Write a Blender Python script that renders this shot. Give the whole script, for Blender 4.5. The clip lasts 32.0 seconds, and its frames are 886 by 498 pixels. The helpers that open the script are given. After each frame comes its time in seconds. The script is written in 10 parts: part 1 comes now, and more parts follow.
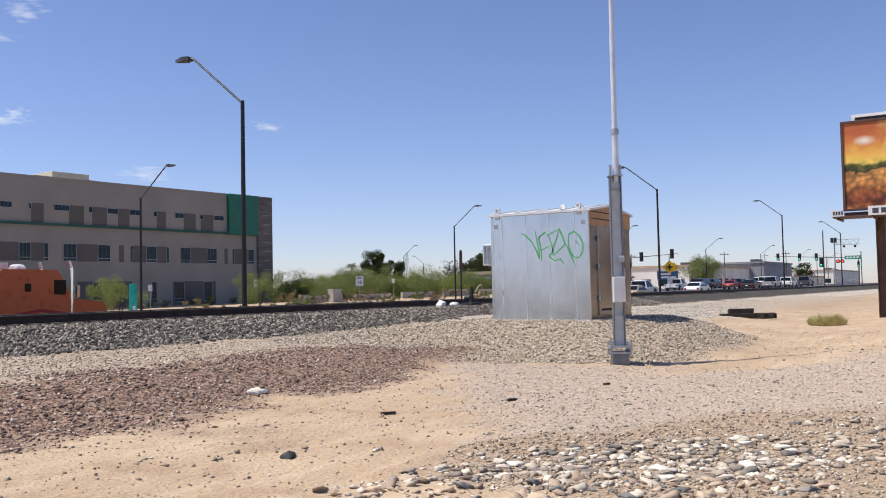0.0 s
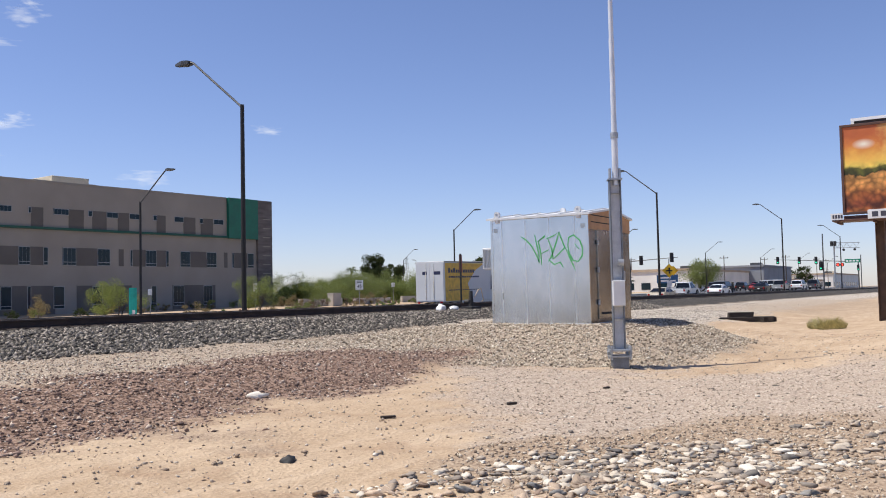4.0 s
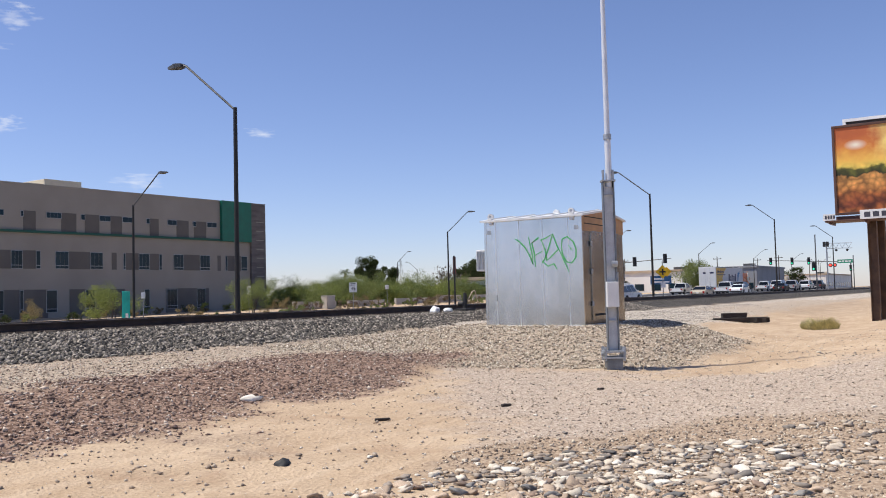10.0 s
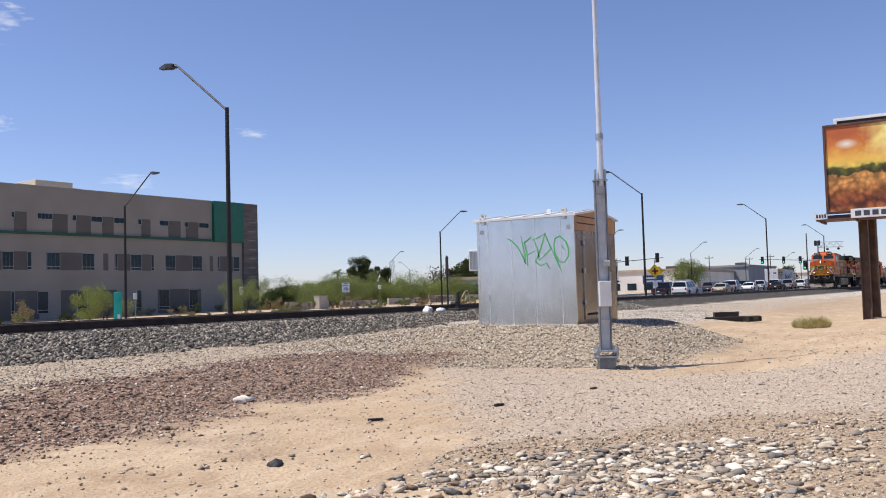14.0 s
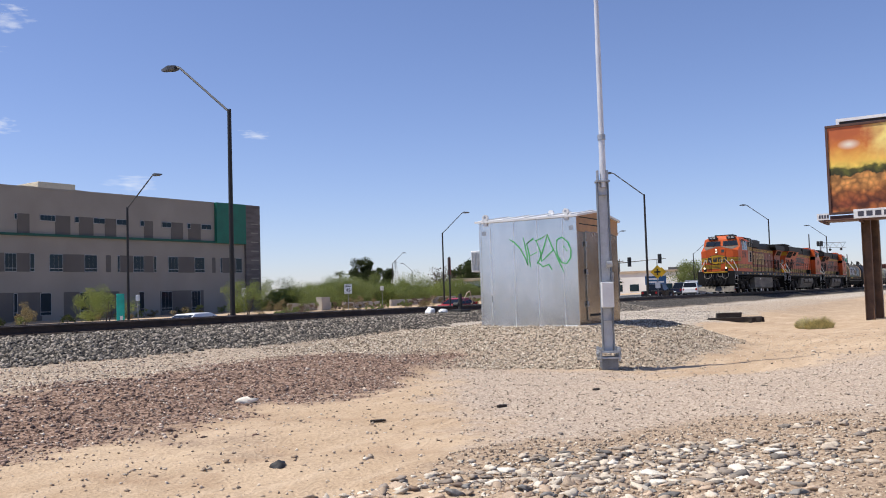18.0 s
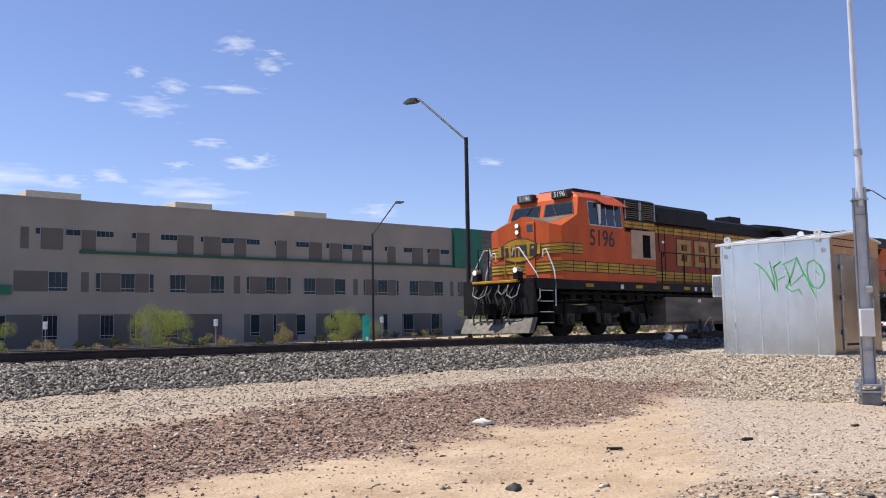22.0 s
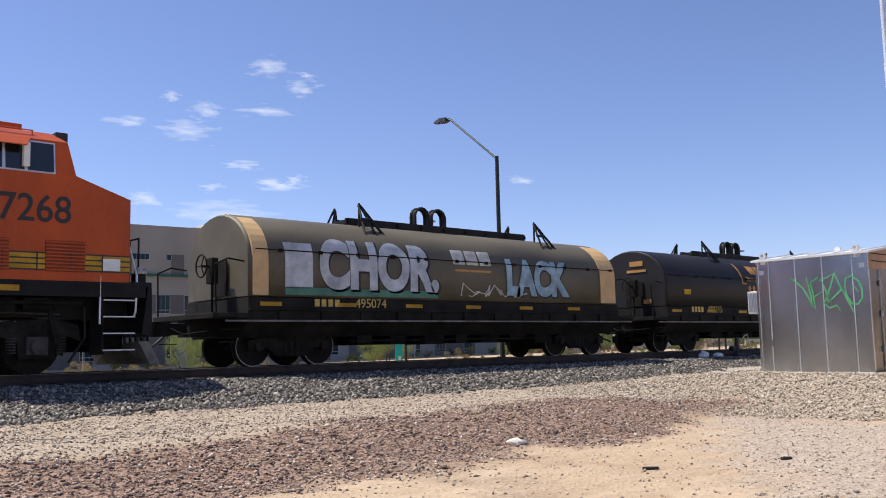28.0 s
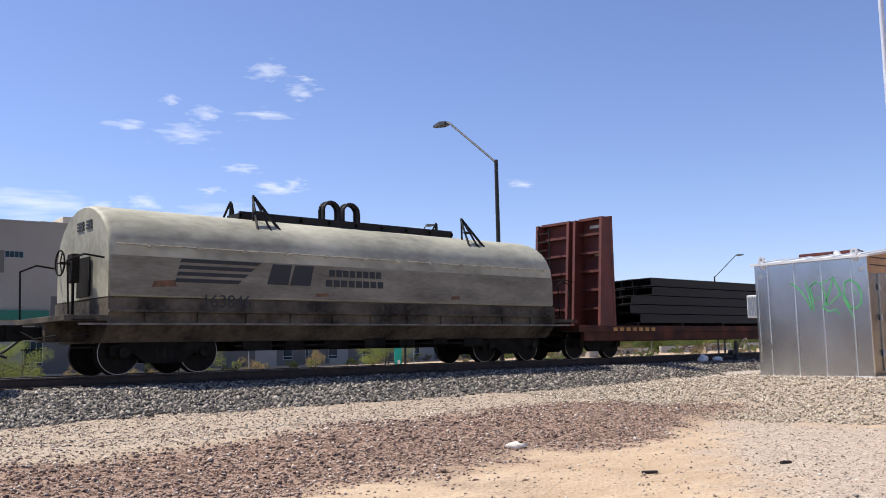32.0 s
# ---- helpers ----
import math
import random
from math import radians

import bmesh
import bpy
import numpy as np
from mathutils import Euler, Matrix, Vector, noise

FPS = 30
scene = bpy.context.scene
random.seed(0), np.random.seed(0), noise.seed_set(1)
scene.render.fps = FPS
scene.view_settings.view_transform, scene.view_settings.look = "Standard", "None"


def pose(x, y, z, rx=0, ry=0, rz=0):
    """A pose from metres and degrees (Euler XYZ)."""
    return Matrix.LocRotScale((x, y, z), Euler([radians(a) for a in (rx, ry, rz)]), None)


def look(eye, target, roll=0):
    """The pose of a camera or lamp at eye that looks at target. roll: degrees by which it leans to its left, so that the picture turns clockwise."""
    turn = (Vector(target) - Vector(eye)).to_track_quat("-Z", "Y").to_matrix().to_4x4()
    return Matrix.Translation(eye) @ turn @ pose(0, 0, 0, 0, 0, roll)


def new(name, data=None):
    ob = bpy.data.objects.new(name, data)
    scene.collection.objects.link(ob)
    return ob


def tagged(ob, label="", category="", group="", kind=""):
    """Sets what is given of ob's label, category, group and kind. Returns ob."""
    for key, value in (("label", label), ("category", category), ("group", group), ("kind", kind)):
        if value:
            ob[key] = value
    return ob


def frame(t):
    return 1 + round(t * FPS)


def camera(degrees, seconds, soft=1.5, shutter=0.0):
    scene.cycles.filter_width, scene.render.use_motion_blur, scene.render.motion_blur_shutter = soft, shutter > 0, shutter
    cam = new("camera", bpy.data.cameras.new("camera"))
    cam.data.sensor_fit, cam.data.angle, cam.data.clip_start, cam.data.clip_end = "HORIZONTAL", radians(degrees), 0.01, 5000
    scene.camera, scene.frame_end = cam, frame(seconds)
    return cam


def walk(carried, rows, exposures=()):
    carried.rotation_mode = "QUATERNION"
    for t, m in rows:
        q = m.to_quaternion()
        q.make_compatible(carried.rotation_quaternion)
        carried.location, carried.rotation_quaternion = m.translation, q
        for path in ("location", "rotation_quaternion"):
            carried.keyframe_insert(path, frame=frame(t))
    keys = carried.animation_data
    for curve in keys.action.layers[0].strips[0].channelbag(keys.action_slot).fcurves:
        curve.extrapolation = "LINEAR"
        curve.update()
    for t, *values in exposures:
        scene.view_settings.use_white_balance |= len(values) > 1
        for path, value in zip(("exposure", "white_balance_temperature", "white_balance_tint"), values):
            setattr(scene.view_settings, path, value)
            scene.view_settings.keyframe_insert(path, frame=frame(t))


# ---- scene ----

EYE_Z = 1.5
cam = camera(52.19, 32.0, soft=1.0, shutter=0.0)
# seconds, and the camera's turn about x, y and z in degrees; it stands on one spot
TURNS = [
    (0, 92.65, 1.17, -57.96), (0.5, 92.73, 1.28, -57.98), (1, 92.80, 1.35, -57.95), (1.5, 92.87, 1.41, -57.93), (2, 92.86, 1.35, -57.95),
    (2.5, 92.77, 1.21, -57.96), (3, 92.75, 1.16, -57.97), (3.5, 92.81, 1.18, -57.97), (5.5, 93.00, 1.36, -58.05), (6, 92.97, 1.39, -58.09),
    (6.5, 92.94, 1.30, -58.10), (7, 92.94, 1.30, -58.16), (7.5, 92.97, 1.41, -58.23), (8, 93.01, 1.48, -58.27), (8.5, 93.07, 1.51, -58.31),
    (9, 93.06, 1.53, -58.33), (9.5, 93.05, 1.49, -58.35), (10, 93.01, 1.47, -58.36), (10.5, 92.96, 1.42, -58.45), (11, 92.96, 1.47, -58.52),
    (11.5, 92.95, 1.54, -58.56), (12, 92.95, 1.52, -58.61), (12.5, 92.97, 1.57, -58.63), (13, 92.98, 1.59, -58.68), (13.5, 92.99, 1.65, -58.75),
    (14, 92.99, 1.65, -58.82), (14.5, 93.01, 1.66, -58.83), (16.5, 93.02, 1.64, -58.83), (17, 93.04, 1.66, -58.83), (17.5, 93.06, 1.72, -58.80),
    (18, 93.07, 1.73, -58.67), (18.5, 93.10, 1.71, -58.38), (19, 93.19, 1.66, -57.77), (19.5, 93.39, 1.58, -56.61), (20, 93.60, 1.47, -54.95),
    (20.5, 93.75, 1.33, -52.96), (21, 93.96, 1.13, -50.48), (21.5, 94.35, 0.92, -47.07), (22, 94.94, 0.94, -43.91), (22.5, 95.48, 1.05, -41.89),
    (23, 95.54, 1.10, -41.74), (23.5, 95.53, 1.10, -41.90), (24, 95.58, 1.09, -41.96), (24.5, 95.62, 1.12, -41.96), (25, 95.69, 1.12, -41.91),
    (25.5, 95.80, 1.22, -41.88), (26, 95.91, 1.22, -41.88), (26.5, 96.03, 1.31, -41.90), (28.5, 96.19, 1.29, -41.85), (29, 96.19, 1.30, -41.84),
    (29.5, 96.18, 1.27, -41.83), (30, 96.18, 1.24, -41.83), (30.5, 96.17, 1.23, -41.85), (31, 96.22, 1.19, -41.84), (31.5, 96.33, 1.19, -41.85),
    (32, 96.41, 1.27, -41.91),
]
walk(cam, [(t, pose(0, 0, EYE_Z, rx, ry, rz)) for t, rx, ry, rz in TURNS],
     exposures=[(0, 0.15), (19, 0.15), (22, 0.27), (23, 0.40), (24, 0.46), (25.8, 0.45), (26.5, 0.40), (28.4, 0.28), (29.2, 0.32), (30, 0.36), (32, 0.38)])

# ---- world, sun ----
SUN_EL, SUN_DIR = 60.0, (0.55, -0.835)      # elevation; the way in which the light travels over the ground
scene.view_settings.exposure = 0.0
world = bpy.data.worlds.new("sky")
scene.world = world
world.use_nodes = True
wn = world.node_tree.nodes
sky = wn.new("ShaderNodeTexSky")
sky.sky_type, sky.sun_disc = "NISHITA", False
sky.sun_elevation = radians(SUN_EL)
sky.sun_rotation = math.atan2(-SUN_DIR[0], -SUN_DIR[1])
sky.altitude, sky.air_density, sky.dust_density, sky.ozone_density = 300, 0.9, 0.35, 2.5
wn["Background"].inputs["Strength"].default_value = 0.107
tint = wn.new("ShaderNodeMix")
tint.data_type, tint.blend_type = "RGBA", "MULTIPLY"
tint.inputs["Factor"].default_value = 1.0
tint.inputs["B"].default_value = (1.03, 0.98, 1.17, 1)
world.node_tree.links.new(sky.outputs["Color"], tint.inputs["A"])
world.node_tree.links.new(tint.outputs["Result"], wn["Background"].inputs["Color"])
sun_data = bpy.data.lights.new("sun", "SUN")
sun_data.energy, sun_data.angle, sun_data.color = 5.0, radians(0.53), (1.0, 0.95, 0.87)
sun = new("sun", sun_data)
c = math.cos(radians(SUN_EL))
sun.matrix_world = look((0, 0, 60), (SUN_DIR[0] * c, SUN_DIR[1] * c, 60 - math.sin(radians(SUN_EL))))

# ---- materials ----
def mat(name, color, rough=0.6, metal=0.0, var=0.15, scale=3.0, bump=0.0, fine=40.0, color2=None, spec=0.5, stretch=None, random_piece=0.0):
    """A procedural material: base colour varied at two scales, with fine relief."""
    m = bpy.data.materials.new(name)
    m.use_nodes = True
    n, l = m.node_tree.nodes, m.node_tree.links
    b = n["Principled BSDF"]
    b.inputs["Metallic"].default_value = metal
    b.inputs["Specular IOR Level"].default_value = spec
    tc = n.new("ShaderNodeTexCoord")
    src = tc.outputs["Object"]
    if stretch:
        mp = n.new("ShaderNodeMapping")
        mp.inputs["Scale"].default_value = stretch
        l.new(src, mp.inputs["Vector"])
        src = mp.outputs["Vector"]
    big, small = n.new("ShaderNodeTexNoise"), n.new("ShaderNodeTexNoise")
    big.inputs["Scale"].default_value, big.inputs["Detail"].default_value = scale, 6
    small.inputs["Scale"].default_value, small.inputs["Detail"].default_value = fine, 3
    l.new(src, big.inputs["Vector"]), l.new(src, small.inputs["Vector"])
    ramp = n.new("ShaderNodeValToRGB")
    c2 = color2 or tuple(max(0.0, v * (1 - 2 * var)) for v in color)
    c1 = tuple(min(1.0, v * (1 + var)) for v in color)
    ramp.color_ramp.elements[0].position, ramp.color_ramp.elements[1].position = 0.3, 0.7
    ramp.color_ramp.elements[0].color, ramp.color_ramp.elements[1].color = (*c2, 1), (*c1, 1)
    add = n.new("ShaderNodeMath")
    add.operation = "MULTIPLY_ADD"
    l.new(small.outputs["Fac"], add.inputs[0])
    add.inputs[1].default_value = 0.35
    l.new(big.outputs["Fac"], add.inputs[2])
    sub = n.new("ShaderNodeMath")
    sub.operation = "SUBTRACT"
    l.new(add.outputs[0], sub.inputs[0])
    sub.inputs[1].default_value = 0.175
    l.new(sub.outputs[0], ramp.inputs["Fac"])
    out = ramp.outputs["Color"]
    if random_piece:
        info, hsv, mr = n.new("ShaderNodeObjectInfo"), n.new("ShaderNodeHueSaturation"), n.new("ShaderNodeMapRange")
        mr.inputs["To Min"].default_value, mr.inputs["To Max"].default_value = 1 - random_piece, 1 + random_piece
        l.new(info.outputs["Random"], mr.inputs["Value"])
        l.new(mr.outputs[0], hsv.inputs["Value"])
        l.new(out, hsv.inputs["Color"])
        out = hsv.outputs["Color"]
    l.new(out, b.inputs["Base Color"])
    rr = n.new("ShaderNodeMapRange")
    rr.inputs["To Min"].default_value, rr.inputs["To Max"].default_value = max(0.02, rough - 0.1), min(1, rough + 0.1)
    l.new(big.outputs["Fac"], rr.inputs["Value"])
    l.new(rr.outputs[0], b.inputs["Roughness"])
    if bump:
        bp = n.new("ShaderNodeBump")
        bp.inputs["Strength"].default_value, bp.inputs["Distance"].default_value = bump, 0.02
        l.new(small.outputs["Fac"], bp.inputs["Height"])
        l.new(bp.outputs["Normal"], b.inputs["Normal"])
    return m


def glow(name, color, strength):
    m = bpy.data.materials.new(name)
    m.use_nodes = True
    b = m.node_tree.nodes["Principled BSDF"]
    b.inputs["Base Color"].default_value = (*color, 1)
    b.inputs["Emission Color"].default_value = (*color, 1)
    b.inputs["Emission Strength"].default_value = strength
    return m


# ---- mesh helpers ----
def box(bm, x0, x1, y0, y1, z0, z1, bevel=0.0):
    """Adds a box to bm, with bevelled edges if asked for."""
    g = bmesh.ops.create_cube(bm, size=1.0)["verts"]
    bmesh.ops.transform(bm, matrix=Matrix.Translation(((x0 + x1) / 2, (y0 + y1) / 2, (z0 + z1) / 2)) @ Matrix.Diagonal((abs(x1 - x0), abs(y1 - y0), abs(z1 - z0), 1)), verts=g)
    if bevel:
        es = {e for v in g for e in v.link_edges}
        bmesh.ops.bevel(bm, geom=list(es), offset=bevel, segments=2, affect="EDGES", profile=0.5)
    return bm


def tube(bm, p, q, r, r2=None, seg=12):
    """Adds a round bar from p to q."""
    p, q = Vector(p), Vector(q)
    d = q - p
    m = Matrix.Translation((p + q) / 2) @ d.to_track_quat("Z", "Y").to_matrix().to_4x4()
    bmesh.ops.create_cone(bm, cap_ends=True, segments=seg, radius1=r, radius2=r if r2 is None else r2, depth=d.length, matrix=m)
    return bm


def pipe(bm, pts, r, seg=8):
    """Adds a round bar along a row of points."""
    for a, b in zip(pts, pts[1:]):
        tube(bm, a, b, r, seg=seg)
    for a in pts[1:-1]:
        bmesh.ops.create_icosphere(bm, subdivisions=1, radius=r * 1.02, matrix=Matrix.Translation(a))
    return bm


def prism(bm, outline, a, b, axis="x"):
    """Adds a solid: the outline, in the plane across the axis, drawn out from a to b."""
    put = {"x": lambda s, u, v: (s, u, v), "y": lambda s, u, v: (u, s, v), "z": lambda s, u, v: (u, v, s)}[axis]
    n = len(outline)
    va = [bm.verts.new(put(a, u, v)) for u, v in outline]
    vb = [bm.verts.new(put(b, u, v)) for u, v in outline]
    bm.faces.new(va)
    bm.faces.new(vb[::-1])
    for i in range(n):
        bm.faces.new((va[i], vb[i], vb[(i + 1) % n], va[(i + 1) % n]))
    bmesh.ops.recalc_face_normals(bm, faces=bm.faces[-(n + 2):])
    return bm


def hull(bm, sections):
    """A solid through equal rings of points, closed at both ends."""
    rings = [[bm.verts.new(p) for p in ring] for ring in sections]
    n = len(rings[0])
    fs = [bm.faces.new(rings[0]), bm.faces.new(rings[-1][::-1])]
    for a, b in zip(rings, rings[1:]):
        for i in range(n):
            fs.append(bm.faces.new((a[i], b[i], b[(i + 1) % n], a[(i + 1) % n])))
    bmesh.ops.recalc_face_normals(bm, faces=fs)
    return bm


def part(name, bm, material, parent=None, label="", smooth=False):
    """Links a bmesh as one mesh object, under a thing or a part."""
    me = bpy.data.meshes.new(name)
    bm.to_mesh(me)
    bm.free()
    if smooth:
        me.shade_smooth()
    me.materials.append(material)
    ob = new(name, me)
    ob.parent = parent
    return tagged(ob, label)


def B():
    return bmesh.new()


def root(name, label, category, group="", kind="", m=None):
    ob = new(name)
    ob.empty_display_size = 0.2
    tagged(ob, label, category, group, kind)
    if m is not None:
        ob.matrix_basis = m
    return ob


def letters(name, text, size, material, parent, m, label="", depth=0.004, squash=1.0, bold=0.0):
    """Raised writing in the built-in font, turned into a mesh."""
    cu = bpy.data.curves.new(name, "FONT")
    cu.body, cu.size, cu.extrude, cu.offset = text, size, depth, bold
    cu.align_x, cu.align_y = "CENTER", "CENTER"
    tmp = bpy.data.objects.new(name, cu)
    me = bpy.data.meshes.new_from_object(tmp)
    bpy.data.objects.remove(tmp)
    me.transform(m @ Matrix.Diagonal((squash, 1, 1, 1)))
    me.materials.clear()
    me.materials.append(material)
    ob = new(name, me)
    ob.parent = parent
    return tagged(ob, label)


FACE = Matrix(((1, 0, 0, 0), (0, 0, -1, 0), (0, 1, 0, 0), (0, 0, 0, 1)))    # writing on a wall that faces -y

# ---- plan: x runs along the railway, y away from the camera, z up ----
RAIL_Z, TRACK_Y, ROAD_Z = 1.15, 19.25, -0.4


def ramp(v, *pts):
    """A smooth line through points (v, height)."""
    return np.interp(v, [p[0] for p in pts], [p[1] for p in pts])


def bump2(x, y, cx, cy, hx, hy, soft):
    """1 on a flat top of half sizes hx, hy, falling to 0 over soft metres."""
    d = np.hypot(np.maximum(np.abs(x - cx) - hx, 0), np.maximum(np.abs(y - cy) - hy, 0))
    k = np.clip(1 - d / soft, 0, 1)
    return k * k * (3 - 2 * k)


def wave(x, y, size, seed=0.0):
    """A cheap smooth noise of about unit height."""
    a, b = x / size + seed, y / size - seed * 1.7
    return (np.sin(a * 2.1 + 1.3 * np.sin(b * 1.7 + seed)) + np.sin(b * 2.6 + 1.1 * np.sin(a * 1.3 + 2)) + 0.6 * np.sin(a * 4.7 + b * 3.9 + seed)) / 2.6


def road_z(x):
    """The road climbs gently to the level of the rails at the crossing."""
    return ramp(np.asarray(x, float), (-50, -0.45), (20, -0.42), (45, -0.25), (120, 0.7), (170, 0.95), (900, 1.0))


def ground_z(x, y):
    x, y = np.asarray(x, float), np.asarray(y, float)
    z = ramp(y, (-40, 0.0), (2, 0.0), (5.5, 0.03), (8, 0.16), (10, 0.34), (12, 0.44), (14.2, 0.52), (14.6, 0.54), (16.7, 0.88), (17.2, 0.91), (21.4, 0.91), (22.2, 0.84), (24.0, 0.1), (26.0, -0.38), (27, ROAD_Z - 0.15), (60, -0.48), (66, -0.08), (78, -0.04), (90, 0.3), (400, 0.7), (3000, 0.5))
    k_ = ramp(y, (21.5, 0), (26, 1), (3000, 1))
    z = z + k_ * (road_z(x) + 0.42) * ramp(y, (0, 1), (60, 1), (100, 0.6), (400, 0))
    z = z + 0.30 * ramp(x, (12, 0), (18, 1), (400, 1)) * ramp(y, (-40, 1), (1.5, 1), (5.5, 0))
    z = np.maximum(z, 0.75 * bump2(x, y, 20.6, 9.4, 1.75, 1.75, 3.4) + (1 - bump2(x, y, 20.6, 9.4, 1.75, 1.75, 3.4)) * np.minimum(z, 0.75))
    z = z + 0.13 * bump2(x, y, 8.0, 10.2, 5.5, 0.4, 1.6)
    near = ramp(y, (-40, 1), (13, 1), (14.5, 0.3), (17, 0.1), (22, 0.0))
    far = ramp(np.hypot(x, y), (0, 1), (60, 1), (90, 0))
    return z + near * far * (0.035 * wave(x, y, 1.9) + 0.014 * wave(x, y, 0.5, 3.0) + 0.008 * wave(x, y, 0.19, 7.0) + 0.006 * wave(x + 0.4 * y, y - 0.3 * x, 0.11, 4.0))


def zone_masks(x, y):
    """How much of each soil there is: purple gravel, pale gravel, grey ballast, grit, light stone by the far track, brown dirt among the cobbles."""
    w = 0.5 * wave(x, y, 1.3, 1.0) + 0.25 * wave(x, y, 0.37, 5.0) + 0.18 * wave(x, y, 0.13, 2.0)
    s = lambda v: np.clip(v * 1.6 + 0.5, 0, 1)
    ballast = s((y - ramp(x, (-5, 14.5), (18, 14.4), (24, 15.2), (28, 15.5), (36, 15.1), (60, 14.9))) * 1.2 + w * 0.6)
    purple = s(np.minimum.reduce([(y - ramp(x, (-30, 6.4), (3, 7.1), (7, 7.75), (9.3, 7.8), (12, 8.0), (14, 8.7), (16, 9.5))), (ramp(x, (-30, 9.4), (4.6, 9.75), (6.5, 10.3), (8.3, 10.6), (10.7, 11.2), (13, 10.9), (15, 10.8), (16.4, 9.8)) - y), (16.0 - x)]) * 0.9 + w * 0.9)
    purple = purple * (1 - ballast)
    pale = s(np.minimum((y - ramp(x, (-30, 9.2), (5, 9.6), (10, 9.8), (13, 9.3), (14.9, 8.3), (15.6, 7.1), (16.1, 6.1), (17.7, 5.0), (21.2, 5.0), (23, 5.6), (27, 7.8), (34, 9.6), (60, 10))), 30) * 1.2 + w) * (1 - ballast) * (1 - purple)
    grit = s(np.minimum(x - ramp(y, (-5, 2), (2, 5.6), (4.1, 7.6), (5, 8.8), (6.5, 10.8), (8.5, 12.8), (9.3, 15)), ramp(y, (-5, 24), (1, 20), (2, 17.6), (2.8, 16.4), (3.9, 15.2), (5.4, 15.3), (6.8, 15.0), (8.5, 15.2), (9.3, 14)) - x) * 0.5 + w * 1.0) * (1 - pale) * (1 - purple)
    white = s(np.minimum(x - 23, y - ramp(x, (20, 9), (35, 9.5), (60, 11))) * 0.5 + w * 0.6) * (1 - ballast)
    dirt = s(np.minimum(x - ramp(y, (-5, 3), (1.5, 5.6), (3, 6.3), (4.0, 6.2), (4.8, 6.6)), ramp(y, (-1, 15), (0.5, 12.6), (1.2, 11.5), (2.3, 10.6), (3.2, 9.9), (4.1, 8.4), (4.6, 6.4)) - x) * 0.9 + w * 1.1)
    dirt = np.maximum(dirt, 0.85 * bump2(x, y, 62.0, 10.6, 14.0, 1.2, 4.0) * np.clip(0.75 + w, 0, 1)) * (1 - ballast)
    dirt = np.maximum(dirt, np.clip((y - 53) * 0.5, 0, 0.9) * np.clip(0.9 + 0.5 * w, 0, 1))
    white = white * (1 - 0.9 * bump2(x, y, 62.0, 10.6, 14.0, 1.2, 4.0))
    return purple, pale, ballast, grit, white, dirt


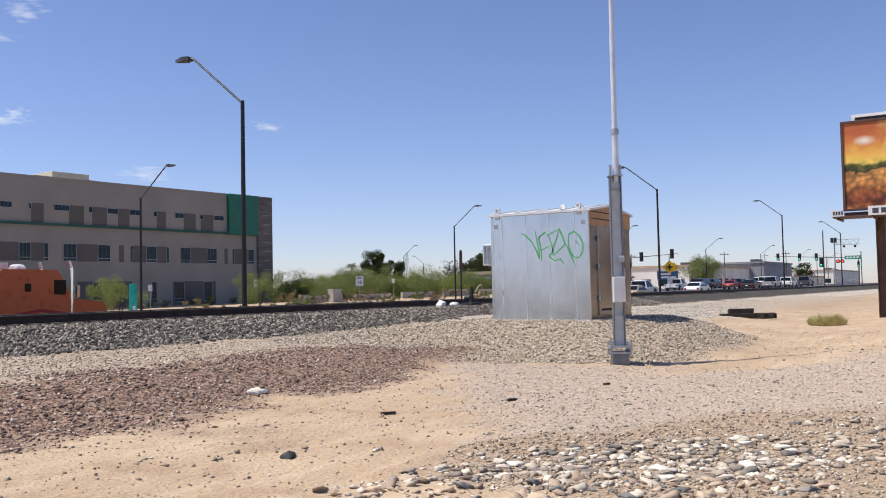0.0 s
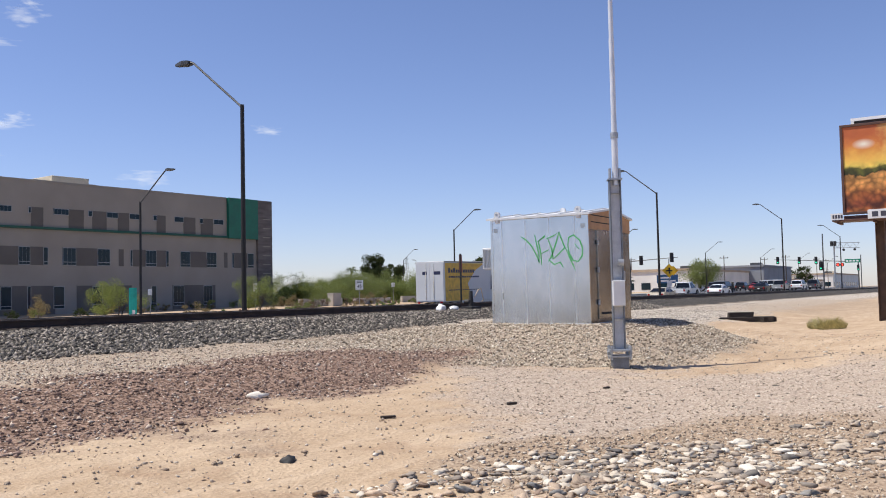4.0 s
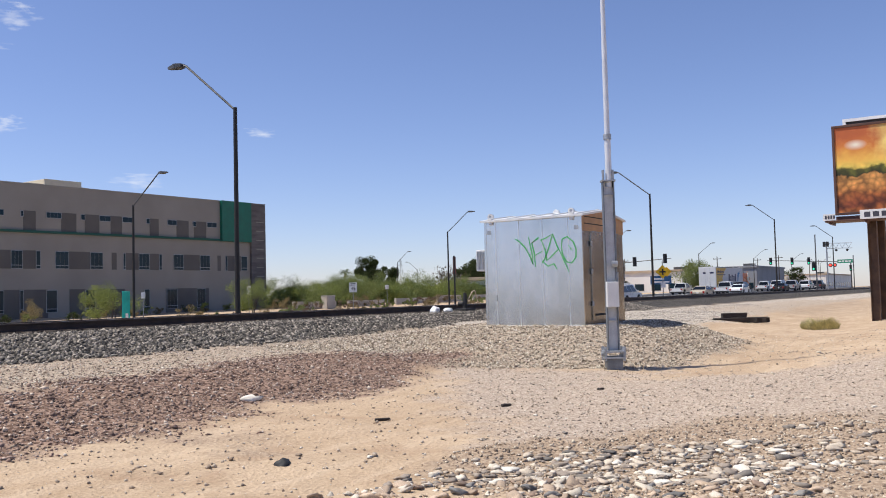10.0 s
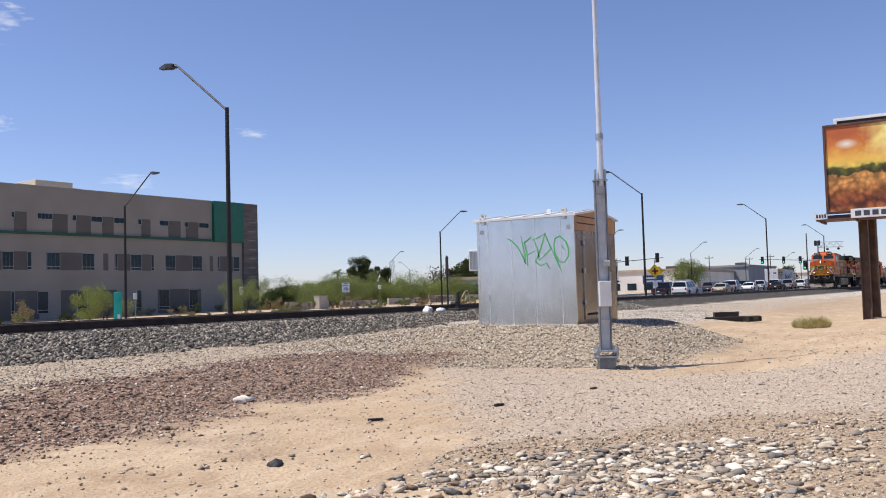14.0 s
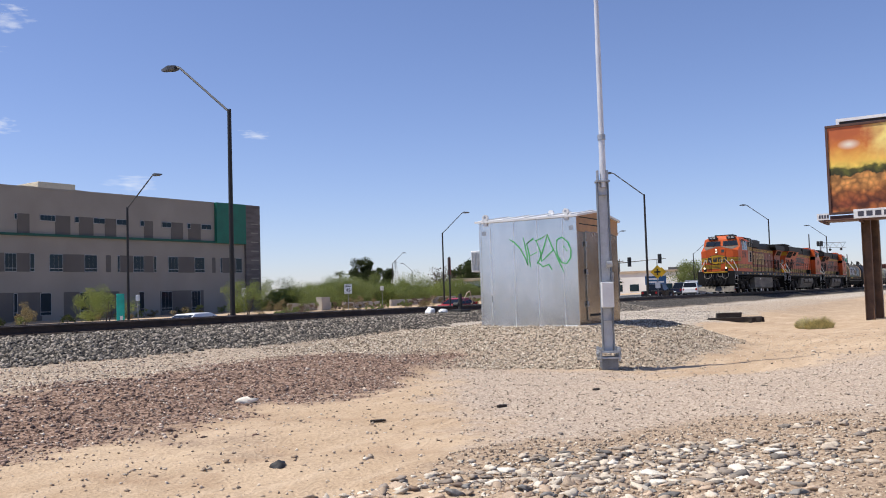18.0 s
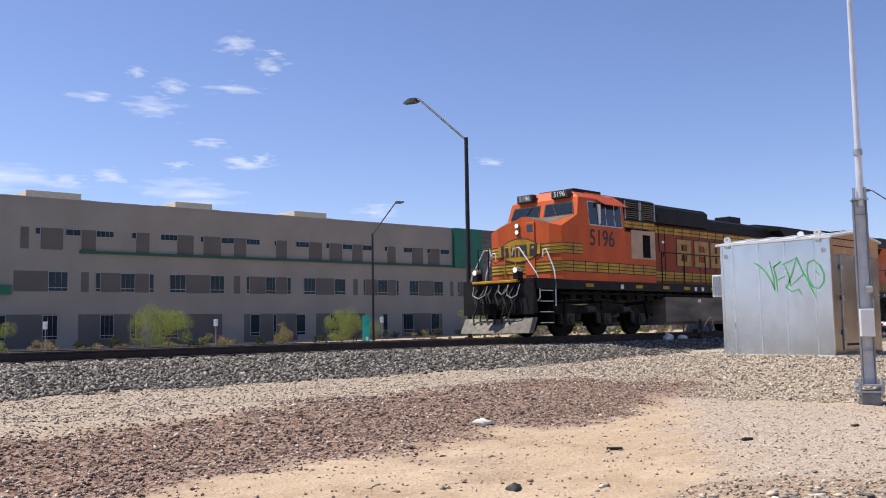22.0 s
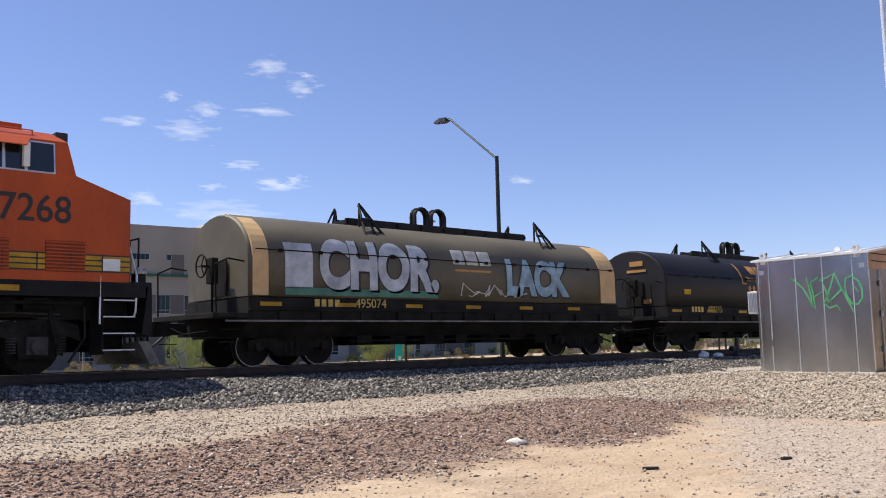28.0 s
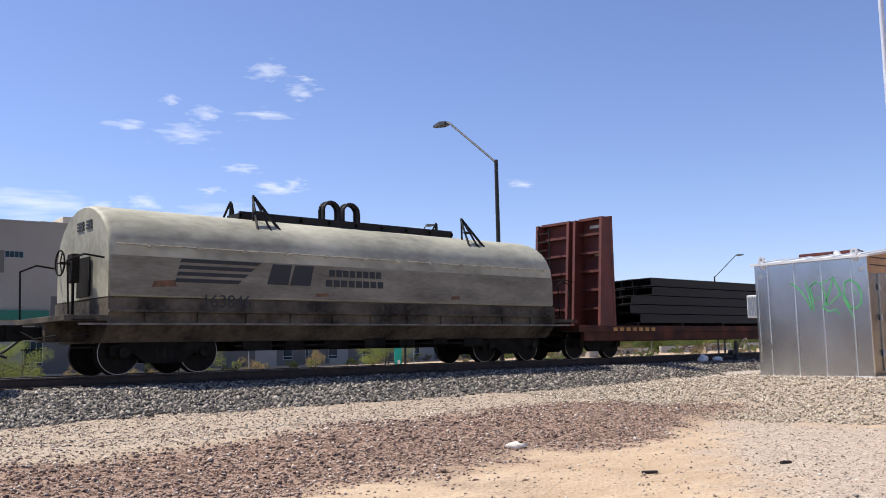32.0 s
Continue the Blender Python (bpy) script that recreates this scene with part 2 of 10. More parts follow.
def soil_material():
    m = bpy.data.materials.new("soil")
    m.use_nodes = True
    n, l = m.node_tree.nodes, m.node_tree.links
    b = n["Principled BSDF"]
    b.inputs["Roughness"].default_value, b.inputs["Specular IOR Level"].default_value = 0.95, 0.1
    geo = n.new("ShaderNodeNewGeometry")

    def noise_of(scale, detail=5, kind="ShaderNodeTexNoise"):
        t = n.new(kind)
        t.inputs["Scale"].default_value = scale
        if kind == "ShaderNodeTexNoise":
            t.inputs["Detail"].default_value = detail
        l.new(geo.outputs["Position"], t.inputs["Vector"])
        return t

    def two(c1, c2, fac):
        r = n.new("ShaderNodeValToRGB")
        r.color_ramp.elements[0].position, r.color_ramp.elements[1].position = 0.35, 0.65
        r.color_ramp.elements[0].color, r.color_ramp.elements[1].color = (*c1, 1), (*c2, 1)
        l.new(fac, r.inputs["Fac"])
        return r.outputs["Color"]

    def mix(fac, a, c):
        k = n.new("ShaderNodeMix")
        k.data_type = "RGBA"
        l.new(fac, k.inputs["Factor"]), l.new(a, k.inputs["A"]), l.new(c, k.inputs["B"])
        return k.outputs["Result"]

    big, mid, fine = noise_of(0.6), noise_of(4.0), noise_of(28.0, 7)
    cells = noise_of(26.0, kind="ShaderNodeTexVoronoi")
    cells2 = noise_of(38.0, kind="ShaderNodeTexVoronoi")
    sep = n.new("ShaderNodeSeparateColor")
    l.new(cells.outputs["Color"], sep.inputs["Color"])
    sep2 = n.new("ShaderNodeSeparateColor")
    l.new(cells2.outputs["Color"], sep2.inputs["Color"])
    sand = mix(mid.outputs["Fac"], two((0.395, 0.28, 0.175), (0.535, 0.405, 0.272), big.outputs["Fac"]), two((0.31, 0.225, 0.15), (0.55, 0.415, 0.285), fine.outputs["Fac"]))
    # wheel-smoothed streaks that run along the lot
    lane, streak, sr, sm_ = n.new("ShaderNodeMapping"), n.new("ShaderNodeTexNoise"), n.new("ShaderNodeMapRange"), n.new("ShaderNodeMix")
    lane.inputs["Rotation"].default_value, lane.inputs["Scale"].default_value = (0, 0, radians(28)), (0.35, 2.2, 1)
    streak.inputs["Scale"].default_value, streak.inputs["Detail"].default_value = 1.6, 8
    l.new(geo.outputs["Position"], lane.inputs["Vector"]), l.new(lane.outputs["Vector"], streak.inputs["Vector"])
    sr.inputs["From Min"].default_value, sr.inputs["From Max"].default_value, sr.inputs["To Max"].default_value = 0.5, 0.7, 0.55
    l.new(streak.outputs["Fac"], sr.inputs["Value"])
    sm_.data_type = "RGBA"
    sm_.inputs["B"].default_value = (0.57, 0.44, 0.31, 1)
    l.new(sr.outputs[0], sm_.inputs["Factor"]), l.new(sand, sm_.inputs["A"])
    sand = sm_.outputs["Result"]
    # damp and trodden patches with an outline of their own
    patch, pr, pm_ = noise_of(1.1, 7), n.new("ShaderNodeMapRange"), n.new("ShaderNodeMix")
    patch.inputs["Distortion"].default_value = 0.8
    pr.inputs["From Min"].default_value, pr.inputs["From Max"].default_value, pr.inputs["To Max"].default_value = 0.55, 0.72, 0.5
    l.new(patch.outputs["Fac"], pr.inputs["Value"])
    pm_.data_type = "RGBA"
    pm_.inputs["B"].default_value = (0.30, 0.19, 0.115, 1)
    l.new(pr.outputs[0], pm_.inputs["Factor"]), l.new(sand, pm_.inputs["A"])
    sand = pm_.outputs["Result"]
    look_of = {
        "purple": two((0.14, 0.088, 0.064), (0.325, 0.222, 0.165), sep.outputs["Red"]),
        "pale": mix(mid.outputs["Fac"], two((0.21, 0.16, 0.115), (0.50, 0.415, 0.315), sep2.outputs["Red"]), two((0.30, 0.225, 0.16), (0.52, 0.43, 0.335), fine.outputs["Fac"])),
        "ballast": two((0.028, 0.025, 0.021), (0.115, 0.104, 0.092), sep.outputs["Green"]),
        "grit": mix(mid.outputs["Fac"], two((0.27, 0.21, 0.16), (0.54, 0.45, 0.36), sep2.outputs["Green"]), two((0.33, 0.25, 0.185), (0.52, 0.42, 0.325), fine.outputs["Fac"])),
        "dirt": two((0.24, 0.17, 0.115), (0.47, 0.36, 0.255), fine.outputs["Fac"]),
        "white": two((0.30, 0.255, 0.205), (0.56, 0.49, 0.405), sep.outputs["Blue"]),
        "road": two((0.045, 0.045, 0.047), (0.085, 0.083, 0.08), mid.outputs["Fac"]),
    }
    out = sand
    for name in ("grit", "dirt", "purple", "pale", "white", "ballast"):
        at = n.new("ShaderNodeAttribute")
        at.attribute_name = name
        out = mix(at.outputs["Fac"], out, look_of[name])
    l.new(out, b.inputs["Base Color"])
    bp = n.new("ShaderNodeBump")
    bp.inputs["Strength"].default_value, bp.inputs["Distance"].default_value = 0.16, 0.012
    l.new(cells.outputs["Distance"], bp.inputs["Height"])
    bp2 = n.new("ShaderNodeBump")
    bp2.inputs["Strength"].default_value, bp2.inputs["Distance"].default_value = 0.7, 0.03
    l.new(fine.outputs["Fac"], bp2.inputs["Height"])
    l.new(bp.outputs["Normal"], bp2.inputs["Normal"])
    l.new(bp2.outputs["Normal"], b.inputs["Normal"])
    return m


def mesh_from(name, verts, faces, material, smooth=False):
    """A mesh out of numpy arrays of vertices and of equal-sided faces."""
    me = bpy.data.meshes.new(name)
    verts, faces = np.asarray(verts, np.float32), np.asarray(faces, np.int32)
    k = faces.shape[1]
    me.vertices.add(len(verts))
    me.vertices.foreach_set("co", verts.ravel())
    me.loops.add(faces.size)
    me.loops.foreach_set("vertex_index", faces.ravel())
    me.polygons.add(len(faces))
    me.polygons.foreach_set("loop_start", np.arange(0, faces.size, k, dtype=np.int32))
    me.update(calc_edges=True)
    if smooth:
        me.shade_smooth()
    me.materials.append(material)
    return me


def steps(*spans):
    out = []
    for a, b, d in spans:
        out += list(np.arange(a, b, d))
    return np.array(out + [spans[-1][1]])


gx = steps((-3000, -600, 400), (-600, -100, 50), (-100, -10, 6), (-10, 0, 0.5), (0, 4, 0.11), (4, 13, 0.07), (13, 26, 0.11), (26, 60, 0.4), (60, 160, 4), (160, 600, 40), (600, 3400, 400))
gy = steps((-3000, -400, 400), (-400, -40, 40), (-40, -4, 3), (-4, 1, 0.5), (1, 9, 0.07), (9, 17.4, 0.11), (17.4, 30, 0.4), (30, 120, 6), (120, 600, 40), (600, 3400, 400))
GX, GY = np.meshgrid(gx, gy)
nx, ny = len(gx), len(gy)
idx = np.arange(nx * ny).reshape(ny, nx)
quads = np.stack([idx[:-1, :-1], idx[:-1, 1:], idx[1:, 1:], idx[1:, :-1]], -1).reshape(-1, 4)
soil = soil_material()
ground_me = mesh_from("ground", np.stack([GX, GY, ground_z(GX, GY)], -1).reshape(-1, 3), quads, soil, True)
for mask_name, mask in zip(("purple", "pale", "ballast", "grit", "white", "dirt"), zone_masks(GX, GY)):
    ground_me.attributes.new(mask_name, "FLOAT", "POINT").data.foreach_set("value", np.where((GY > 23.5), 0, mask).astype(np.float32).ravel())
ground = tagged(new("ground", ground_me), "sandy desert ground with patches of purple and tan gravel", "ground", kind="structure")


def gz(x, y):
    return float(ground_z(x, y))


# ---- road and pavements ----
asphalt = mat("asphalt", (0.06, 0.06, 0.06), 0.9, var=0.2, scale=0.8, bump=0.3)
concrete = mat("concrete", (0.42, 0.40, 0.36), 0.9, var=0.1, scale=2, bump=0.3)
ROAD_X = [-600.0, -50.0, 20.0, 45.0, 70.0, 95.0, 120.0, 145.0, 170.0, 300.0, 900.0]


def road_strip(name, y0, y1, dz, material, label, category):
    """A slab that follows the road's climb."""
    bm = B()
    hull(bm, [[(x, y0, float(road_z(x)) - 0.4), (x, y1, float(road_z(x)) - 0.4), (x, y1, float(road_z(x)) + dz), (x, y0, float(road_z(x)) + dz)] for x in ROAD_X])
    return tagged(part(name, bm, material), label, category, kind="structure")


road = road_strip("road", 28.0, 51.0, 0.0, asphalt, "dark grey asphalt road of several lanes", "road")
road_strip("kerb", 27.5, 28.0, 0.14, concrete, "pale concrete kerb along the road", "kerb")
road_strip("median", 39.6, 40.3, 0.14, concrete, "raised concrete median in the road", "median")
road_strip("pavement", 51.0, 53.6, 0.14, concrete, "pale concrete pavement beyond the road", "pavement")
line_paint = mat("road_paint", (0.75, 0.74, 0.7), 0.7)
for y in (31.6, 35.4, 44.0, 47.6):
    for x in np.arange(-30, 130, 12.0):
        bm = B()
        hull(bm, [[(xx, y - 0.06, float(road_z(xx)) - 0.02), (xx, y + 0.06, float(road_z(xx)) - 0.02), (xx, y + 0.06, float(road_z(xx)) + 0.006), (xx, y - 0.06, float(road_z(xx)) + 0.006)] for xx in (x, x + 3.0)])
        part("lane_dash", bm, line_paint, road)

# ---- railway track ----
rail_steel = mat("rail_steel", (0.055, 0.035, 0.026), 0.75, var=0.25, scale=3, bump=0.3)
rail_top = mat("rail_top", (0.42, 0.41, 0.40), 0.3, metal=1.0, var=0.1)
tie_wood = mat("tie_wood", (0.085, 0.065, 0.05), 0.9, var=0.25, scale=4, bump=0.5, stretch=(1, 0.2, 1), random_piece=0.3)
track = root("railway_track", "straight railway track of brown steel rails on timber ties", "track", kind="structure")
for k, y in enumerate((TRACK_Y - 0.7525, TRACK_Y + 0.7525)):
    w, z = 0.037, RAIL_Z
    prof = [(-0.075, -0.186), (0.075, -0.186), (0.075, -0.172), (0.012, -0.15), (0.012, -0.05), (w, -0.04), (w, -0.01), (w - 0.01, -0.002), (-w + 0.01, -0.002), (-w, -0.01), (-w, -0.04), (-0.012, -0.05), (-0.012, -0.15), (-0.075, -0.172)]
    bm = prism(B(), [(y + a, z + b) for a, b in prof], -300, 900, "x")
    rail = part("rail", bm, rail_steel, track, "rusty brown steel rail")
    part("running_surface", box(B(), -300, 900, y - 0.024, y + 0.024, z - 0.003, z), rail_top, rail, "bright worn top of the rail")
tie_bm = box(B(), -0.115, 0.115, -1.3, 1.3, -0.09, 0.09, 0.012)
tie_me = bpy.data.meshes.new("tie")
tie_bm.to_mesh(tie_me), tie_bm.free()
tie_me.materials.append(tie_wood)
for k in range(150):
    ob = new("tie", tie_me)
    ob.parent = track
    ob.location = (-6 + k * 0.52, TRACK_Y + random.uniform(-0.04, 0.04), RAIL_Z - 0.186 - 0.095)
    ob.rotation_euler = (0, 0, radians(random.uniform(-1, 1)))
plate_me = bpy.data.meshes.new("tie_plate")
bmp = box(B(), -0.09, 0.09, -0.17, 0.17, -0.01, 0.008)
for a in (-0.1, 0.1):
    box(bmp, -0.05, -0.03, a - 0.012, a + 0.012, 0, 0.04)
bmp.to_mesh(plate_me), bmp.free()
plate_me.materials.append(rail_steel)
for k in range(90):
    ob = new("tie_plate", plate_me)
    ob.parent = track
    ob.location = (-3 + k * 0.52, TRACK_Y - 0.7525, RAIL_Z - 0.19)

# ---- signal house ----
alu = mat("aluminium_sheet", (0.72, 0.725, 0.72), 0.22, metal=0.975, var=0.05, scale=0.8, bump=0.012, fine=5, color2=(0.56, 0.565, 0.56), random_piece=0.03, stretch=(1, 1, 0.6))
# darker copy of the sheet metal: the end wall's shade lies in its colour
alu_end_shaded = mat("shaded_end_aluminium", (0.37, 0.36, 0.34), 0.24, metal=0.97, var=0.1, scale=1.2, bump=0.015, fine=6, color2=(0.26, 0.25, 0.24))
alu_dull = mat("weathered_aluminium", (0.72, 0.72, 0.71), 0.55, metal=0.3, var=0.06)
galv = mat("galvanised_steel", (0.42, 0.44, 0.46), 0.5, metal=0.75, var=0.12, scale=6, bump=0.05)
seam_grey = mat("seam_shadow", (0.75, 0.76, 0.77), 0.3, metal=0.7)
spray = mat("green_spray", (0.03, 0.30, 0.07), 0.5, var=0.3, scale=6, color2=(0.16, 0.42, 0.20))
SX0, SX1, SY0, SY1, SZ0, SZ1 = 19.33, 21.98, 8.14, 10.66, 0.74, 3.3
hut = root("signal_house", "aluminium railway signal house with green graffiti on gravel", "equipment shed", m=pose(SX0, SY0, SZ0))
W, Dp, H = SX1 - SX0, SY1 - SY0, SZ1 - SZ0
part("base_frame", box(B(), -0.03, W + 0.03, -0.03, Dp + 0.03, -0.1, 0.03, 0.01), galv, hut)
cuts = [0.0, 0.115, 0.365, 0.61, 0.87, 1.0]
for a, b in zip(cuts, cuts[1:]):
    part("wall_panel", box(B(), 0.0, 0.03, Dp * (1 - b) + 0.004, Dp * (1 - a) - 0.004, 0.03, H, 0.003), alu, hut, "brushed aluminium wall panel")
for c_ in cuts[1:-1]:
    part("seam", box(B(), -0.006, 0.02, Dp * (1 - c_) - 0.008, Dp * (1 - c_) + 0.008, 0.03, H), seam_grey, hut)
for c_ in (0.004, 0.996):
    part("corner_trim", box(B(), -0.012, 0.05, Dp * (1 - c_) - 0.03, Dp * (1 - c_) + 0.03, 0.0, H, 0.006), alu, hut)
gable = [(0.03, 0.03), (W, 0.03), (W, H), (W / 2, H + 0.16), (0.03, H)]
part("gable_wall", prism(B(), gable, 0.0, 0.03, "y"), alu_end_shaded, hut, "end wall with the door")
gt = part("gable_panel", prism(B(), [(0.0, H - 0.36), (W + 0.01, H - 0.36), (W + 0.01, H), (W / 2, H + 0.15), (0.0, H)], -0.02, -0.002, "y"), mat("gable_tan", (0.46, 0.25, 0.115), 0.45, var=0.15, scale=3), hut, "tan-orange gable panel with slots")
for za in (H - 0.04, H - 0.2):
    part("slot", box(B(), 0.15, W - 0.9, -0.026, -0.016, za, za + 0.025), bpy.data.materials.get("slot_dark") or mat("slot_dark", (0.02, 0.02, 0.02), 0.8), gt)
part("gable_wall", prism(B(), gable, Dp - 0.03, Dp, "y"), alu, hut)
part("wall_panel", box(B(), W - 0.03, W, 0.03, Dp - 0.03, 0.03, H), alu, hut)
dr = part("door", box(B(), 0.5, W - 0.35, -0.03, 0.004, 0.12, H - 0.35, 0.008), alu_end_shaded, hut, "plain aluminium door")
part("handle", box(B(), W - 0.62, W - 0.5, -0.07, -0.03, 1.0, 1.25, 0.01), galv, dr)
for z in (0.45, 1.2, 1.85):
    part("hinge", box(B(), 0.46, 0.54, -0.045, -0.02, z, z + 0.12), galv, dr)
part("vent_slot", box(B(), 0.62, 1.25, -0.036, -0.02, 0.22, 0.27), bpy.data.materials["slot_dark"], dr)
bm = prism(B(), [(-0.07, H - 0.03), (-0.07, H + 0.02), (W / 2, H + 0.2), (W + 0.07, H + 0.02), (W + 0.07, H - 0.03), (W / 2, H + 0.15)], -0.08, Dp + 0.1, "y")
roof = part("roof", bm, alu_dull, hut, "pale low-pitched metal roof")
for yy in np.linspace(0.1, Dp - 0.1, 5):
    bm = prism(B(), [(-0.06, H + 0.02), (-0.06, H + 0.045), (W / 2, H + 0.225), (W + 0.06, H + 0.045), (W + 0.06, H + 0.02), (W / 2, H + 0.2)], yy - 0.02, yy + 0.02, "y")
    part("roof_seam", bm, alu_dull, roof)
for yy in (0.22, Dp - 0.18):
    bm = box(B(), -0.045, 0.01, yy - 0.05, yy + 0.05, H - 0.1, H + 0.12, 0.01)
    tube(bm, (-0.05, yy, H + 0.1), (0.02, yy, H + 0.1), 0.075, seg=16)
    part("lifting_eye", bm, alu_dull, hut, "round lifting eye at the eaves")
    part("eye_hole", tube(B(), (-0.055, yy, H + 0.11), (-0.045, yy, H + 0.11), 0.03, seg=12), galv, hut)
part("lifting_eye", tube(B(), (W / 2 - 0.03, 1.2, H + 0.22), (W / 2 + 0.03, 1.2, H + 0.22), 0.075, seg=16), alu_dull, hut)
bm = box(B(), 0.1, 0.8, Dp, Dp + 0.32, 1.36, 1.88, 0.01)
ac = part("air_vent", bm, alu_dull, hut, "louvred ventilator box")
for k in range(7):
    part("louvre", box(B(), 0.085, 0.1, Dp + 0.035 + 0.04 * k, Dp + 0.052 + 0.04 * k, 1.4, 1.84), galv, ac)
for yy, zz in ((Dp - 0.12, H - 0.28), (0.12, H - 0.28)):
    part("label_plate", box(B(), -0.008, 0.0, yy - 0.05, yy + 0.05, zz - 0.05, zz + 0.05), galv, hut)
# sprayed tag: strokes across (0 to 1 from the far to the near edge) and up (0 to 1)
STROKES = [
    [(0.32, 0.82), (0.37, 0.79), (0.43, 0.73), (0.48, 0.64), (0.505, 0.57), (0.5, 0.66), (0.465, 0.83)],
    [(0.57, 0.82), (0.50, 0.77), (0.52, 0.68), (0.53, 0.55)],
    [(0.50, 0.77), (0.57, 0.81)], [(0.53, 0.655), (0.61, 0.69)],
    [(0.585, 0.79), (0.65, 0.81), (0.715, 0.845), (0.68, 0.74), (0.63, 0.62), (0.60, 0.58)],
    [(0.60, 0.79), (0.635, 0.70), (0.65, 0.60), (0.70, 0.64), (0.77, 0.70), (0.73, 0.80), (0.715, 0.845)],
    [(0.60, 0.60), (0.66, 0.55), (0.72, 0.57), (0.75, 0.52)],
    [(0.775, 0.70), (0.82, 0.60), (0.87, 0.49)],
    [(0.80, 0.72), (0.81, 0.79), (0.86, 0.81), (0.92, 0.76), (0.945, 0.69), (0.94, 0.62), (0.90, 0.57), (0.85, 0.58), (0.81, 0.65), (0.80, 0.72)],
    [(0.87, 0.73), (0.91, 0.68)],
]
for st_ in STROKES:
    pts = [Vector((-0.004, Dp * (1 - a), H * b)) for a, b in st_]
    rings = []
    for k, p in enumerate(pts):
        d = (pts[min(k + 1, len(pts) - 1)] - pts[max(k - 1, 0)]).normalized()
        s_ = Vector((0, -d.z, d.y)) * (0.017 if 0 < k < len(pts) - 1 else 0.009)
        off = Vector((-0.004, 0, 0))
        rings.append([tuple(v) for v in (p - s_, p + s_, p + s_ + off, p - s_ + off)])
    bm = hull(B(), rings)
    part("graffiti_stroke", bm, spray, hut, "green sprayed graffiti line")

# ---- antenna mast ----
PX, PY = 16.07, 6.2
# dark zinc for the stub and for the beam flanges' painted shade
galv_dark = mat("dark_shaded_zinc", (0.20, 0.215, 0.235), 0.5, metal=0.6, var=0.15, scale=5, bump=0.05)
pz = gz(PX, PY)
mast = root("antenna_mast", "galvanised steel tilt-down antenna mast on a hinged base", "mast", m=pose(PX, PY, pz, 0, 0, -60))
part("footing", box(B(), -0.15, 0.15, -0.15, 0.15, -0.3, 0.2, 0.01), galv_dark, mast, "grey base stub")
bm = box(B(), -0.2, 0.2, -0.2, 0.2, 0.2, 0.235, 0.005)
bp1 = part("base_plate", bm, galv, mast)
part("base_plate", box(B(), -0.2, 0.2, -0.2, 0.2, 0.31, 0.345, 0.005), galv, mast)
for a in (-0.17, 0.17):
    for b in (-0.17, 0.17):
        bm = tube(B(), (a, b, 0.16), (a, b, 0.42), 0.022, seg=8)
        tube(bm, (a, b, 0.36), (a, b, 0.4), 0.04, seg=6)
        part("anchor_bolt", bm, galv, mast)
for s in (-1, 1):
    part("hinge_lug", tube(B(), (s * 0.16, 0, 0.28), (s * 0.23, 0, 0.28), 0.04, seg=10), galv, mast)
# flange dark and web pale in one steel: shade and sunlight in the colours
for s in (-1, 1):
    part("beam_flange", box(B(), s * 0.098 - 0.011, s * 0.098 + 0.011, -0.09, 0.09, 0.345, 3.5, 0.003), galv_dark, mast, "flange of the steel beam")
part("beam_web", box(B(), -0.087, 0.087, -0.008, 0.008, 0.345, 3.5), mat("sunlit_zinc", (0.62, 0.64, 0.66), 0.55, metal=0.3, var=0.1, scale=4, bump=0.05), mast, "web of the steel beam in a paler, sunlit colour")
for z in (0.9, 3.25):
    part("stiffener", box(B(), -0.087, 0.087, -0.08, -0.008, z, z + 0.012), galv, mast)
part("control_box", box(B(), -0.12, 0.10, -0.25, -0.1, 1.15, 1.62, 0.012), alu_dull, mast, "pale grey control box")
part("box_label", box(B(), -0.1, -0.02, -0.244, -0.24, 1.42, 1.48), galv, mast)
part("winch", tube(B(), (0.0, -0.16, 1.95), (0.1, -0.16, 1.95), 0.06, seg=12), galv, mast)
part("cap_plate", box(B(), -0.13, 0.13, -0.12, 0.12, 3.5, 3.53), galv, mast)
for a in (-0.09, 0.09):
    part("bracket_pin", tube(B(), (a, -0.05, 3.53), (a, -0.05, 3.72), 0.025, seg=8), galv, mast)
tube_white = mat("mast_paint", (0.68, 0.69, 0.71), 0.45, metal=0.35, var=0.06)
for z0, z1, r_ in ((3.4, 4.35, 0.062), (4.35, 6.2, 0.052), (6.2, 8.4, 0.045)):
    part("tube_section", tube(B(), (0.02, -0.02, z0), (0.02 - (z1 > 4.4) * 0.0, -0.02, z1), r_, r_ * 0.95, 16), tube_white, mast, "pale tapering tube")
part("tube_collar", tube(B(), (0.02, -0.02, 4.3), (0.02, -0.02, 4.4), 0.075, seg=16), galv, mast)

# ---- billboard ----
BX = 39.6
post_brown = mat("post_brown", (0.13, 0.072, 0.042), 0.6, var=0.2, scale=3)
gear_paint = mat("white_enamel", (0.8, 0.8, 0.79), 0.5, var=0.05)
lamp_shade = mat("dark_panel_back", (0.07, 0.06, 0.055), 0.7)
trim_brown = mat("trim_brown", (0.10, 0.045, 0.03), 0.6, var=0.15, scale=3)


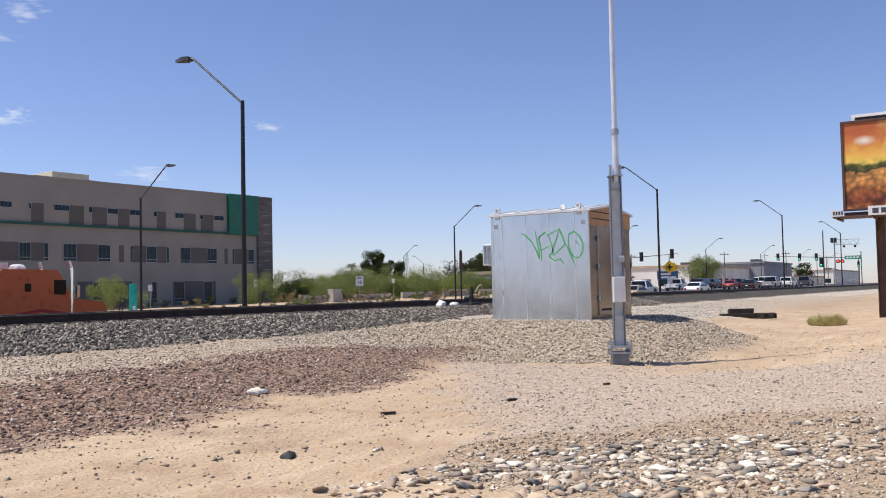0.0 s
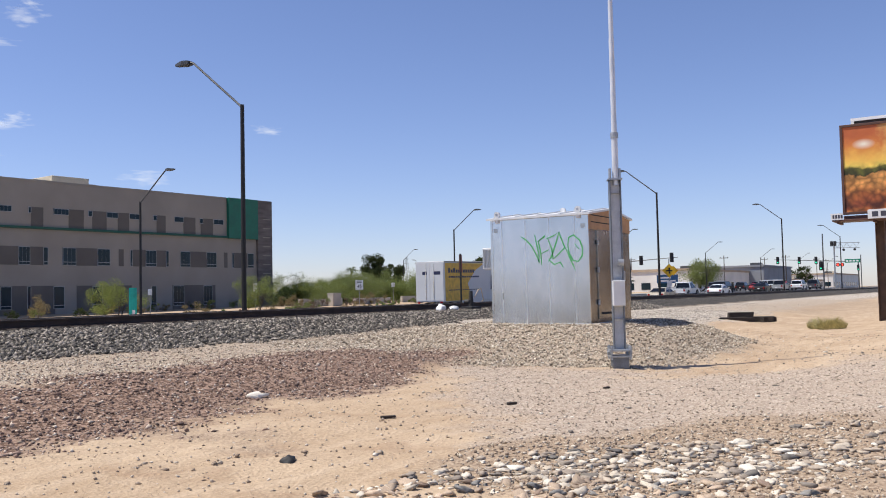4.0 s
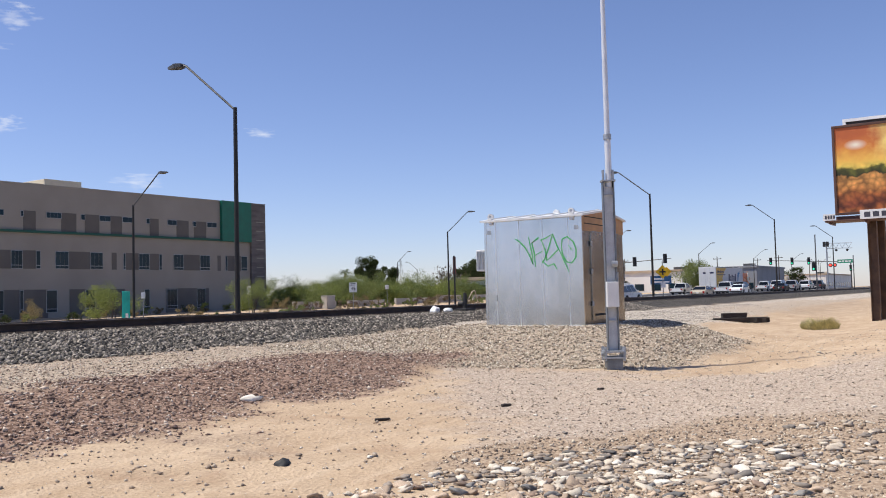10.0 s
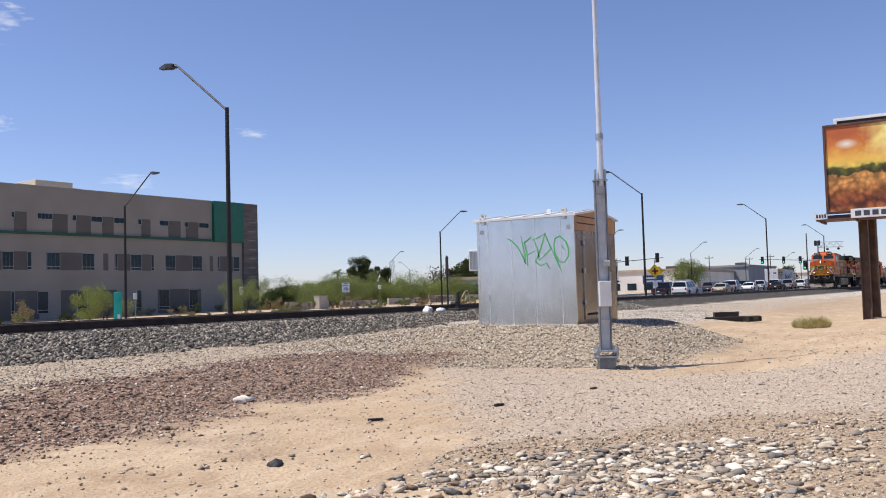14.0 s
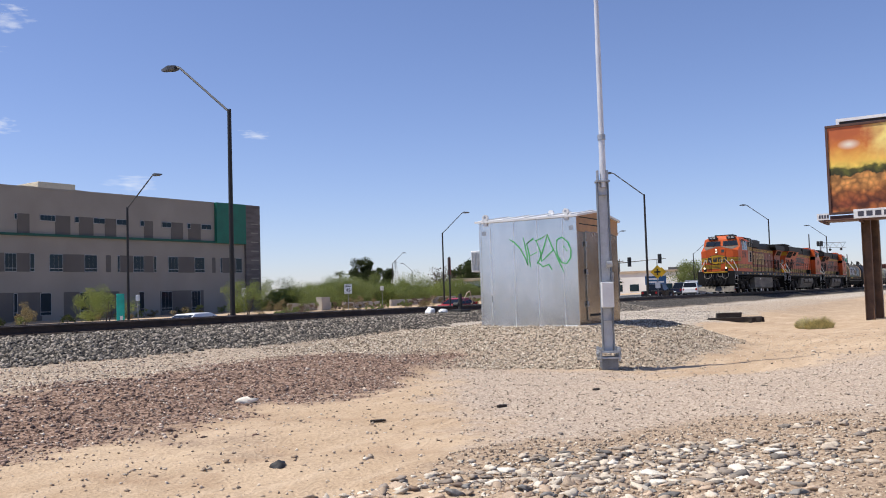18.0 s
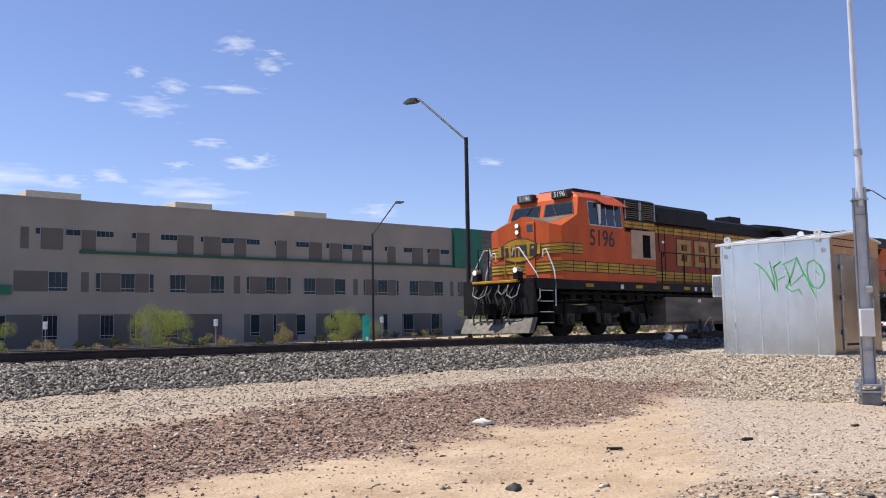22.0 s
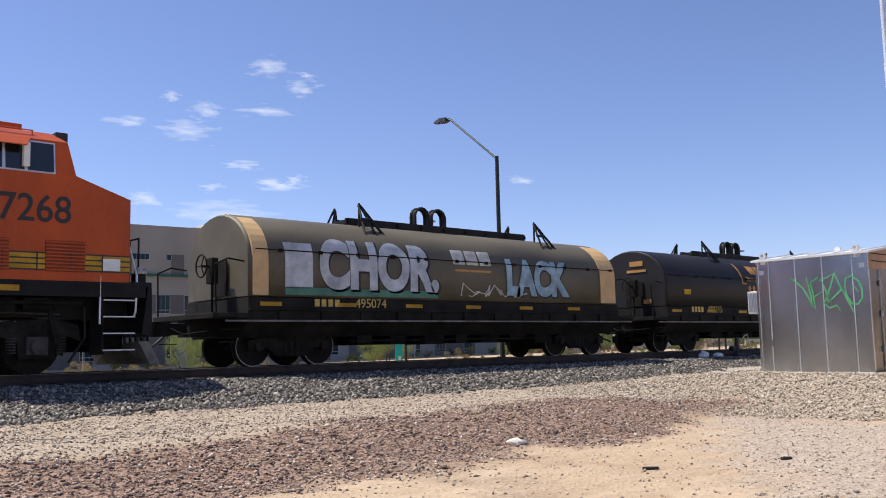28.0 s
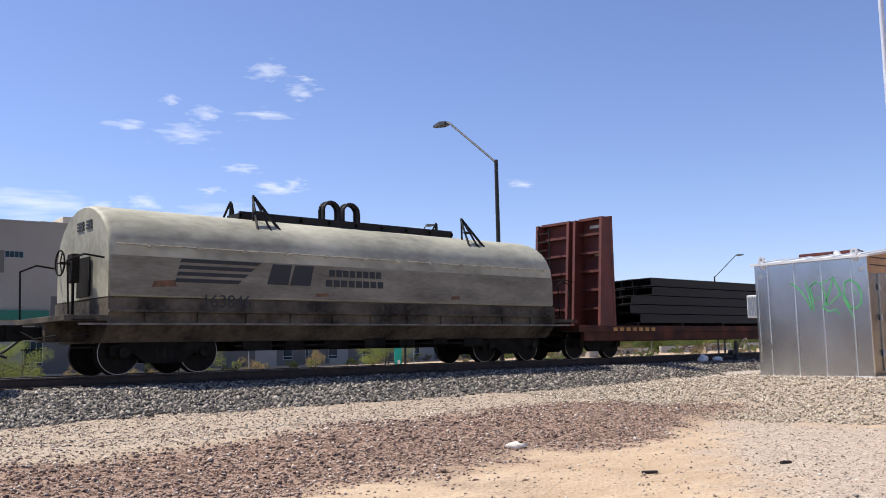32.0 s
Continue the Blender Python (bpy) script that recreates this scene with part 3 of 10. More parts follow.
def poster_material():
    """A printed food picture in soft bands: golden bun, green leaf, crisp brown filling."""
    m = bpy.data.materials.new("poster_print")
    m.use_nodes = True
    n, l = m.node_tree.nodes, m.node_tree.links
    b = n["Principled BSDF"]
    b.inputs["Roughness"].default_value = 0.5
    tc, sep, no, add, rp = n.new("ShaderNodeTexCoord"), n.new("ShaderNodeSeparateXYZ"), n.new("ShaderNodeTexNoise"), n.new("ShaderNodeMath"), n.new("ShaderNodeValToRGB")
    l.new(tc.outputs["Object"], sep.inputs[0]), l.new(tc.outputs["Object"], no.inputs["Vector"])
    no.inputs["Scale"].default_value, no.inputs["Detail"].default_value = 1.8, 6
    mul = n.new("ShaderNodeMath")
    mul.operation, mul.inputs[1].default_value = "MULTIPLY", 0.28
    l.new(sep.outputs["Z"], mul.inputs[0])
    add.operation, add.inputs[1].default_value = "MULTIPLY_ADD", 0.2
    l.new(no.outputs["Fac"], add.inputs[0]), l.new(mul.outputs[0], add.inputs[2])
    l.new(add.outputs[0], rp.inputs["Fac"])
    e = rp.color_ramp.elements
    stops = [(0.09 + 0.9 * p, c_) for p, c_ in ((0.0, (0.60, 0.22, 0.06)), (0.1, (0.42, 0.12, 0.03)), (0.14, (0.22, 0.05, 0.02)), (0.25, (0.40, 0.12, 0.03)), (0.40, (0.75, 0.34, 0.09)), (0.49, (0.70, 0.33, 0.09)), (0.51, (0.05, 0.05, 0.01)), (0.57, (0.13, 0.13, 0.02)), (0.60, (0.85, 0.62, 0.12)), (0.7, (0.85, 0.48, 0.09)), (0.85, (0.66, 0.22, 0.045)), (1.0, (0.48, 0.12, 0.035)))]
    e[0].position, e[0].color = stops[0][0], (*stops[0][1], 1)
    e[1].position, e[1].color = stops[-1][0], (*stops[-1][1], 1)
    for p, c_ in stops[1:-1]:
        k = e.new(p)
        k.color = (*c_, 1)
    spot, mr, mx = n.new("ShaderNodeVectorMath"), n.new("ShaderNodeMapRange"), n.new("ShaderNodeMix")
    spot.operation = "DISTANCE"
    sc = n.new("ShaderNodeMapping")
    sc.inputs["Scale"].default_value = (0, 1.0, 2.0)
    l.new(tc.outputs["Object"], sc.inputs["Vector"]), l.new(sc.outputs[0], spot.inputs[0])
    spot.inputs[1].default_value = (0, 5.85, 5.6)
    mr.inputs["From Min"].default_value, mr.inputs["From Max"].default_value, mr.inputs["To Min"].default_value, mr.inputs["To Max"].default_value = 0.05, 0.45, 0.9, 0.0
    l.new(spot.outputs["Value"], mr.inputs["Value"])
    mx.data_type = "RGBA"
    mx.inputs["B"].default_value = (0.9, 0.85, 0.7, 1)
    l.new(mr.outputs[0], mx.inputs["Factor"]), l.new(rp.outputs["Color"], mx.inputs["A"])
    vo, vr, mm = n.new("ShaderNodeTexVoronoi"), n.new("ShaderNodeMapRange"), n.new("ShaderNodeMix")
    vo.inputs["Scale"].default_value = 3.6
    wob = n.new("ShaderNodeMix")
    wob.data_type, wob.blend_type, wob.inputs["Factor"].default_value = "RGBA", "ADD", 0.5
    l.new(tc.outputs["Object"], wob.inputs["A"]), l.new(no.outputs["Color"], wob.inputs["B"])
    l.new(wob.outputs["Result"], vo.inputs["Vector"])
    vr.inputs["From Max"].default_value, vr.inputs["To Min"].default_value, vr.inputs["To Max"].default_value = 0.75, 1.5, 0.25
    l.new(vo.outputs["Distance"], vr.inputs["Value"])
    zf = n.new("ShaderNodeMapRange")
    zf.inputs["From Min"].default_value, zf.inputs["From Max"].default_value, zf.inputs["To Min"].default_value, zf.inputs["To Max"].default_value = 1.7, 2.1, 0.85, 0.06
    l.new(sep.outputs["Z"], zf.inputs["Value"])
    mm.data_type, mm.blend_type = "RGBA", "MULTIPLY"
    l.new(zf.outputs[0], mm.inputs["Factor"])
    # yellow gleam towards the upper corner
    gy_, gm, gz_ = n.new("ShaderNodeMapRange"), n.new("ShaderNodeMix"), n.new("ShaderNodeMath")
    gy_.inputs["From Min"].default_value, gy_.inputs["From Max"].default_value, gy_.inputs["To Min"].default_value, gy_.inputs["To Max"].default_value = 4.3, 5.3, 1.0, 0.0
    gsum = n.new("ShaderNodeMath")
    gsum.operation = "MULTIPLY_ADD"
    gsum.inputs[1].default_value = 1.6
    l.new(no.outputs["Fac"], gsum.inputs[0]), l.new(sep.outputs["Y"], gsum.inputs[2])
    gs2 = n.new("ShaderNodeMath")
    gs2.operation, gs2.inputs[1].default_value = "SUBTRACT", 0.8
    l.new(gsum.outputs[0], gs2.inputs[0]), l.new(gs2.outputs[0], gy_.inputs["Value"])
    zr = n.new("ShaderNodeMapRange")
    zr.inputs["From Min"].default_value, zr.inputs["From Max"].default_value = 2.1, 2.4
    l.new(sep.outputs["Z"], zr.inputs["Value"])
    gz_.operation = "MULTIPLY"
    l.new(gy_.outputs[0], gz_.inputs[0]), l.new(zr.outputs[0], gz_.inputs[1])
    gm.data_type = "RGBA"
    gm.inputs["B"].default_value = (0.95, 0.78, 0.25, 1)
    l.new(gz_.outputs[0], gm.inputs["Factor"]), l.new(mx.outputs["Result"], gm.inputs["A"])
    l.new(gm.outputs["Result"], mm.inputs["A"]), l.new(vr.outputs[0], mm.inputs["B"])
    l.new(mm.outputs["Result"], b.inputs["Base Color"])
    return m


bill = root("billboard", "roadside billboard with a printed food poster on brown posts", "billboard", m=pose(BX, -1.15, 4.38))
part("poster", box(B(), -0.02, 0.0, 0.1, 6.62, 0.08, 3.55), poster_material(), bill, "glossy printed poster of a sandwich")
part("backing", box(B(), 0.0, 0.12, 0.05, 6.67, 0.03, 3.6), trim_brown, bill)
for y0, y1, z0, z1 in ((0.0, 6.72, 0.0, 0.09), (0.0, 6.72, 3.54, 3.64), (0.0, 0.1, 0.09, 3.54), (6.62, 6.72, 0.09, 3.54)):
    part("frame", box(B(), -0.06, 0.14, y0, y1, z0, z1, 0.01), trim_brown, bill, "dark brown poster frame")
part("top_panel", box(B(), 0.3, 0.36, 0.3, 6.25, 3.62, 3.84), lamp_shade, bill)
for y0, y1, z0, z1 in ((0.25, 6.32, 3.80, 3.92), (0.25, 0.35, 3.62, 3.80), (6.2, 6.32, 3.62, 3.80)):
    part("panel_edge", box(B(), 0.22, 0.42, y0, y1, z0, z1), gear_paint, bill, "white metal edge behind the poster's top")
for y in (1.0, 3.4, 6.2):
    part("rail_bracket", box(B(), 0.1, 0.3, y - 0.03, y + 0.03, 3.5, 3.68), alu_dull, bill)
part("catwalk", box(B(), -0.95, 0.1, 0.0, 7.0, -0.32, -0.26, 0.01), trim_brown, bill, "brown maintenance catwalk")
for y in np.arange(0.3, 7.0, 1.3):
    part("catwalk_bracket", box(B(), -0.9, 0.3, y - 0.04, y + 0.04, -0.4, -0.3), trim_brown, bill)
part("stringer", box(B(), 0.0, 0.25, 0.0, 6.7, -0.28, -0.05), trim_brown, bill)
nm = part("name_plate", box(B(), -0.98, -0.94, 2.9, 5.7, -0.28, 0.08, 0.01), alu_dull, bill, "white plate with dark lettering bars")
for k in range(8):
    part("lettering_bar", box(B(), -0.986, -0.98, 5.55 - 0.31 * k - 0.22, 5.55 - 0.31 * k, -0.2, 0.0), mat("plate_ink", (0.05, 0.05, 0.07), 0.6) if k == 0 else bpy.data.materials["plate_ink"], nm)
np_ = part("number_plate", box(B(), -0.96, -0.93, 6.6, 7.05, -0.26, 0.0), alu_dull, bill)
for k in range(4):
    part("lettering_bar", box(B(), -0.966, -0.96, 6.98 - 0.1 * k - 0.07, 6.98 - 0.1 * k, -0.2, -0.06), bpy.data.materials["plate_ink"], np_)
for y, x in ((5.42, 0.35), (2.0, 0.35), (5.2, 1.3)):
    gzz = gz(BX + x, -1.15 + y) - 4.38
    top_ = 3.3 if x < 1 else 2.0
    bm = box(B(), x - 0.17, x + 0.17, y - 0.17, y - 0.14, gzz - 0.3, top_)
    box(bm, x - 0.17, x + 0.17, y + 0.14, y + 0.17, gzz - 0.3, top_)
    box(bm, x - 0.012, x + 0.012, y - 0.14, y + 0.14, gzz - 0.3, top_)
    part("post", bm, post_brown, bill, "brown steel I-beam post")
part("brace", tube(B(), (0.35, 5.4, 2.0), (1.3, 5.2, 0.2), 0.06), post_brown, bill)

# ---- track-side clutter ----
old_wood = mat("old_timber", (0.035, 0.027, 0.022), 0.9, var=0.3, scale=5, bump=0.5, stretch=(0.3, 1, 1), random_piece=0.2)
TX, TY = 36.0, 8.7
pile_z = gz(TX, TY)
for k, (dx, dy, dz, rz, ln) in enumerate(((-0.15, 0.3, 0.06, -66, 1.3), (0.15, 0.12, 0.05, -50, 1.1), (0.3, -0.45, 0.07, -80, 1.0), (0.0, 0.2, 0.24, -57, 0.95), (0.4, -0.75, 0.05, -38, 0.6), (-0.2, 0.75, 0.04, -20, 0.5))):
    bm = box(B(), -ln / 2, ln / 2, -0.11, 0.11, -0.1, 0.1, 0.015)
    bmesh.ops.subdivide_edges(bm, edges=bm.edges[:], cuts=2)
    for v in bm.verts:
        v.co += Vector((0.05, 0.02, 0.02)) * noise.noise(v.co * 4 + Vector((k * 9.1, 0, 0)))
    ob = part("timber_tie", bm, old_wood)
    tagged(ob, "discarded dark timber railway tie lying in a heap on sand", "timber", "discarded ties")
    ob.matrix_basis = pose(TX + dx, TY + dy, pile_z + dz, 0, 0, rz)
# switch-like derail gear and white boxes beside the near rail
gear_white = mat("white_rag", (0.78, 0.78, 0.76), 0.8, var=0.1, scale=8, bump=0.3)
post_red = mat("marker_red", (0.12, 0.03, 0.03), 0.6)
MX = 28.85
sw = root("switch_stand", "small dark railway switch stand with a pale lever", "switch stand", m=pose(29.75, 17.35, gz(29.75, 17.35)))
part("base", box(B(), -0.35, 0.35, -0.25, 0.25, 0.0, 0.12, 0.02), frame_dark := mat("cast_dark", (0.03, 0.028, 0.026), 0.7), sw)
part("housing", tube(B(), (0, 0, 0.1), (0, 0, 0.72), 0.1, 0.06, 14), frame_dark, sw)
part("lever", pipe(B(), [(0.05, -0.1, 0.45), (0.35, -0.12, 0.75), (0.55, -0.12, 0.8), (0.75, -0.12, 0.35), (0.6, -0.12, 0.3)], 0.02, 8), mat("lever_pale", (0.55, 0.42, 0.28), 0.6), sw)
part("weight", tube(B(), (-0.3, 0.1, 0.3), (-0.3, -0.1, 0.3), 0.09, seg=12), frame_dark, sw)
marker = root("marker_post", "thin dark marker post with a red blade beside the track", "marker", m=pose(37.3, 22.3, gz(37.3, 22.3)))
part("pole", tube(B(), (0, 0, -0.1), (0, 0, 2.62), 0.045, seg=8), frame_dark, marker)
part("blade", box(B(), -0.02, 0.02, -0.075, 0.075, 1.75, 2.56), post_red, marker, "narrow red blade")

# ---- scattered litter and single rocks ----
litter_dark = mat("dark_litter", (0.02, 0.02, 0.022), 0.7)
bone = mat("pale_rock", (0.72, 0.66, 0.56), 0.9, var=0.1, scale=12, bump=0.3)


def rock_bm(sx, sy, sz, seed, sub=2, rough_=0.28):
    bm = B()
    bmesh.ops.create_icosphere(bm, subdivisions=sub, radius=1.0)
    rnd = random.Random(seed)
    o = Vector((rnd.random() * 50, rnd.random() * 50, rnd.random() * 50))
    for v in bm.verts:
        k = 1 + rough_ * noise.noise(v.co * 1.3 + o)
        v.co = Vector((v.co.x * sx * k, v.co.y * sy * k, v.co.z * sz * k))
    return bm


def put_rock(name, x, y, sx, sy, sz, material, label, category, seed, rz=0.0, sink=0.3):
    ob = part(name, rock_bm(sx, sy, sz, seed, 2, 0.9), material, None, "", True)
    tagged(ob, label, category)
    ob.matrix_basis = pose(x, y, gz(x, y) + sz * (1 - sink * 2) * 0.5, 0, 0, rz)
    return ob


put_rock("pale_rock", 8.86, 8.48, 0.14, 0.075, 0.055, bone, "flat pale rock at the edge of purple gravel", "rock", 1, -35)
for dx, s_ in ((-1.25, 0.27), (-0.35, 0.2)):
    bm = rock_bm(s_, 0.16, 0.6 * s_, int(40 * s_), 3, 0.42)
    tagged(part("white_bag", bm, gear_white), "crumpled white bag lying on ballast beside the rail", "bag", "white bags").matrix_basis = pose(MX + dx, 17.35, gz(MX + dx, 17.35) + 0.3 * s_, 0, 0, 20)
put_rock("dark_rubbish", 6.15, 5.5, 0.085, 0.06, 0.045, litter_dark, "crumpled black rubbish on sand", "rubbish", 2, 10)
for k, (x, y, l_) in enumerate(((8.65, 6.2, 0.18), (10.6, 5.6, 0.14), (12.9, 5.2, 0.12))):
    bm = box(B(), -l_ / 2, l_ / 2, -0.025, 0.025, -0.02, 0.02, 0.008)
    ob = tagged(part("wood_scrap", bm, old_wood), "weathered dark wood scrap on sand", "wood scrap", "wood scraps")
    ob.matrix_basis = pose(x, y, gz(x, y) + 0.012, 0, 0, -40 + 12 * k)

# ---- dry shrub by the billboard ----
shrub_green = mat("dry_shrub", (0.62, 0.54, 0.25), 0.9, var=0.25, scale=6)


def tuft(name, x, y, n, spread, h, material, label, seed):
    """A low bush of many thin blades."""
    rnd = np.random.RandomState(seed)
    a = rnd.uniform(0, math.tau, n)
    d = rnd.uniform(0, 1, n) ** 0.6 * spread
    bx, by = x + d * np.cos(a) * 1.0, y + d * np.sin(a) * 1.0
    bz = ground_z(bx, by)
    hh = h * (1 - 0.6 * (d / spread) ** 2) * rnd.uniform(0.5, 1.1, n)
    la = a + rnd.uniform(-1, 1, n)
    tx, ty = bx + np.cos(la) * hh * 0.6, by + np.sin(la) * hh * 0.6
    w = 0.012
    v = np.stack([np.stack([bx - w, by + w, bz], -1), np.stack([bx + w, by - w, bz], -1), np.stack([tx, ty, bz + hh], -1)], 1).reshape(-1, 3)
    f = np.arange(3 * n).reshape(-1, 3)
    return tagged(new(name, mesh_from(name, v, f, material)), label, "shrub")


tuft("dry_shrub", 33.6, 5.4, 1100, 0.6, 0.45, shrub_green, "low yellow-green dry shrub on sand", 5)

# ---- office building across the road ----
stucco = mat("grey_stucco", (0.29, 0.272, 0.24), 0.9, var=0.07, scale=0.25, bump=0.1, fine=12)
stucco_dark = mat("dark_stucco", (0.125, 0.117, 0.106), 0.9, var=0.08, scale=0.5)
stone_dark = mat("dark_block", (0.15, 0.135, 0.13), 0.9, var=0.2, scale=0.9, bump=0.2, stretch=(0.6, 1, 2.5))
green_metal = mat("green_panel", (0.005, 0.135, 0.085), 0.5, var=0.08, scale=1.5)
band_green = mat("green_band", (0.008, 0.085, 0.06), 0.6, var=0.08)
office_glass = mat("office_glass", (0.012, 0.028, 0.04), 0.06, var=0.2, scale=0.3, spec=0.2)
mullion = mat("mullion_grey", (0.34, 0.36, 0.37), 0.5, metal=0.3)
unit_cream = mat("roof_unit_cream", (0.55, 0.49, 0.38), 0.8, var=0.06)
office = root("office_building", "three-storey grey stucco office building with green panels", "building", m=pose(87.0, 80.5, 0.0, 0, 0, -4.3))
BZ = 0.2
BL = -84.0
part("wall", box(B(), BL, -2.4, 0.0, 30.0, BZ - 1, 13.9), stucco, office, "grey stucco front wall")
part("parapet", box(B(), BL, -7.2, -0.05, 0.4, 13.78, 13.98), stucco, office)
part("end_wall", box(B(), -2.4, 0.0, -0.35, 29.0, BZ - 1, 13.95, 0.01), stone_dark, office, "dark block end pier")
for k in range(7):
    part("pale_course", box(B(), -1.6, -0.35, -0.37, -0.35, 4.6 + 1.15 * k, 4.72 + 1.15 * k), stucco, office)
part("green_panel", box(B(), -7.15, -2.45, -0.45, 0.5, 8.95, 13.96, 0.02), green_metal, office, "flat emerald green metal panel")
part("green_band", box(B(), -53.0, -7.15, -0.28, 0.0, 8.98, 9.22), band_green, office, "dark green band between the floors")
part("green_band", box(B(), -84.0, -58.9, -0.28, 0.0, 5.05, 5.9), green_metal, office, "green canopy fascia")


def panel(x0, x1, z0, z1, material, name, depth=0.04, parent=None):
    return part(name, box(B(), x0, x1, -depth, 0.0, z0, z1), material, parent or office)


def window(x0, x1, z0, z1, n):
    """A recess-framed window of n panes."""
    fr = part("window", box(B(), x0, x1, -0.07, 0.0, z0, z1), mullion, office)
    w = (x1 - x0 - 0.08) / n
    for k in range(n):
        part("pane", box(B(), x0 + 0.055 + k * w, x0 + 0.025 + (k + 1) * w, -0.085, -0.05, z0 + 0.06, z1 - 0.06), office_glass, fr)
    if z1 - z0 > 1.5:
        part("transom", box(B(), x0, x1, -0.095, -0.07, z0 + 0.32, z0 + 0.38), mullion, fr)


TOP_PANELS = ((-11.1, -9.3), (-13.6, -11.9), (-17.3, -16.1), (-22.3, -20.9), (-25.4, -23.7), (-28.1, -26.4), (-32.2, -30.9), (-37.2, -35.8), (-40.6, -38.7), (-43.4, -41.7), (-47.6, -46.3), (-52.8, -51.5))
TOP_WINDOWS = ((-9.2, -7.7), (-14.9, -13.6), (-11.3, -10.8), (-17.8, -17.3), (-20.9, -19.4), (-23.7, -22.3), (-25.9, -25.4), (-29.8, -28.1), (-32.5, -32.2), (-35.8, -34.2), (-38.7, -37.2), (-41.0, -40.6), (-45.2, -43.4), (-48.1, -47.6), (-51.5, -49.8), (-54.3, -52.9))
for x0, x1 in TOP_PANELS:
    panel(x0, x1, 9.22, 11.2, stucco_dark, "dark_panel")
for x0, x1 in TOP_WINDOWS:
    window(x0, x1, 10.55, 11.2, 4 if x1 - x0 > 1.5 else (2 if x1 - x0 > 0.7 else 1))
for x0, x1 in ((-6.4, -6.1), (-3.9, -2.9), (-14.1, -12.7), (-10.3, -8.8), (-20.8, -20.5), (-18.8, -17.4), (-16.1, -15.7), (-28.8, -27.3), (-24.8, -23.3), (-35.8, -35.4), (-33.5, -32.3), (-30.9, -30.4), (-44.2, -42.5), (-39.9, -38.3), (-51.5, -51.0), (-49.1, -47.7), (-46.3, -45.8)):
    window(x0, x1, 5.35, 7.2, 3 if x1 - x0 > 1.2 else 1)
for x0, x1 in ((-6.1, -3.9), (-12.7, -10.3), (-20.5, -18.8), (-17.4, -16.1), (-27.3, -24.8), (-35.4, -33.5), (-32.3, -30.9), (-42.5, -39.9), (-51.0, -49.1), (-47.7, -46.3)):
    panel(x0, x1, 5.35, 7.2, stucco_dark, "dark_panel", 0.03)
for x0, x1 in ((-7.6, -7.1), (-22.2, -21.6), (-37.2, -36.5), (-52.8, -52.1)):
    panel(x0, x1, 5.35, 7.2, stucco_dark, "dark_slot", 0.03)
for x0, x1 in ((-15.2, -9.0), (-27.2, -20.6), (-36.0, -29.6), (-46.0, -38.5), (-53.0, -47.0), (-61, -55), (-70, -63)):
    panel(x0, x1, BZ, 3.25, stucco_dark, "dark_panel", 0.03)
for x0, x1 in ((-15.1, -13.6), (-10.8, -9.5), (-18.1, -17.4), (-25.4, -24.2), (-29.8, -28.6), (-35.3, -34.2), (-32.6, -32.2), (-45.2, -43.3), (-51.0, -49.7), (-48.1, -47.6)):
    window(x0, x1, 0.9, 3.2, 3 if x1 - x0 > 1.2 else 1)
# bays further along the front
for x0, x1, z0, z1 in ((-58.2, -57.5, 9.22, 11.2), (-56.45, -54.5, 9.22, 11.2), (-58.7, -55.75, 5.35, 7.2), (-64.6, -62.7, 9.22, 11.2), (-68.3, -66.6, 9.22, 11.2), (-66.9, -64.5, 5.35, 7.2), (-74.2, -71.8, 5.35, 7.2), (-72.9, -71.2, 9.22, 11.2), (-79.8, -78.0, 9.22, 11.2)):
    panel(x0, x1, z0, z1, stucco_dark, "dark_panel", 0.045)
for x0, x1, z0, z1, k in ((-57.0, -56.5, 10.55, 11.2, 1), (-62.7, -61.1, 10.55, 11.2, 4), (-66.6, -65.0, 10.55, 11.2, 4), (-71.2, -69.6, 10.55, 11.2, 4), (-78.0, -76.4, 10.55, 11.2, 4), (-55.75, -54.0, 5.35, 7.2, 3), (-64.5, -62.9, 5.35, 7.2, 3), (-68.5, -66.95, 5.35, 7.2, 3), (-71.8, -70.2, 5.35, 7.2, 3), (-79.0, -77.4, 5.35, 7.2, 3), (-56.2, -54.85, 0.9, 3.2, 3), (-60.9, -59.3, 0.9, 3.2, 3), (-66.4, -64.8, 0.9, 3.2, 3), (-76.0, -74.4, 0.9, 3.2, 3)):
    window(x0, x1, z0, z1, k)
for x0, x1, h in ((-29.0, -22.6, 1.3), (-43.5, -37.3, 1.3), (-58.5, -51.3, 1.3), (-76, -69, 1.3)):
    ru = part("roof_unit", box(B(), x0 + 2.0, x1, 5.0, 10.0, 13.9, 13.9 + h + 0.15, 0.05), unit_cream, office, "cream rooftop plant housing")
    part("unit_wing", box(B(), x0, x1 + 1.0, 5.2, 9.0, 13.9, 13.9 + h * 0.6 + 0.1), unit_cream, ru)

# ---- street lamps ----
lamp_dark = mat("lamp_bronze", (0.025, 0.022, 0.02), 0.5, metal=0.3)
lamp_grey = mat("lamp_grey", (0.10, 0.10, 0.10), 0.5, metal=0.4)


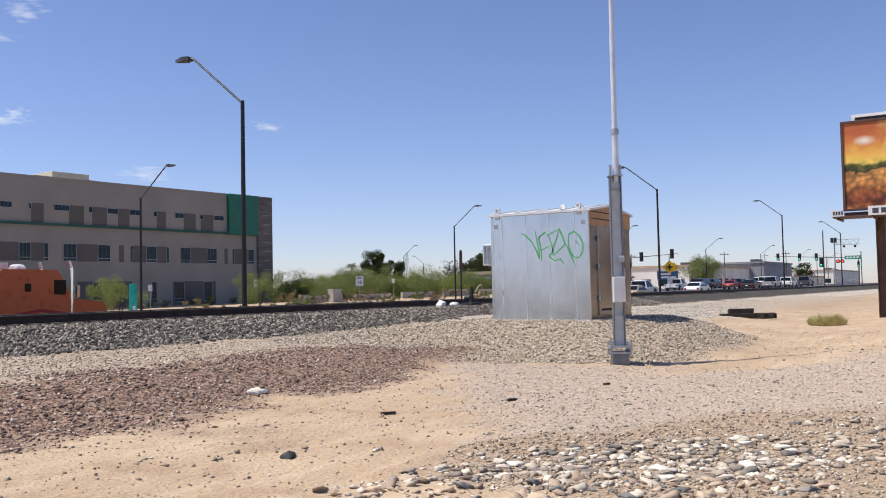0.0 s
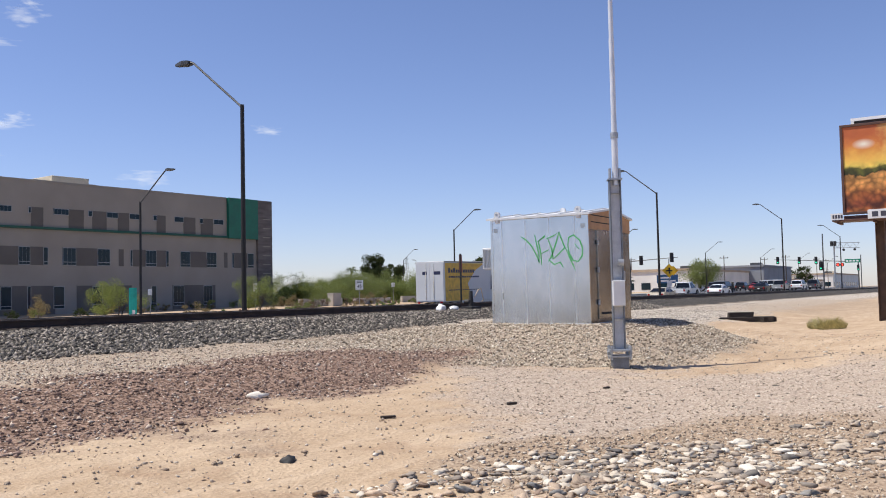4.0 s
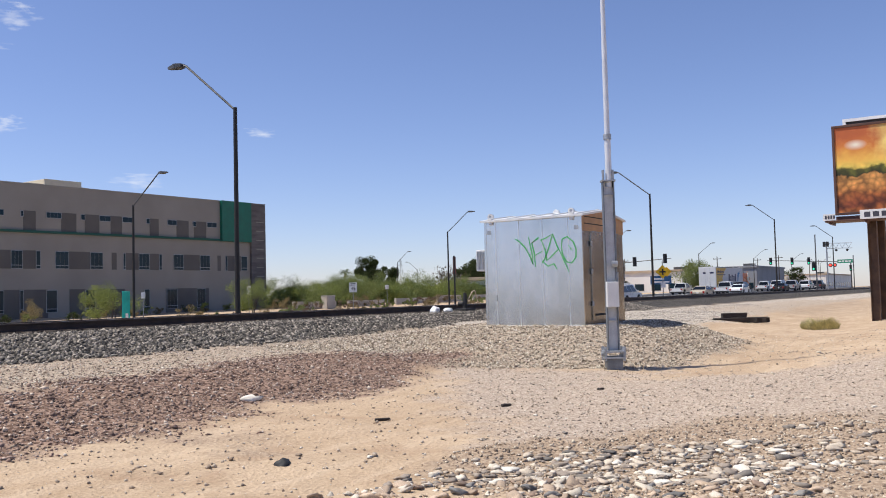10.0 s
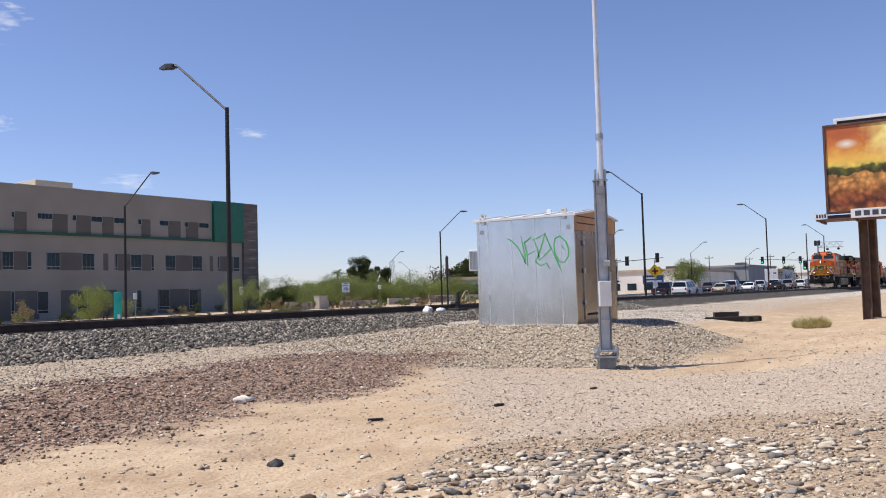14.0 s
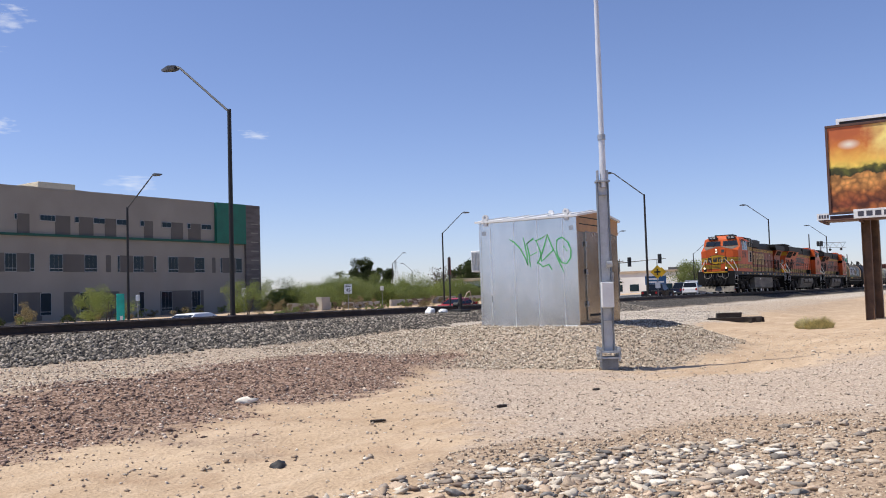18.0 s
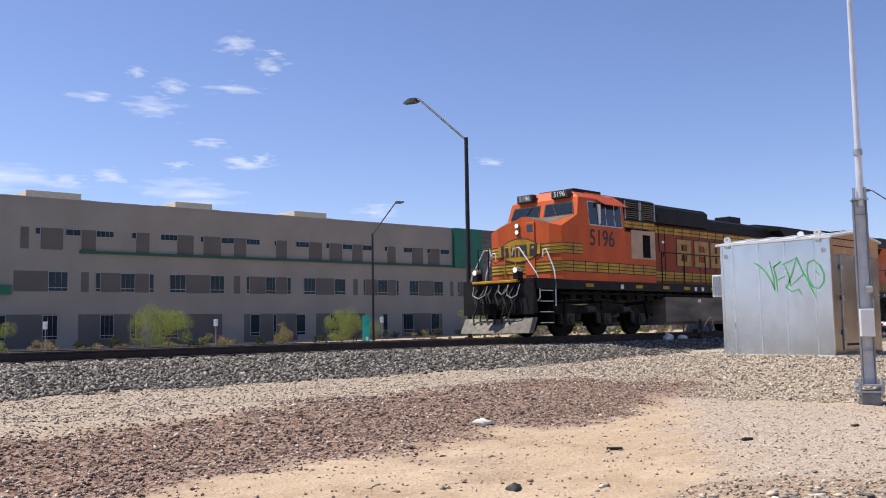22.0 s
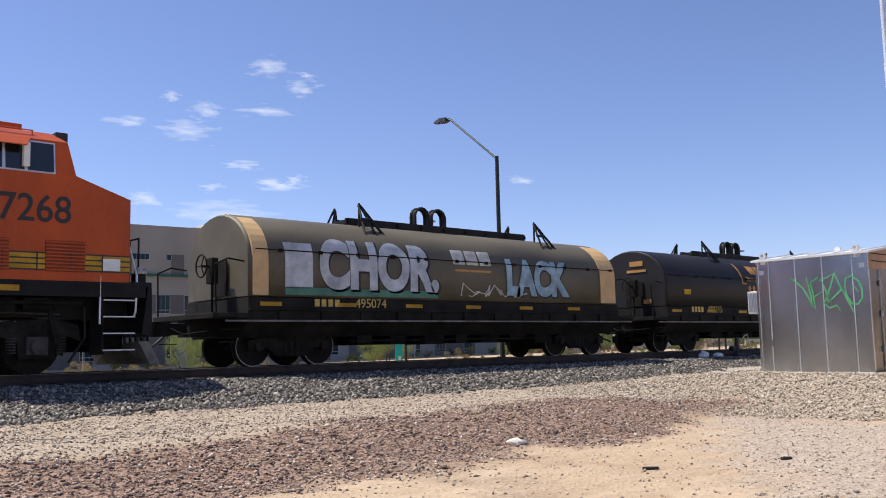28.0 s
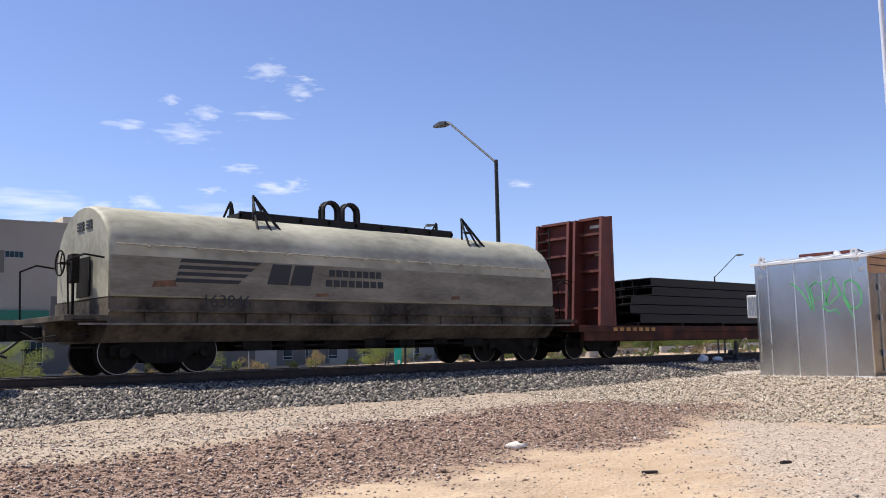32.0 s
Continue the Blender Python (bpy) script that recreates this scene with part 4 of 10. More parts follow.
def street_lamp(x, y, top, side, far=False):
    """A lamp with a raked arm; side: -1 or +1, along y and back along x as the arm hangs over the road."""
    z0 = gz(x, y) - 0.1
    r = root("street_lamp", "dark steel street lamp with a raked arm", "street lamp", "street lamps along the road", m=pose(x, y, z0))
    h = top - z0
    part("pole", tube(B(), (0, 0, 0), (0, 0, h), 0.10, 0.075, 12), lamp_dark, r)
    part("base", tube(B(), (0, 0, 0), (0, 0, 0.35), 0.17, 0.15, 12), lamp_grey, r)
    ax, ay = (0.0, 2.75 * side)
    part("arm", pipe(B(), [(0, 0, h - 0.1), (ax, ay * 0.93, h + 1.95), (ax, ay, h + 2.02)], 0.045, 8), lamp_grey, r)
    bm = B()
    hull(bm, [[(-0.14, ay, h + 1.94), (0.14, ay, h + 1.94), (0.14, ay, h + 2.08), (-0.14, ay, h + 2.08)], [(-0.2, ay + side * 0.3, h + 1.93), (0.2, ay + side * 0.3, h + 1.93), (0.2, ay + side * 0.3, h + 2.1), (-0.2, ay + side * 0.3, h + 2.1)], [(-0.1, ay + side * 0.75, h + 1.96), (0.1, ay + side * 0.75, h + 1.96), (0.1, ay + side * 0.75, h + 2.04), (-0.1, ay + side * 0.75, h + 2.04)]])
    part("lamp_head", bm, lamp_grey, r, "flat cobra-head lantern")
    return r


street_lamp(24.5, 24.0, 8.75, 1)
street_lamp(71.5, 24.0, 9.44, 1)
street_lamp(119.4, 24.0, 10.2, 1)
street_lamp(166.0, 24.0, 10.0, 1)
for x, t_ in ((42.9, 8.55), (85.7, 8.7), (184.0, 8.9), (232.0, 9.0), (135.0, 9.0), (280.0, 9.3), (330.0, 9.5)):
    street_lamp(x, 52.0, t_, -1)

street_lamp(154.8, 106.3, 8.9, -1)
street_lamp(196.4, 128.7, 8.7, 1)

# ---- signs ----
teal = mat("teal_banner", (0.015, 0.46, 0.37), 0.6)
sign_white = mat("sign_white", (0.78, 0.78, 0.76), 0.5)
sign_yellow = mat("sign_yellow", (0.85, 0.50, 0.01), 0.5)
sign_green = mat("sign_green", (0.01, 0.25, 0.14), 0.5)
ink = mat("sign_ink", (0.015, 0.015, 0.015), 0.6)
steel_post = mat("post_steel", (0.3, 0.3, 0.3), 0.5, metal=0.5)
bn = root("banner_sign", "tall narrow teal marker sign with white letters beside the road", "sign", m=pose(21.6, 26.6, gz(21.6, 26.6), 0, 0, -38))
part("panel", box(B(), -0.135, 0.135, -0.04, 0.04, -0.1, 2.45, 0.01), teal, bn)
for k in range(5):
    part("lettering_bar", box(B(), -0.02, 0.07, -0.046, -0.04, 0.5 + 0.25 * k, 0.66 + 0.25 * k), sign_white, bn)
part("mark", box(B(), -0.1, 0.1, -0.046, -0.04, 0.12, 0.3), sign_white, bn)


def post_sign(x, y, w, h, top, material, label, text="", m_rz=-55, group=""):
    z0 = gz(x, y)
    r = root("road_sign", label, "road sign", group, m=pose(x, y, z0, 0, 0, m_rz))
    part("post", tube(B(), (0, 0.03, 0), (0, 0.03, top - z0), 0.03, seg=8), steel_post, r)
    pl = part("plate", box(B(), -w / 2, w / 2, -0.02, 0.0, top - z0 - h, top - z0, 0.004), material, r)
    if text:
        letters("figures", text, h * 0.5, ink, pl, Matrix.Translation((0, -0.024, top - z0 - h * 0.64)) @ FACE)
        for k in range(2):
            part("lettering_bar", box(B(), -w * 0.32, w * 0.32, -0.024, -0.02, top - z0 - h * (0.14 + 0.16 * k), top - z0 - h * (0.07 + 0.16 * k)), ink, pl)
    return r


post_sign(70.9, 54.0, 0.75, 0.95, 3.1, sign_white, "white speed limit sign on a steel post", "45", -52)
for x, y, w_, t_ in ((45.4, 54.0, 0.3, 0.45), (31.0, 54.0, 0.3, 0.45), (69.0, 66.0, 0.4, 0.9), (88.0, 62.0, 0.4, 0.5), (20.0, 54.2, 0.3, 0.45)):
    post_sign(x, y, w_, t_, gz(x, y) + 2.7, sign_white, "small white sign on a thin post", "", -55, "small white signs")
yz = gz(71.9, 23.3)
yl = root("warning_sign", "yellow diamond crossroads warning sign with a black cross", "road sign", m=pose(71.9, 23.3, yz, 0, 0, -68))
part("post", tube(B(), (0, 0.05, 0), (0, 0.05, 4.0 - yz), 0.035, seg=8), steel_post, yl)
for k, (dx, dy, s_) in enumerate(((0, 0, 0.56), (0.34, 0.25, 0.4))):
    bm = prism(B(), [(dx, 3.05 - yz - s_), (dx + s_, 3.05 - yz), (dx, 3.05 - yz + s_), (dx - s_, 3.05 - yz)], dy - 0.015, dy, "y")
    dm = part("diamond", bm, sign_yellow, yl, "yellow diamond plate")
    if k == 0:
        part("cross_bar", box(B(), -0.25, 0.25, dy - 0.022, dy - 0.015, 2.99 - yz, 3.11 - yz), ink, dm)
        part("cross_bar", box(B(), -0.06, 0.06, dy - 0.023, dy - 0.016, 2.8 - yz, 3.3 - yz), ink, dm)
part("small_plate", box(B(), -0.2, 0.2, 0.0, 0.02, 1.75 - yz, 2.2 - yz), sign_white, yl)

# ---- traffic signals ----
signal_black = mat("signal_black", (0.015, 0.015, 0.016), 0.6)
red_on, green_on, green_off = glow("signal_red", (1.0, 0.05, 0.03), 1.6), glow("signal_green", (0.05, 0.9, 0.45), 0.9), mat("signal_lens_dark", (0.03, 0.03, 0.03), 0.4)


def head(parent, x, y, z, lit=1, s=1.0):
    """A three-lamp signal head that faces -x."""
    h = part("signal_head", box(B(), x - 0.15, x + 0.12, y - 0.28 * s, y + 0.28 * s, z - 0.75 * s, z + 0.75 * s, 0.02), signal_black, parent, "black three-lamp signal head")
    for k in range(3):
        part("lens", tube(B(), (x - 0.165, y, z + (0.42 - 0.42 * k) * s), (x - 0.15, y, z + (0.42 - 0.42 * k) * s), 0.14 * s, seg=12), (green_on if k == 2 else green_off) if lit == 1 else green_off, h)
        part("visor", box(B(), x - 0.36, x - 0.15, y - 0.15 * s, y + 0.15 * s, z + (0.57 - 0.42 * k) * s, z + (0.59 - 0.42 * k) * s), signal_black, h)


def signal_arm(x, y0, y1, z0, z1, heads, lit):
    zz = gz(x, y0)
    r = root("traffic_signal", "traffic signal mast with black heads on a long arm", "traffic signal", "traffic signals", m=pose(0, 0, 0))
    r.matrix_basis = pose(x, y0, zz)
    part("pole", tube(B(), (0, 0, -0.1), (0, 0, z0 - zz + 0.4), 0.14, 0.11, 12), lamp_grey, r)
    part("arm", tube(B(), (0, 0, z0 - zz), (0, y1 - y0, z1 - zz), 0.09, 0.05, 10), lamp_grey, r)
    for yy, z in heads:
        head(r, 0, yy - y0, z - zz, lit)
    head(r, -0.3, 0.0, min(4.2, z0 - zz - 1.2), lit, 0.8)
    return r


signal_arm(140.0, 51.8, 43.9, 6.2, 6.6, ((49.9, 6.3), (44.9, 6.6)), 0)
signal_arm(200.0, 25.7, 42.0, 6.4, 7.4, ((41.3, 7.2), (37.0, 7.05), (33.7, 6.95)), 1)
cz = gz(161.0, 26.0)
cw = root("crossing_signal", "railway crossing signal mast with a truss arm and crossbuck", "crossing signal", m=pose(161.0, 26.0, cz))
part("mast", tube(B(), (0, 0, -0.1), (0, 0, 9.3), 0.12, 0.09, 10), lamp_grey, cw)
head(cw, 0, 0.4, 4.0, 1)
for a in (-1, 1):
    bm = B()
    hull(bm, [[(-0.15, a * -0.62 + s * 0.1, 5.3 - 0.62 + s * 0.1 * a) for s in (-1, 1)] + [(-0.15, a * 0.62 + s * 0.1, 5.3 + 0.62 + s * 0.1 * a) for s in (1, -1)], [(-0.12, a * -0.62 + s * 0.1, 5.3 - 0.62 + s * 0.1 * a) for s in (-1, 1)] + [(-0.12, a * 0.62 + s * 0.1, 5.3 + 0.62 + s * 0.1 * a) for s in (1, -1)]])
    part("crossbuck", bm, sign_white, cw)
gz2 = gz(172.5, 26.0)
gn = root("crossing_gantry", "pale lattice cantilever gantry over the crossing", "gantry", m=pose(172.5, 26.0, gz2))
for a in (-0.3, 0.3):
    part("gantry_post", tube(B(), (a, 0, -0.1), (a, 0, 8.3), 0.08, seg=8), galv, gn)
for k in range(12):
    part("lattice_bar", tube(B(), (-0.3, 0, 0.3 + 0.65 * k), (0.3, 0, 0.3 + 0.65 * k), 0.04, seg=6), galv, gn)
for z in (7.3, 8.2):
    part("truss_chord", tube(B(), (0, 0, z), (0, -4.2, z - 0.1), 0.05, seg=6), galv, gn)
for k in range(8):
    part("truss_web", tube(B(), (0, -0.52 * k, 7.3 if k % 2 else 8.2), (0, -0.52 * (k + 1), 8.15 if k % 2 else 7.25), 0.03, seg=6), galv, gn)
for y in (-1.6, -3.4):
    part("flasher", tube(B(), (-0.3, y, 6.9), (-0.1, y, 6.9), 0.22, seg=12), signal_black, gn)
for y in (-0.55, -1.25):
    fl = part("flasher", tube(B(), (-0.3, y, 4.3), (-0.12, y, 4.3), 0.34, seg=16), signal_black, gn)
    part("lens", tube(B(), (-0.32, y, 4.3), (-0.3, y, 4.3), 0.19, seg=14), red_on, fl)
part("flasher_arm", tube(B(), (0, 0.1, 4.3), (-0.1, -1.5, 4.3), 0.05, seg=8), galv, gn)
for y in (-0.2, 0.35):
    part("back_lamp", box(B(), -0.4, 0.1, y - 0.22, y + 0.22, 7.6, 8.5, 0.05), signal_black, gn)
sg = root("street_name_sign", "green overhead street name sign with white lettering bars", "road sign", m=pose(193.6, 26.0, gz(193.6, 26.0)))
part("post", tube(B(), (0, -1.6, 0), (0, -1.6, 6.6), 0.09, seg=8), lamp_grey, sg)
part("plate", box(B(), -0.05, 0.0, -1.5, 1.3, 5.1, 5.8), sign_green, sg)
for k in range(4):
    part("lettering_bar", box(B(), -0.06, -0.05, -1.2 + 0.62 * k, -0.75 + 0.62 * k, 5.3, 5.6), sign_white, sg)

# unseen plain tan wall beyond the billboard, added for the signal house to mirror
tagged(part("side_wall", box(B(), 62.0, 62.4, -60.0, -3.0, -0.5, 6.0), mat("reflected_tan", (0.24, 0.165, 0.105), 0.9, var=0.1, scale=0.6, bump=0.2)), "unseen plain tan wall added to tint the signal house's reflection", "wall", kind="structure")

# ---- far low buildings beyond the crossing ----
white_wall = mat("white_wall", (0.70, 0.68, 0.64), 0.9, var=0.06, scale=0.2)
grey_wall = mat("grey_wall", (0.27, 0.28, 0.30), 0.9, var=0.1, scale=0.2)
tan_roof = mat("tan_roof", (0.42, 0.33, 0.24), 0.9, var=0.1, scale=0.3)
for x0, x1, y0, y1, h, m_ in ((205, 262, 62, 80, 5.6, white_wall), (262, 300, 58, 76, 7.2, grey_wall), (310, 370, 60, 74, 3.4, white_wall), (130, 152, 66, 78, 3.8, white_wall), (380, 450, 58, 90, 6.0, white_wall)):
    z0 = 0.6
    r = root("low_building", "low commercial building with a flat roof far down the road", "building", "buildings beyond the crossing", m=pose(x0, y0, z0))
    part("wall", box(B(), 0, x1 - x0, 0, y1 - y0, -1.0, h), m_, r)
    part("roof_edge", box(B(), -0.3, x1 - x0 + 0.3, -0.3, y1 - y0 + 0.3, h - 0.35, h + 0.15), tan_roof if m_ is white_wall else grey_wall, r)
    for k in range(3):
        q = (x1 - x0) * (0.2 + 0.3 * k)
        part("roof_unit", box(B(), q, q + 2.6, 3.0 + 2 * k, 5.4 + 2 * k, h, h + 1.0 + 0.3 * (k % 2), 0.03), unit_cream if k % 2 else lamp_grey, r)
    for k in range(int((y1 - y0) // 4)):
        part("window", box(B(), -0.05, 0.0, 1.0 + 4 * k, 3.2 + 4 * k, 1.0, 2.6), office_glass, r)
    for k in range(int((x1 - x0) // 6)):
        part("window", box(B(), 1.5 + 6 * k, 4.0 + 6 * k, -0.05, 0.0, 1.0, 2.6), office_glass, r)
bs = root("sign_board", "blue and white shop sign board on posts", "sign", m=pose(170, 55.5, gz(170, 55.5), 0, 0, -60))
part("panel", box(B(), -2.0, 2.0, -0.1, 0.1, 1.9, 3.5), mat("shop_blue", (0.03, 0.10, 0.22), 0.5), bs)
for s in (-1, 1):
    part("post", tube(B(), (s * 1.6, 0, 0), (s * 1.6, 0, 2.0), 0.1, seg=8), lamp_grey, bs)
for k in range(2):
    part("lettering_bar", box(B(), -1.6, 1.6 - k, -0.12, -0.1, 2.2 + 0.6 * k, 2.5 + 0.6 * k), sign_white, bs)
tagged(part("planter_kerb", box(B(), -60, 86, 63.6, 64.0, -0.9, 0.04), concrete), "pale concrete planter kerb before the building", "kerb", kind="structure")
lot = tagged(part("forecourt", box(B(), -60, 86, 64.0, 78.5, -0.9, 0.0), mat("pale_paving", (0.27, 0.25, 0.22), 0.9, var=0.12, scale=0.5, bump=0.2)), "pale concrete forecourt before the building", "paving", kind="structure")
wall_tan = mat("wall_tan", (0.50, 0.45, 0.38), 0.9, var=0.08, scale=1)
for k in range(9):
    x = 76 + 9.4 * k
    r = tagged(part("boundary_wall", box(B(), x, x + 7.4, 66.0 - 0.3 * k, 66.3 - 0.3 * k, -0.6, gz(x, 66) + 0.75 + 0.15 * (k % 3 == 0), 0.02), wall_tan), "low tan block boundary wall among shrubs", "wall", "boundary walls")

cab_ = root("utility_cabinet", "pale tan metal utility cabinet before the scrub", "utility cabinet", m=pose(80.4, 65.0, gz(80.4, 65.0)))
part("body", box(B(), 0, 1.5, 0, 0.8, -0.2, 1.45, 0.03), wall_tan, cab_)
part("lid", box(B(), -0.04, 1.54, -0.04, 0.84, 1.45, 1.52, 0.02), wall_tan, cab_)
part("door_leaf", box(B(), 0.08, 1.42, -0.03, 0.0, 0.1, 1.38, 0.01), wall_tan, cab_)

# ---- trees and shrubs ----
bark = mat("bark", (0.09, 0.07, 0.05), 0.9, var=0.3, scale=8, bump=0.4)


def leaf_mat(name, a, b):
    """Thin leaves that let some of the sun through."""
    m = bpy.data.materials.new(name)
    m.use_nodes = True
    n, l = m.node_tree.nodes, m.node_tree.links
    bs_ = n["Principled BSDF"]
    geo, rp = n.new("ShaderNodeNewGeometry"), n.new("ShaderNodeValToRGB")
    rp.color_ramp.elements[0].color, rp.color_ramp.elements[1].color = (*a, 1), (*b, 1)
    l.new(geo.outputs["Random Per Island"], rp.inputs["Fac"])
    l.new(rp.outputs["Color"], bs_.inputs["Base Color"])
    bs_.inputs["Roughness"].default_value, bs_.inputs["Specular IOR Level"].default_value = 0.8, 0.15
    thin, both = n.new("ShaderNodeBsdfTranslucent"), n.new("ShaderNodeMixShader")
    both.inputs["Fac"].default_value = 0.4
    l.new(rp.outputs["Color"], thin.inputs["Color"])
    l.new(bs_.outputs[0], both.inputs[1]), l.new(thin.outputs[0], both.inputs[2])
    l.new(both.outputs[0], n["Material Output"].inputs["Surface"])
    return m


leaf_palo = leaf_mat("palo_verde_leaf", (0.125, 0.16, 0.04), (0.32, 0.36, 0.115))
leaf_dark = leaf_mat("dark_leaf", (0.025, 0.04, 0.015), (0.07, 0.085, 0.03))
leaf_mid = leaf_mat("shrub_leaf", (0.11, 0.145, 0.045), (0.27, 0.30, 0.11))
leaf_rust = leaf_mat("rusty_scrub", (0.12, 0.085, 0.06), (0.26, 0.19, 0.14))
leaf_dry = leaf_mat("dry_leaf", (0.17, 0.13, 0.06), (0.32, 0.26, 0.14))
twig_mat = mat("twig_grey", (0.14, 0.11, 0.09), 0.9)


def leaves(centres, radii, n, size, rnd):
    """Many small leaf triangles in clumps."""
    k = rnd.randint(0, len(centres), n)
    p = rnd.normal(0, 1, (n, 3))
    p /= np.linalg.norm(p, axis=1, keepdims=True) + 1e-9
    p = centres[k] + p * radii[k][:, None] * (rnd.uniform(0, 1, (n, 1)) ** 0.45) * np.array([1, 1, 0.8])
    a, b = rnd.normal(0, 1, (n, 3)) * size, rnd.normal(0, 1, (n, 3)) * size
    v = np.stack([p, p + a, p + b], 1).reshape(-1, 3)
    return v, np.arange(3 * n).reshape(-1, 3)


def tree(name, x, y, h, spread, material, label, seed, n=2600, size=0.09, trunk=0.12, low=0.35, clumps=26, group="", flat=0.8):
    rnd = np.random.RandomState(seed)
    z0 = gz(x, y)
    r = root(name, label, "tree" if h > 2.2 else "shrub", group, m=pose(x, y, z0))
    cz_ = h * (low + (1 - low) / 2)
    half = h * (1 - low) / 2
    c_ = rnd.normal(0, 1, (clumps, 3))
    c_ /= np.linalg.norm(c_, axis=1, keepdims=True)
    c_ *= rnd.uniform(0.35, 0.85, (clumps, 1))
    c_ = c_ * np.array([spread, spread, half]) + np.array([0, 0, cz_])
    rad = rnd.uniform(0.22, 0.42, clumps) * min(spread, half * 1.3)
    bm = B()
    forks = 3 if h > 2.2 else 4
    for k in range(forks):
        a = k * math.tau / forks + rnd.uniform(0, 1)
        base = Vector((0.05 * math.cos(a), 0.05 * math.sin(a), -0.1))
        mid = Vector((spread * 0.25 * math.cos(a), spread * 0.25 * math.sin(a), h * low * 0.9))
        top_ = Vector((spread * 0.55 * math.cos(a), spread * 0.55 * math.sin(a), cz_ + half * 0.2))
        tube(bm, base, mid, trunk * 0.7, trunk * 0.5, 7)
        tube(bm, mid, top_, trunk * 0.5, trunk * 0.15, 6)
        for j in range(3):
            q = c_[rnd.randint(0, clumps)]
            tube(bm, mid.lerp(top_, 0.3 + 0.2 * j), Vector(q), trunk * 0.25, trunk * 0.06, 5)
    part("trunk", bm, bark, r, "forked trunk and limbs")
    v, f = leaves(c_, rad, n, size, rnd)
    ob = new("crown", mesh_from("crown", v, f, material))
    ob.parent = r
    ob["kind"] = "stuff"
    return r


rb_ = np.random.RandomState(9)
PV = "feathery green palo verde tree before the building"
tree("desert_tree", 47.0, 60.0, 3.7, 2.6, leaf_palo, PV, 1, 15000, 0.036, low=0.12)
tree("desert_tree", 61.5, 59.0, 4.0, 2.4, leaf_palo, PV, 2, 15000, 0.036, low=0.12)
tree("desert_tree", 30.0, 60.0, 4.4, 3.3, leaf_palo, PV, 3, 15000, 0.036, low=0.12)
tree("desert_tree", 18.0, 60.0, 3.4, 2.4, leaf_palo, PV, 33, 15000, 0.036, low=0.12)
tree("desert_tree", 9.0, 59.0, 4.0, 2.8, leaf_palo, PV, 34, 15000, 0.036, low=0.12)
for k, (x, y, h, s_, m_) in enumerate(((38.5, 57.5, 2.6, 1.2, leaf_dry), (52.0, 57.0, 1.7, 1.1, leaf_dry), (57.0, 58.5, 0.9, 0.7, leaf_mid), (55.0, 57.5, 0.8, 0.6, leaf_dry), (33.0, 57.0, 2.0, 1.2, leaf_dry), (24.0, 57.5, 1.6, 1.3, leaf_dry), (42.0, 57.0, 0.9, 0.8, leaf_mid), (64.5, 57.0, 1.0, 0.9, leaf_mid), (67.0, 58.0, 1.2, 1.0, leaf_mid), (13.0, 57.0, 1.6, 1.2, leaf_dry), (5.0, 57.0, 1.4, 1.2, leaf_mid), (21.0, 56.5, 1.8, 1.4, leaf_dry), (35.5, 56.5, 1.0, 0.9, leaf_mid), (45.0, 56.8, 0.8, 0.7, leaf_dry))):
    tree("shrub", x, y, h, s_, m_, "low desert shrub in the planted strip", 40 + k, 2600, 0.036, 0.05, 0.05, 12, "shrubs before the building")
for k in range(44):
    x = 4 + 2.0 * k + rb_.uniform(-0.8, 0.8)
    tree("shrub", x, rb_.uniform(70, 79), rb_.uniform(0.5, 1.3), rb_.uniform(0.5, 1.1), (leaf_dark, leaf_mid, leaf_dry)[k % 3], "low clipped shrub in the bed before the building", 400 + k, 420, 0.07, 0.04, 0.0, 8, "shrubs before the building")
# near-side scrub between track and road
for k, (x, y, h, s_, m_) in enumerate(((20.0, 26.4, 1.15, 0.8, leaf_dry), (24.5, 26.5, 0.9, 0.7, leaf_dry), (43.0, 26.2, 1.2, 0.9, leaf_dry), (46.0, 26.0, 1.3, 1.0, leaf_dry), (49.5, 25.6, 1.2, 1.0, leaf_dry))):
    tree("shrub", x, y, h, s_, m_, "dry brown scrub between track and road", 140 + k, 900, 0.05, 0.04, 0.05, 10, "scrub beside the track")
# the belt of scrub and trees beyond the road
rs = np.random.RandomState(21)
for k in range(64):
    f_ = k / 63.0
    x = 88 + 62 * f_ + rs.uniform(-1.5, 1.5)
    y = 76 + rs.uniform(-4, 10) - 8 * f_
    h = 2.2 + 3.0 * rs.uniform(0, 1) ** 1.5
    tree("desert_tree", x, y, h, rs.uniform(2.4, 4.6), leaf_mid if k % 3 else leaf_palo, "green desert tree in a belt of scrub", 200 + k, 11000, 0.058, 0.06, -0.15, 40, "belt of scrub")
for k in range(16):
    tree("shrub", 72 + 5.2 * k + rs.uniform(-1, 1), 62 + rs.uniform(-4, 4), rs.uniform(0.8, 1.7), rs.uniform(1.3, 2.4), (leaf_dry, leaf_mid, leaf_rust)[k % 3], "low desert shrub beside the far pavement", 300 + k, 2200, 0.045, 0.05, 0.05, 10, "belt of scrub")
for k in range(46):
    tree("shrub", 58 + 1.9 * k + rs.uniform(-0.8, 0.8), rs.uniform(55.5, 64.5), rs.uniform(0.45, 1.15), rs.uniform(0.7, 1.6), (leaf_dry, leaf_rust, leaf_mid)[k % 3], "low dry scrub on the verge beyond the road", 500 + k, 1300, 0.04, 0.04, 0.0, 9, "belt of scrub")
tree("broad_tree", 205, 150, 14.6, 4.7, leaf_dark, "large dark round-headed tree", 61, 16000, 0.2, 0.4, 0.1, 30)
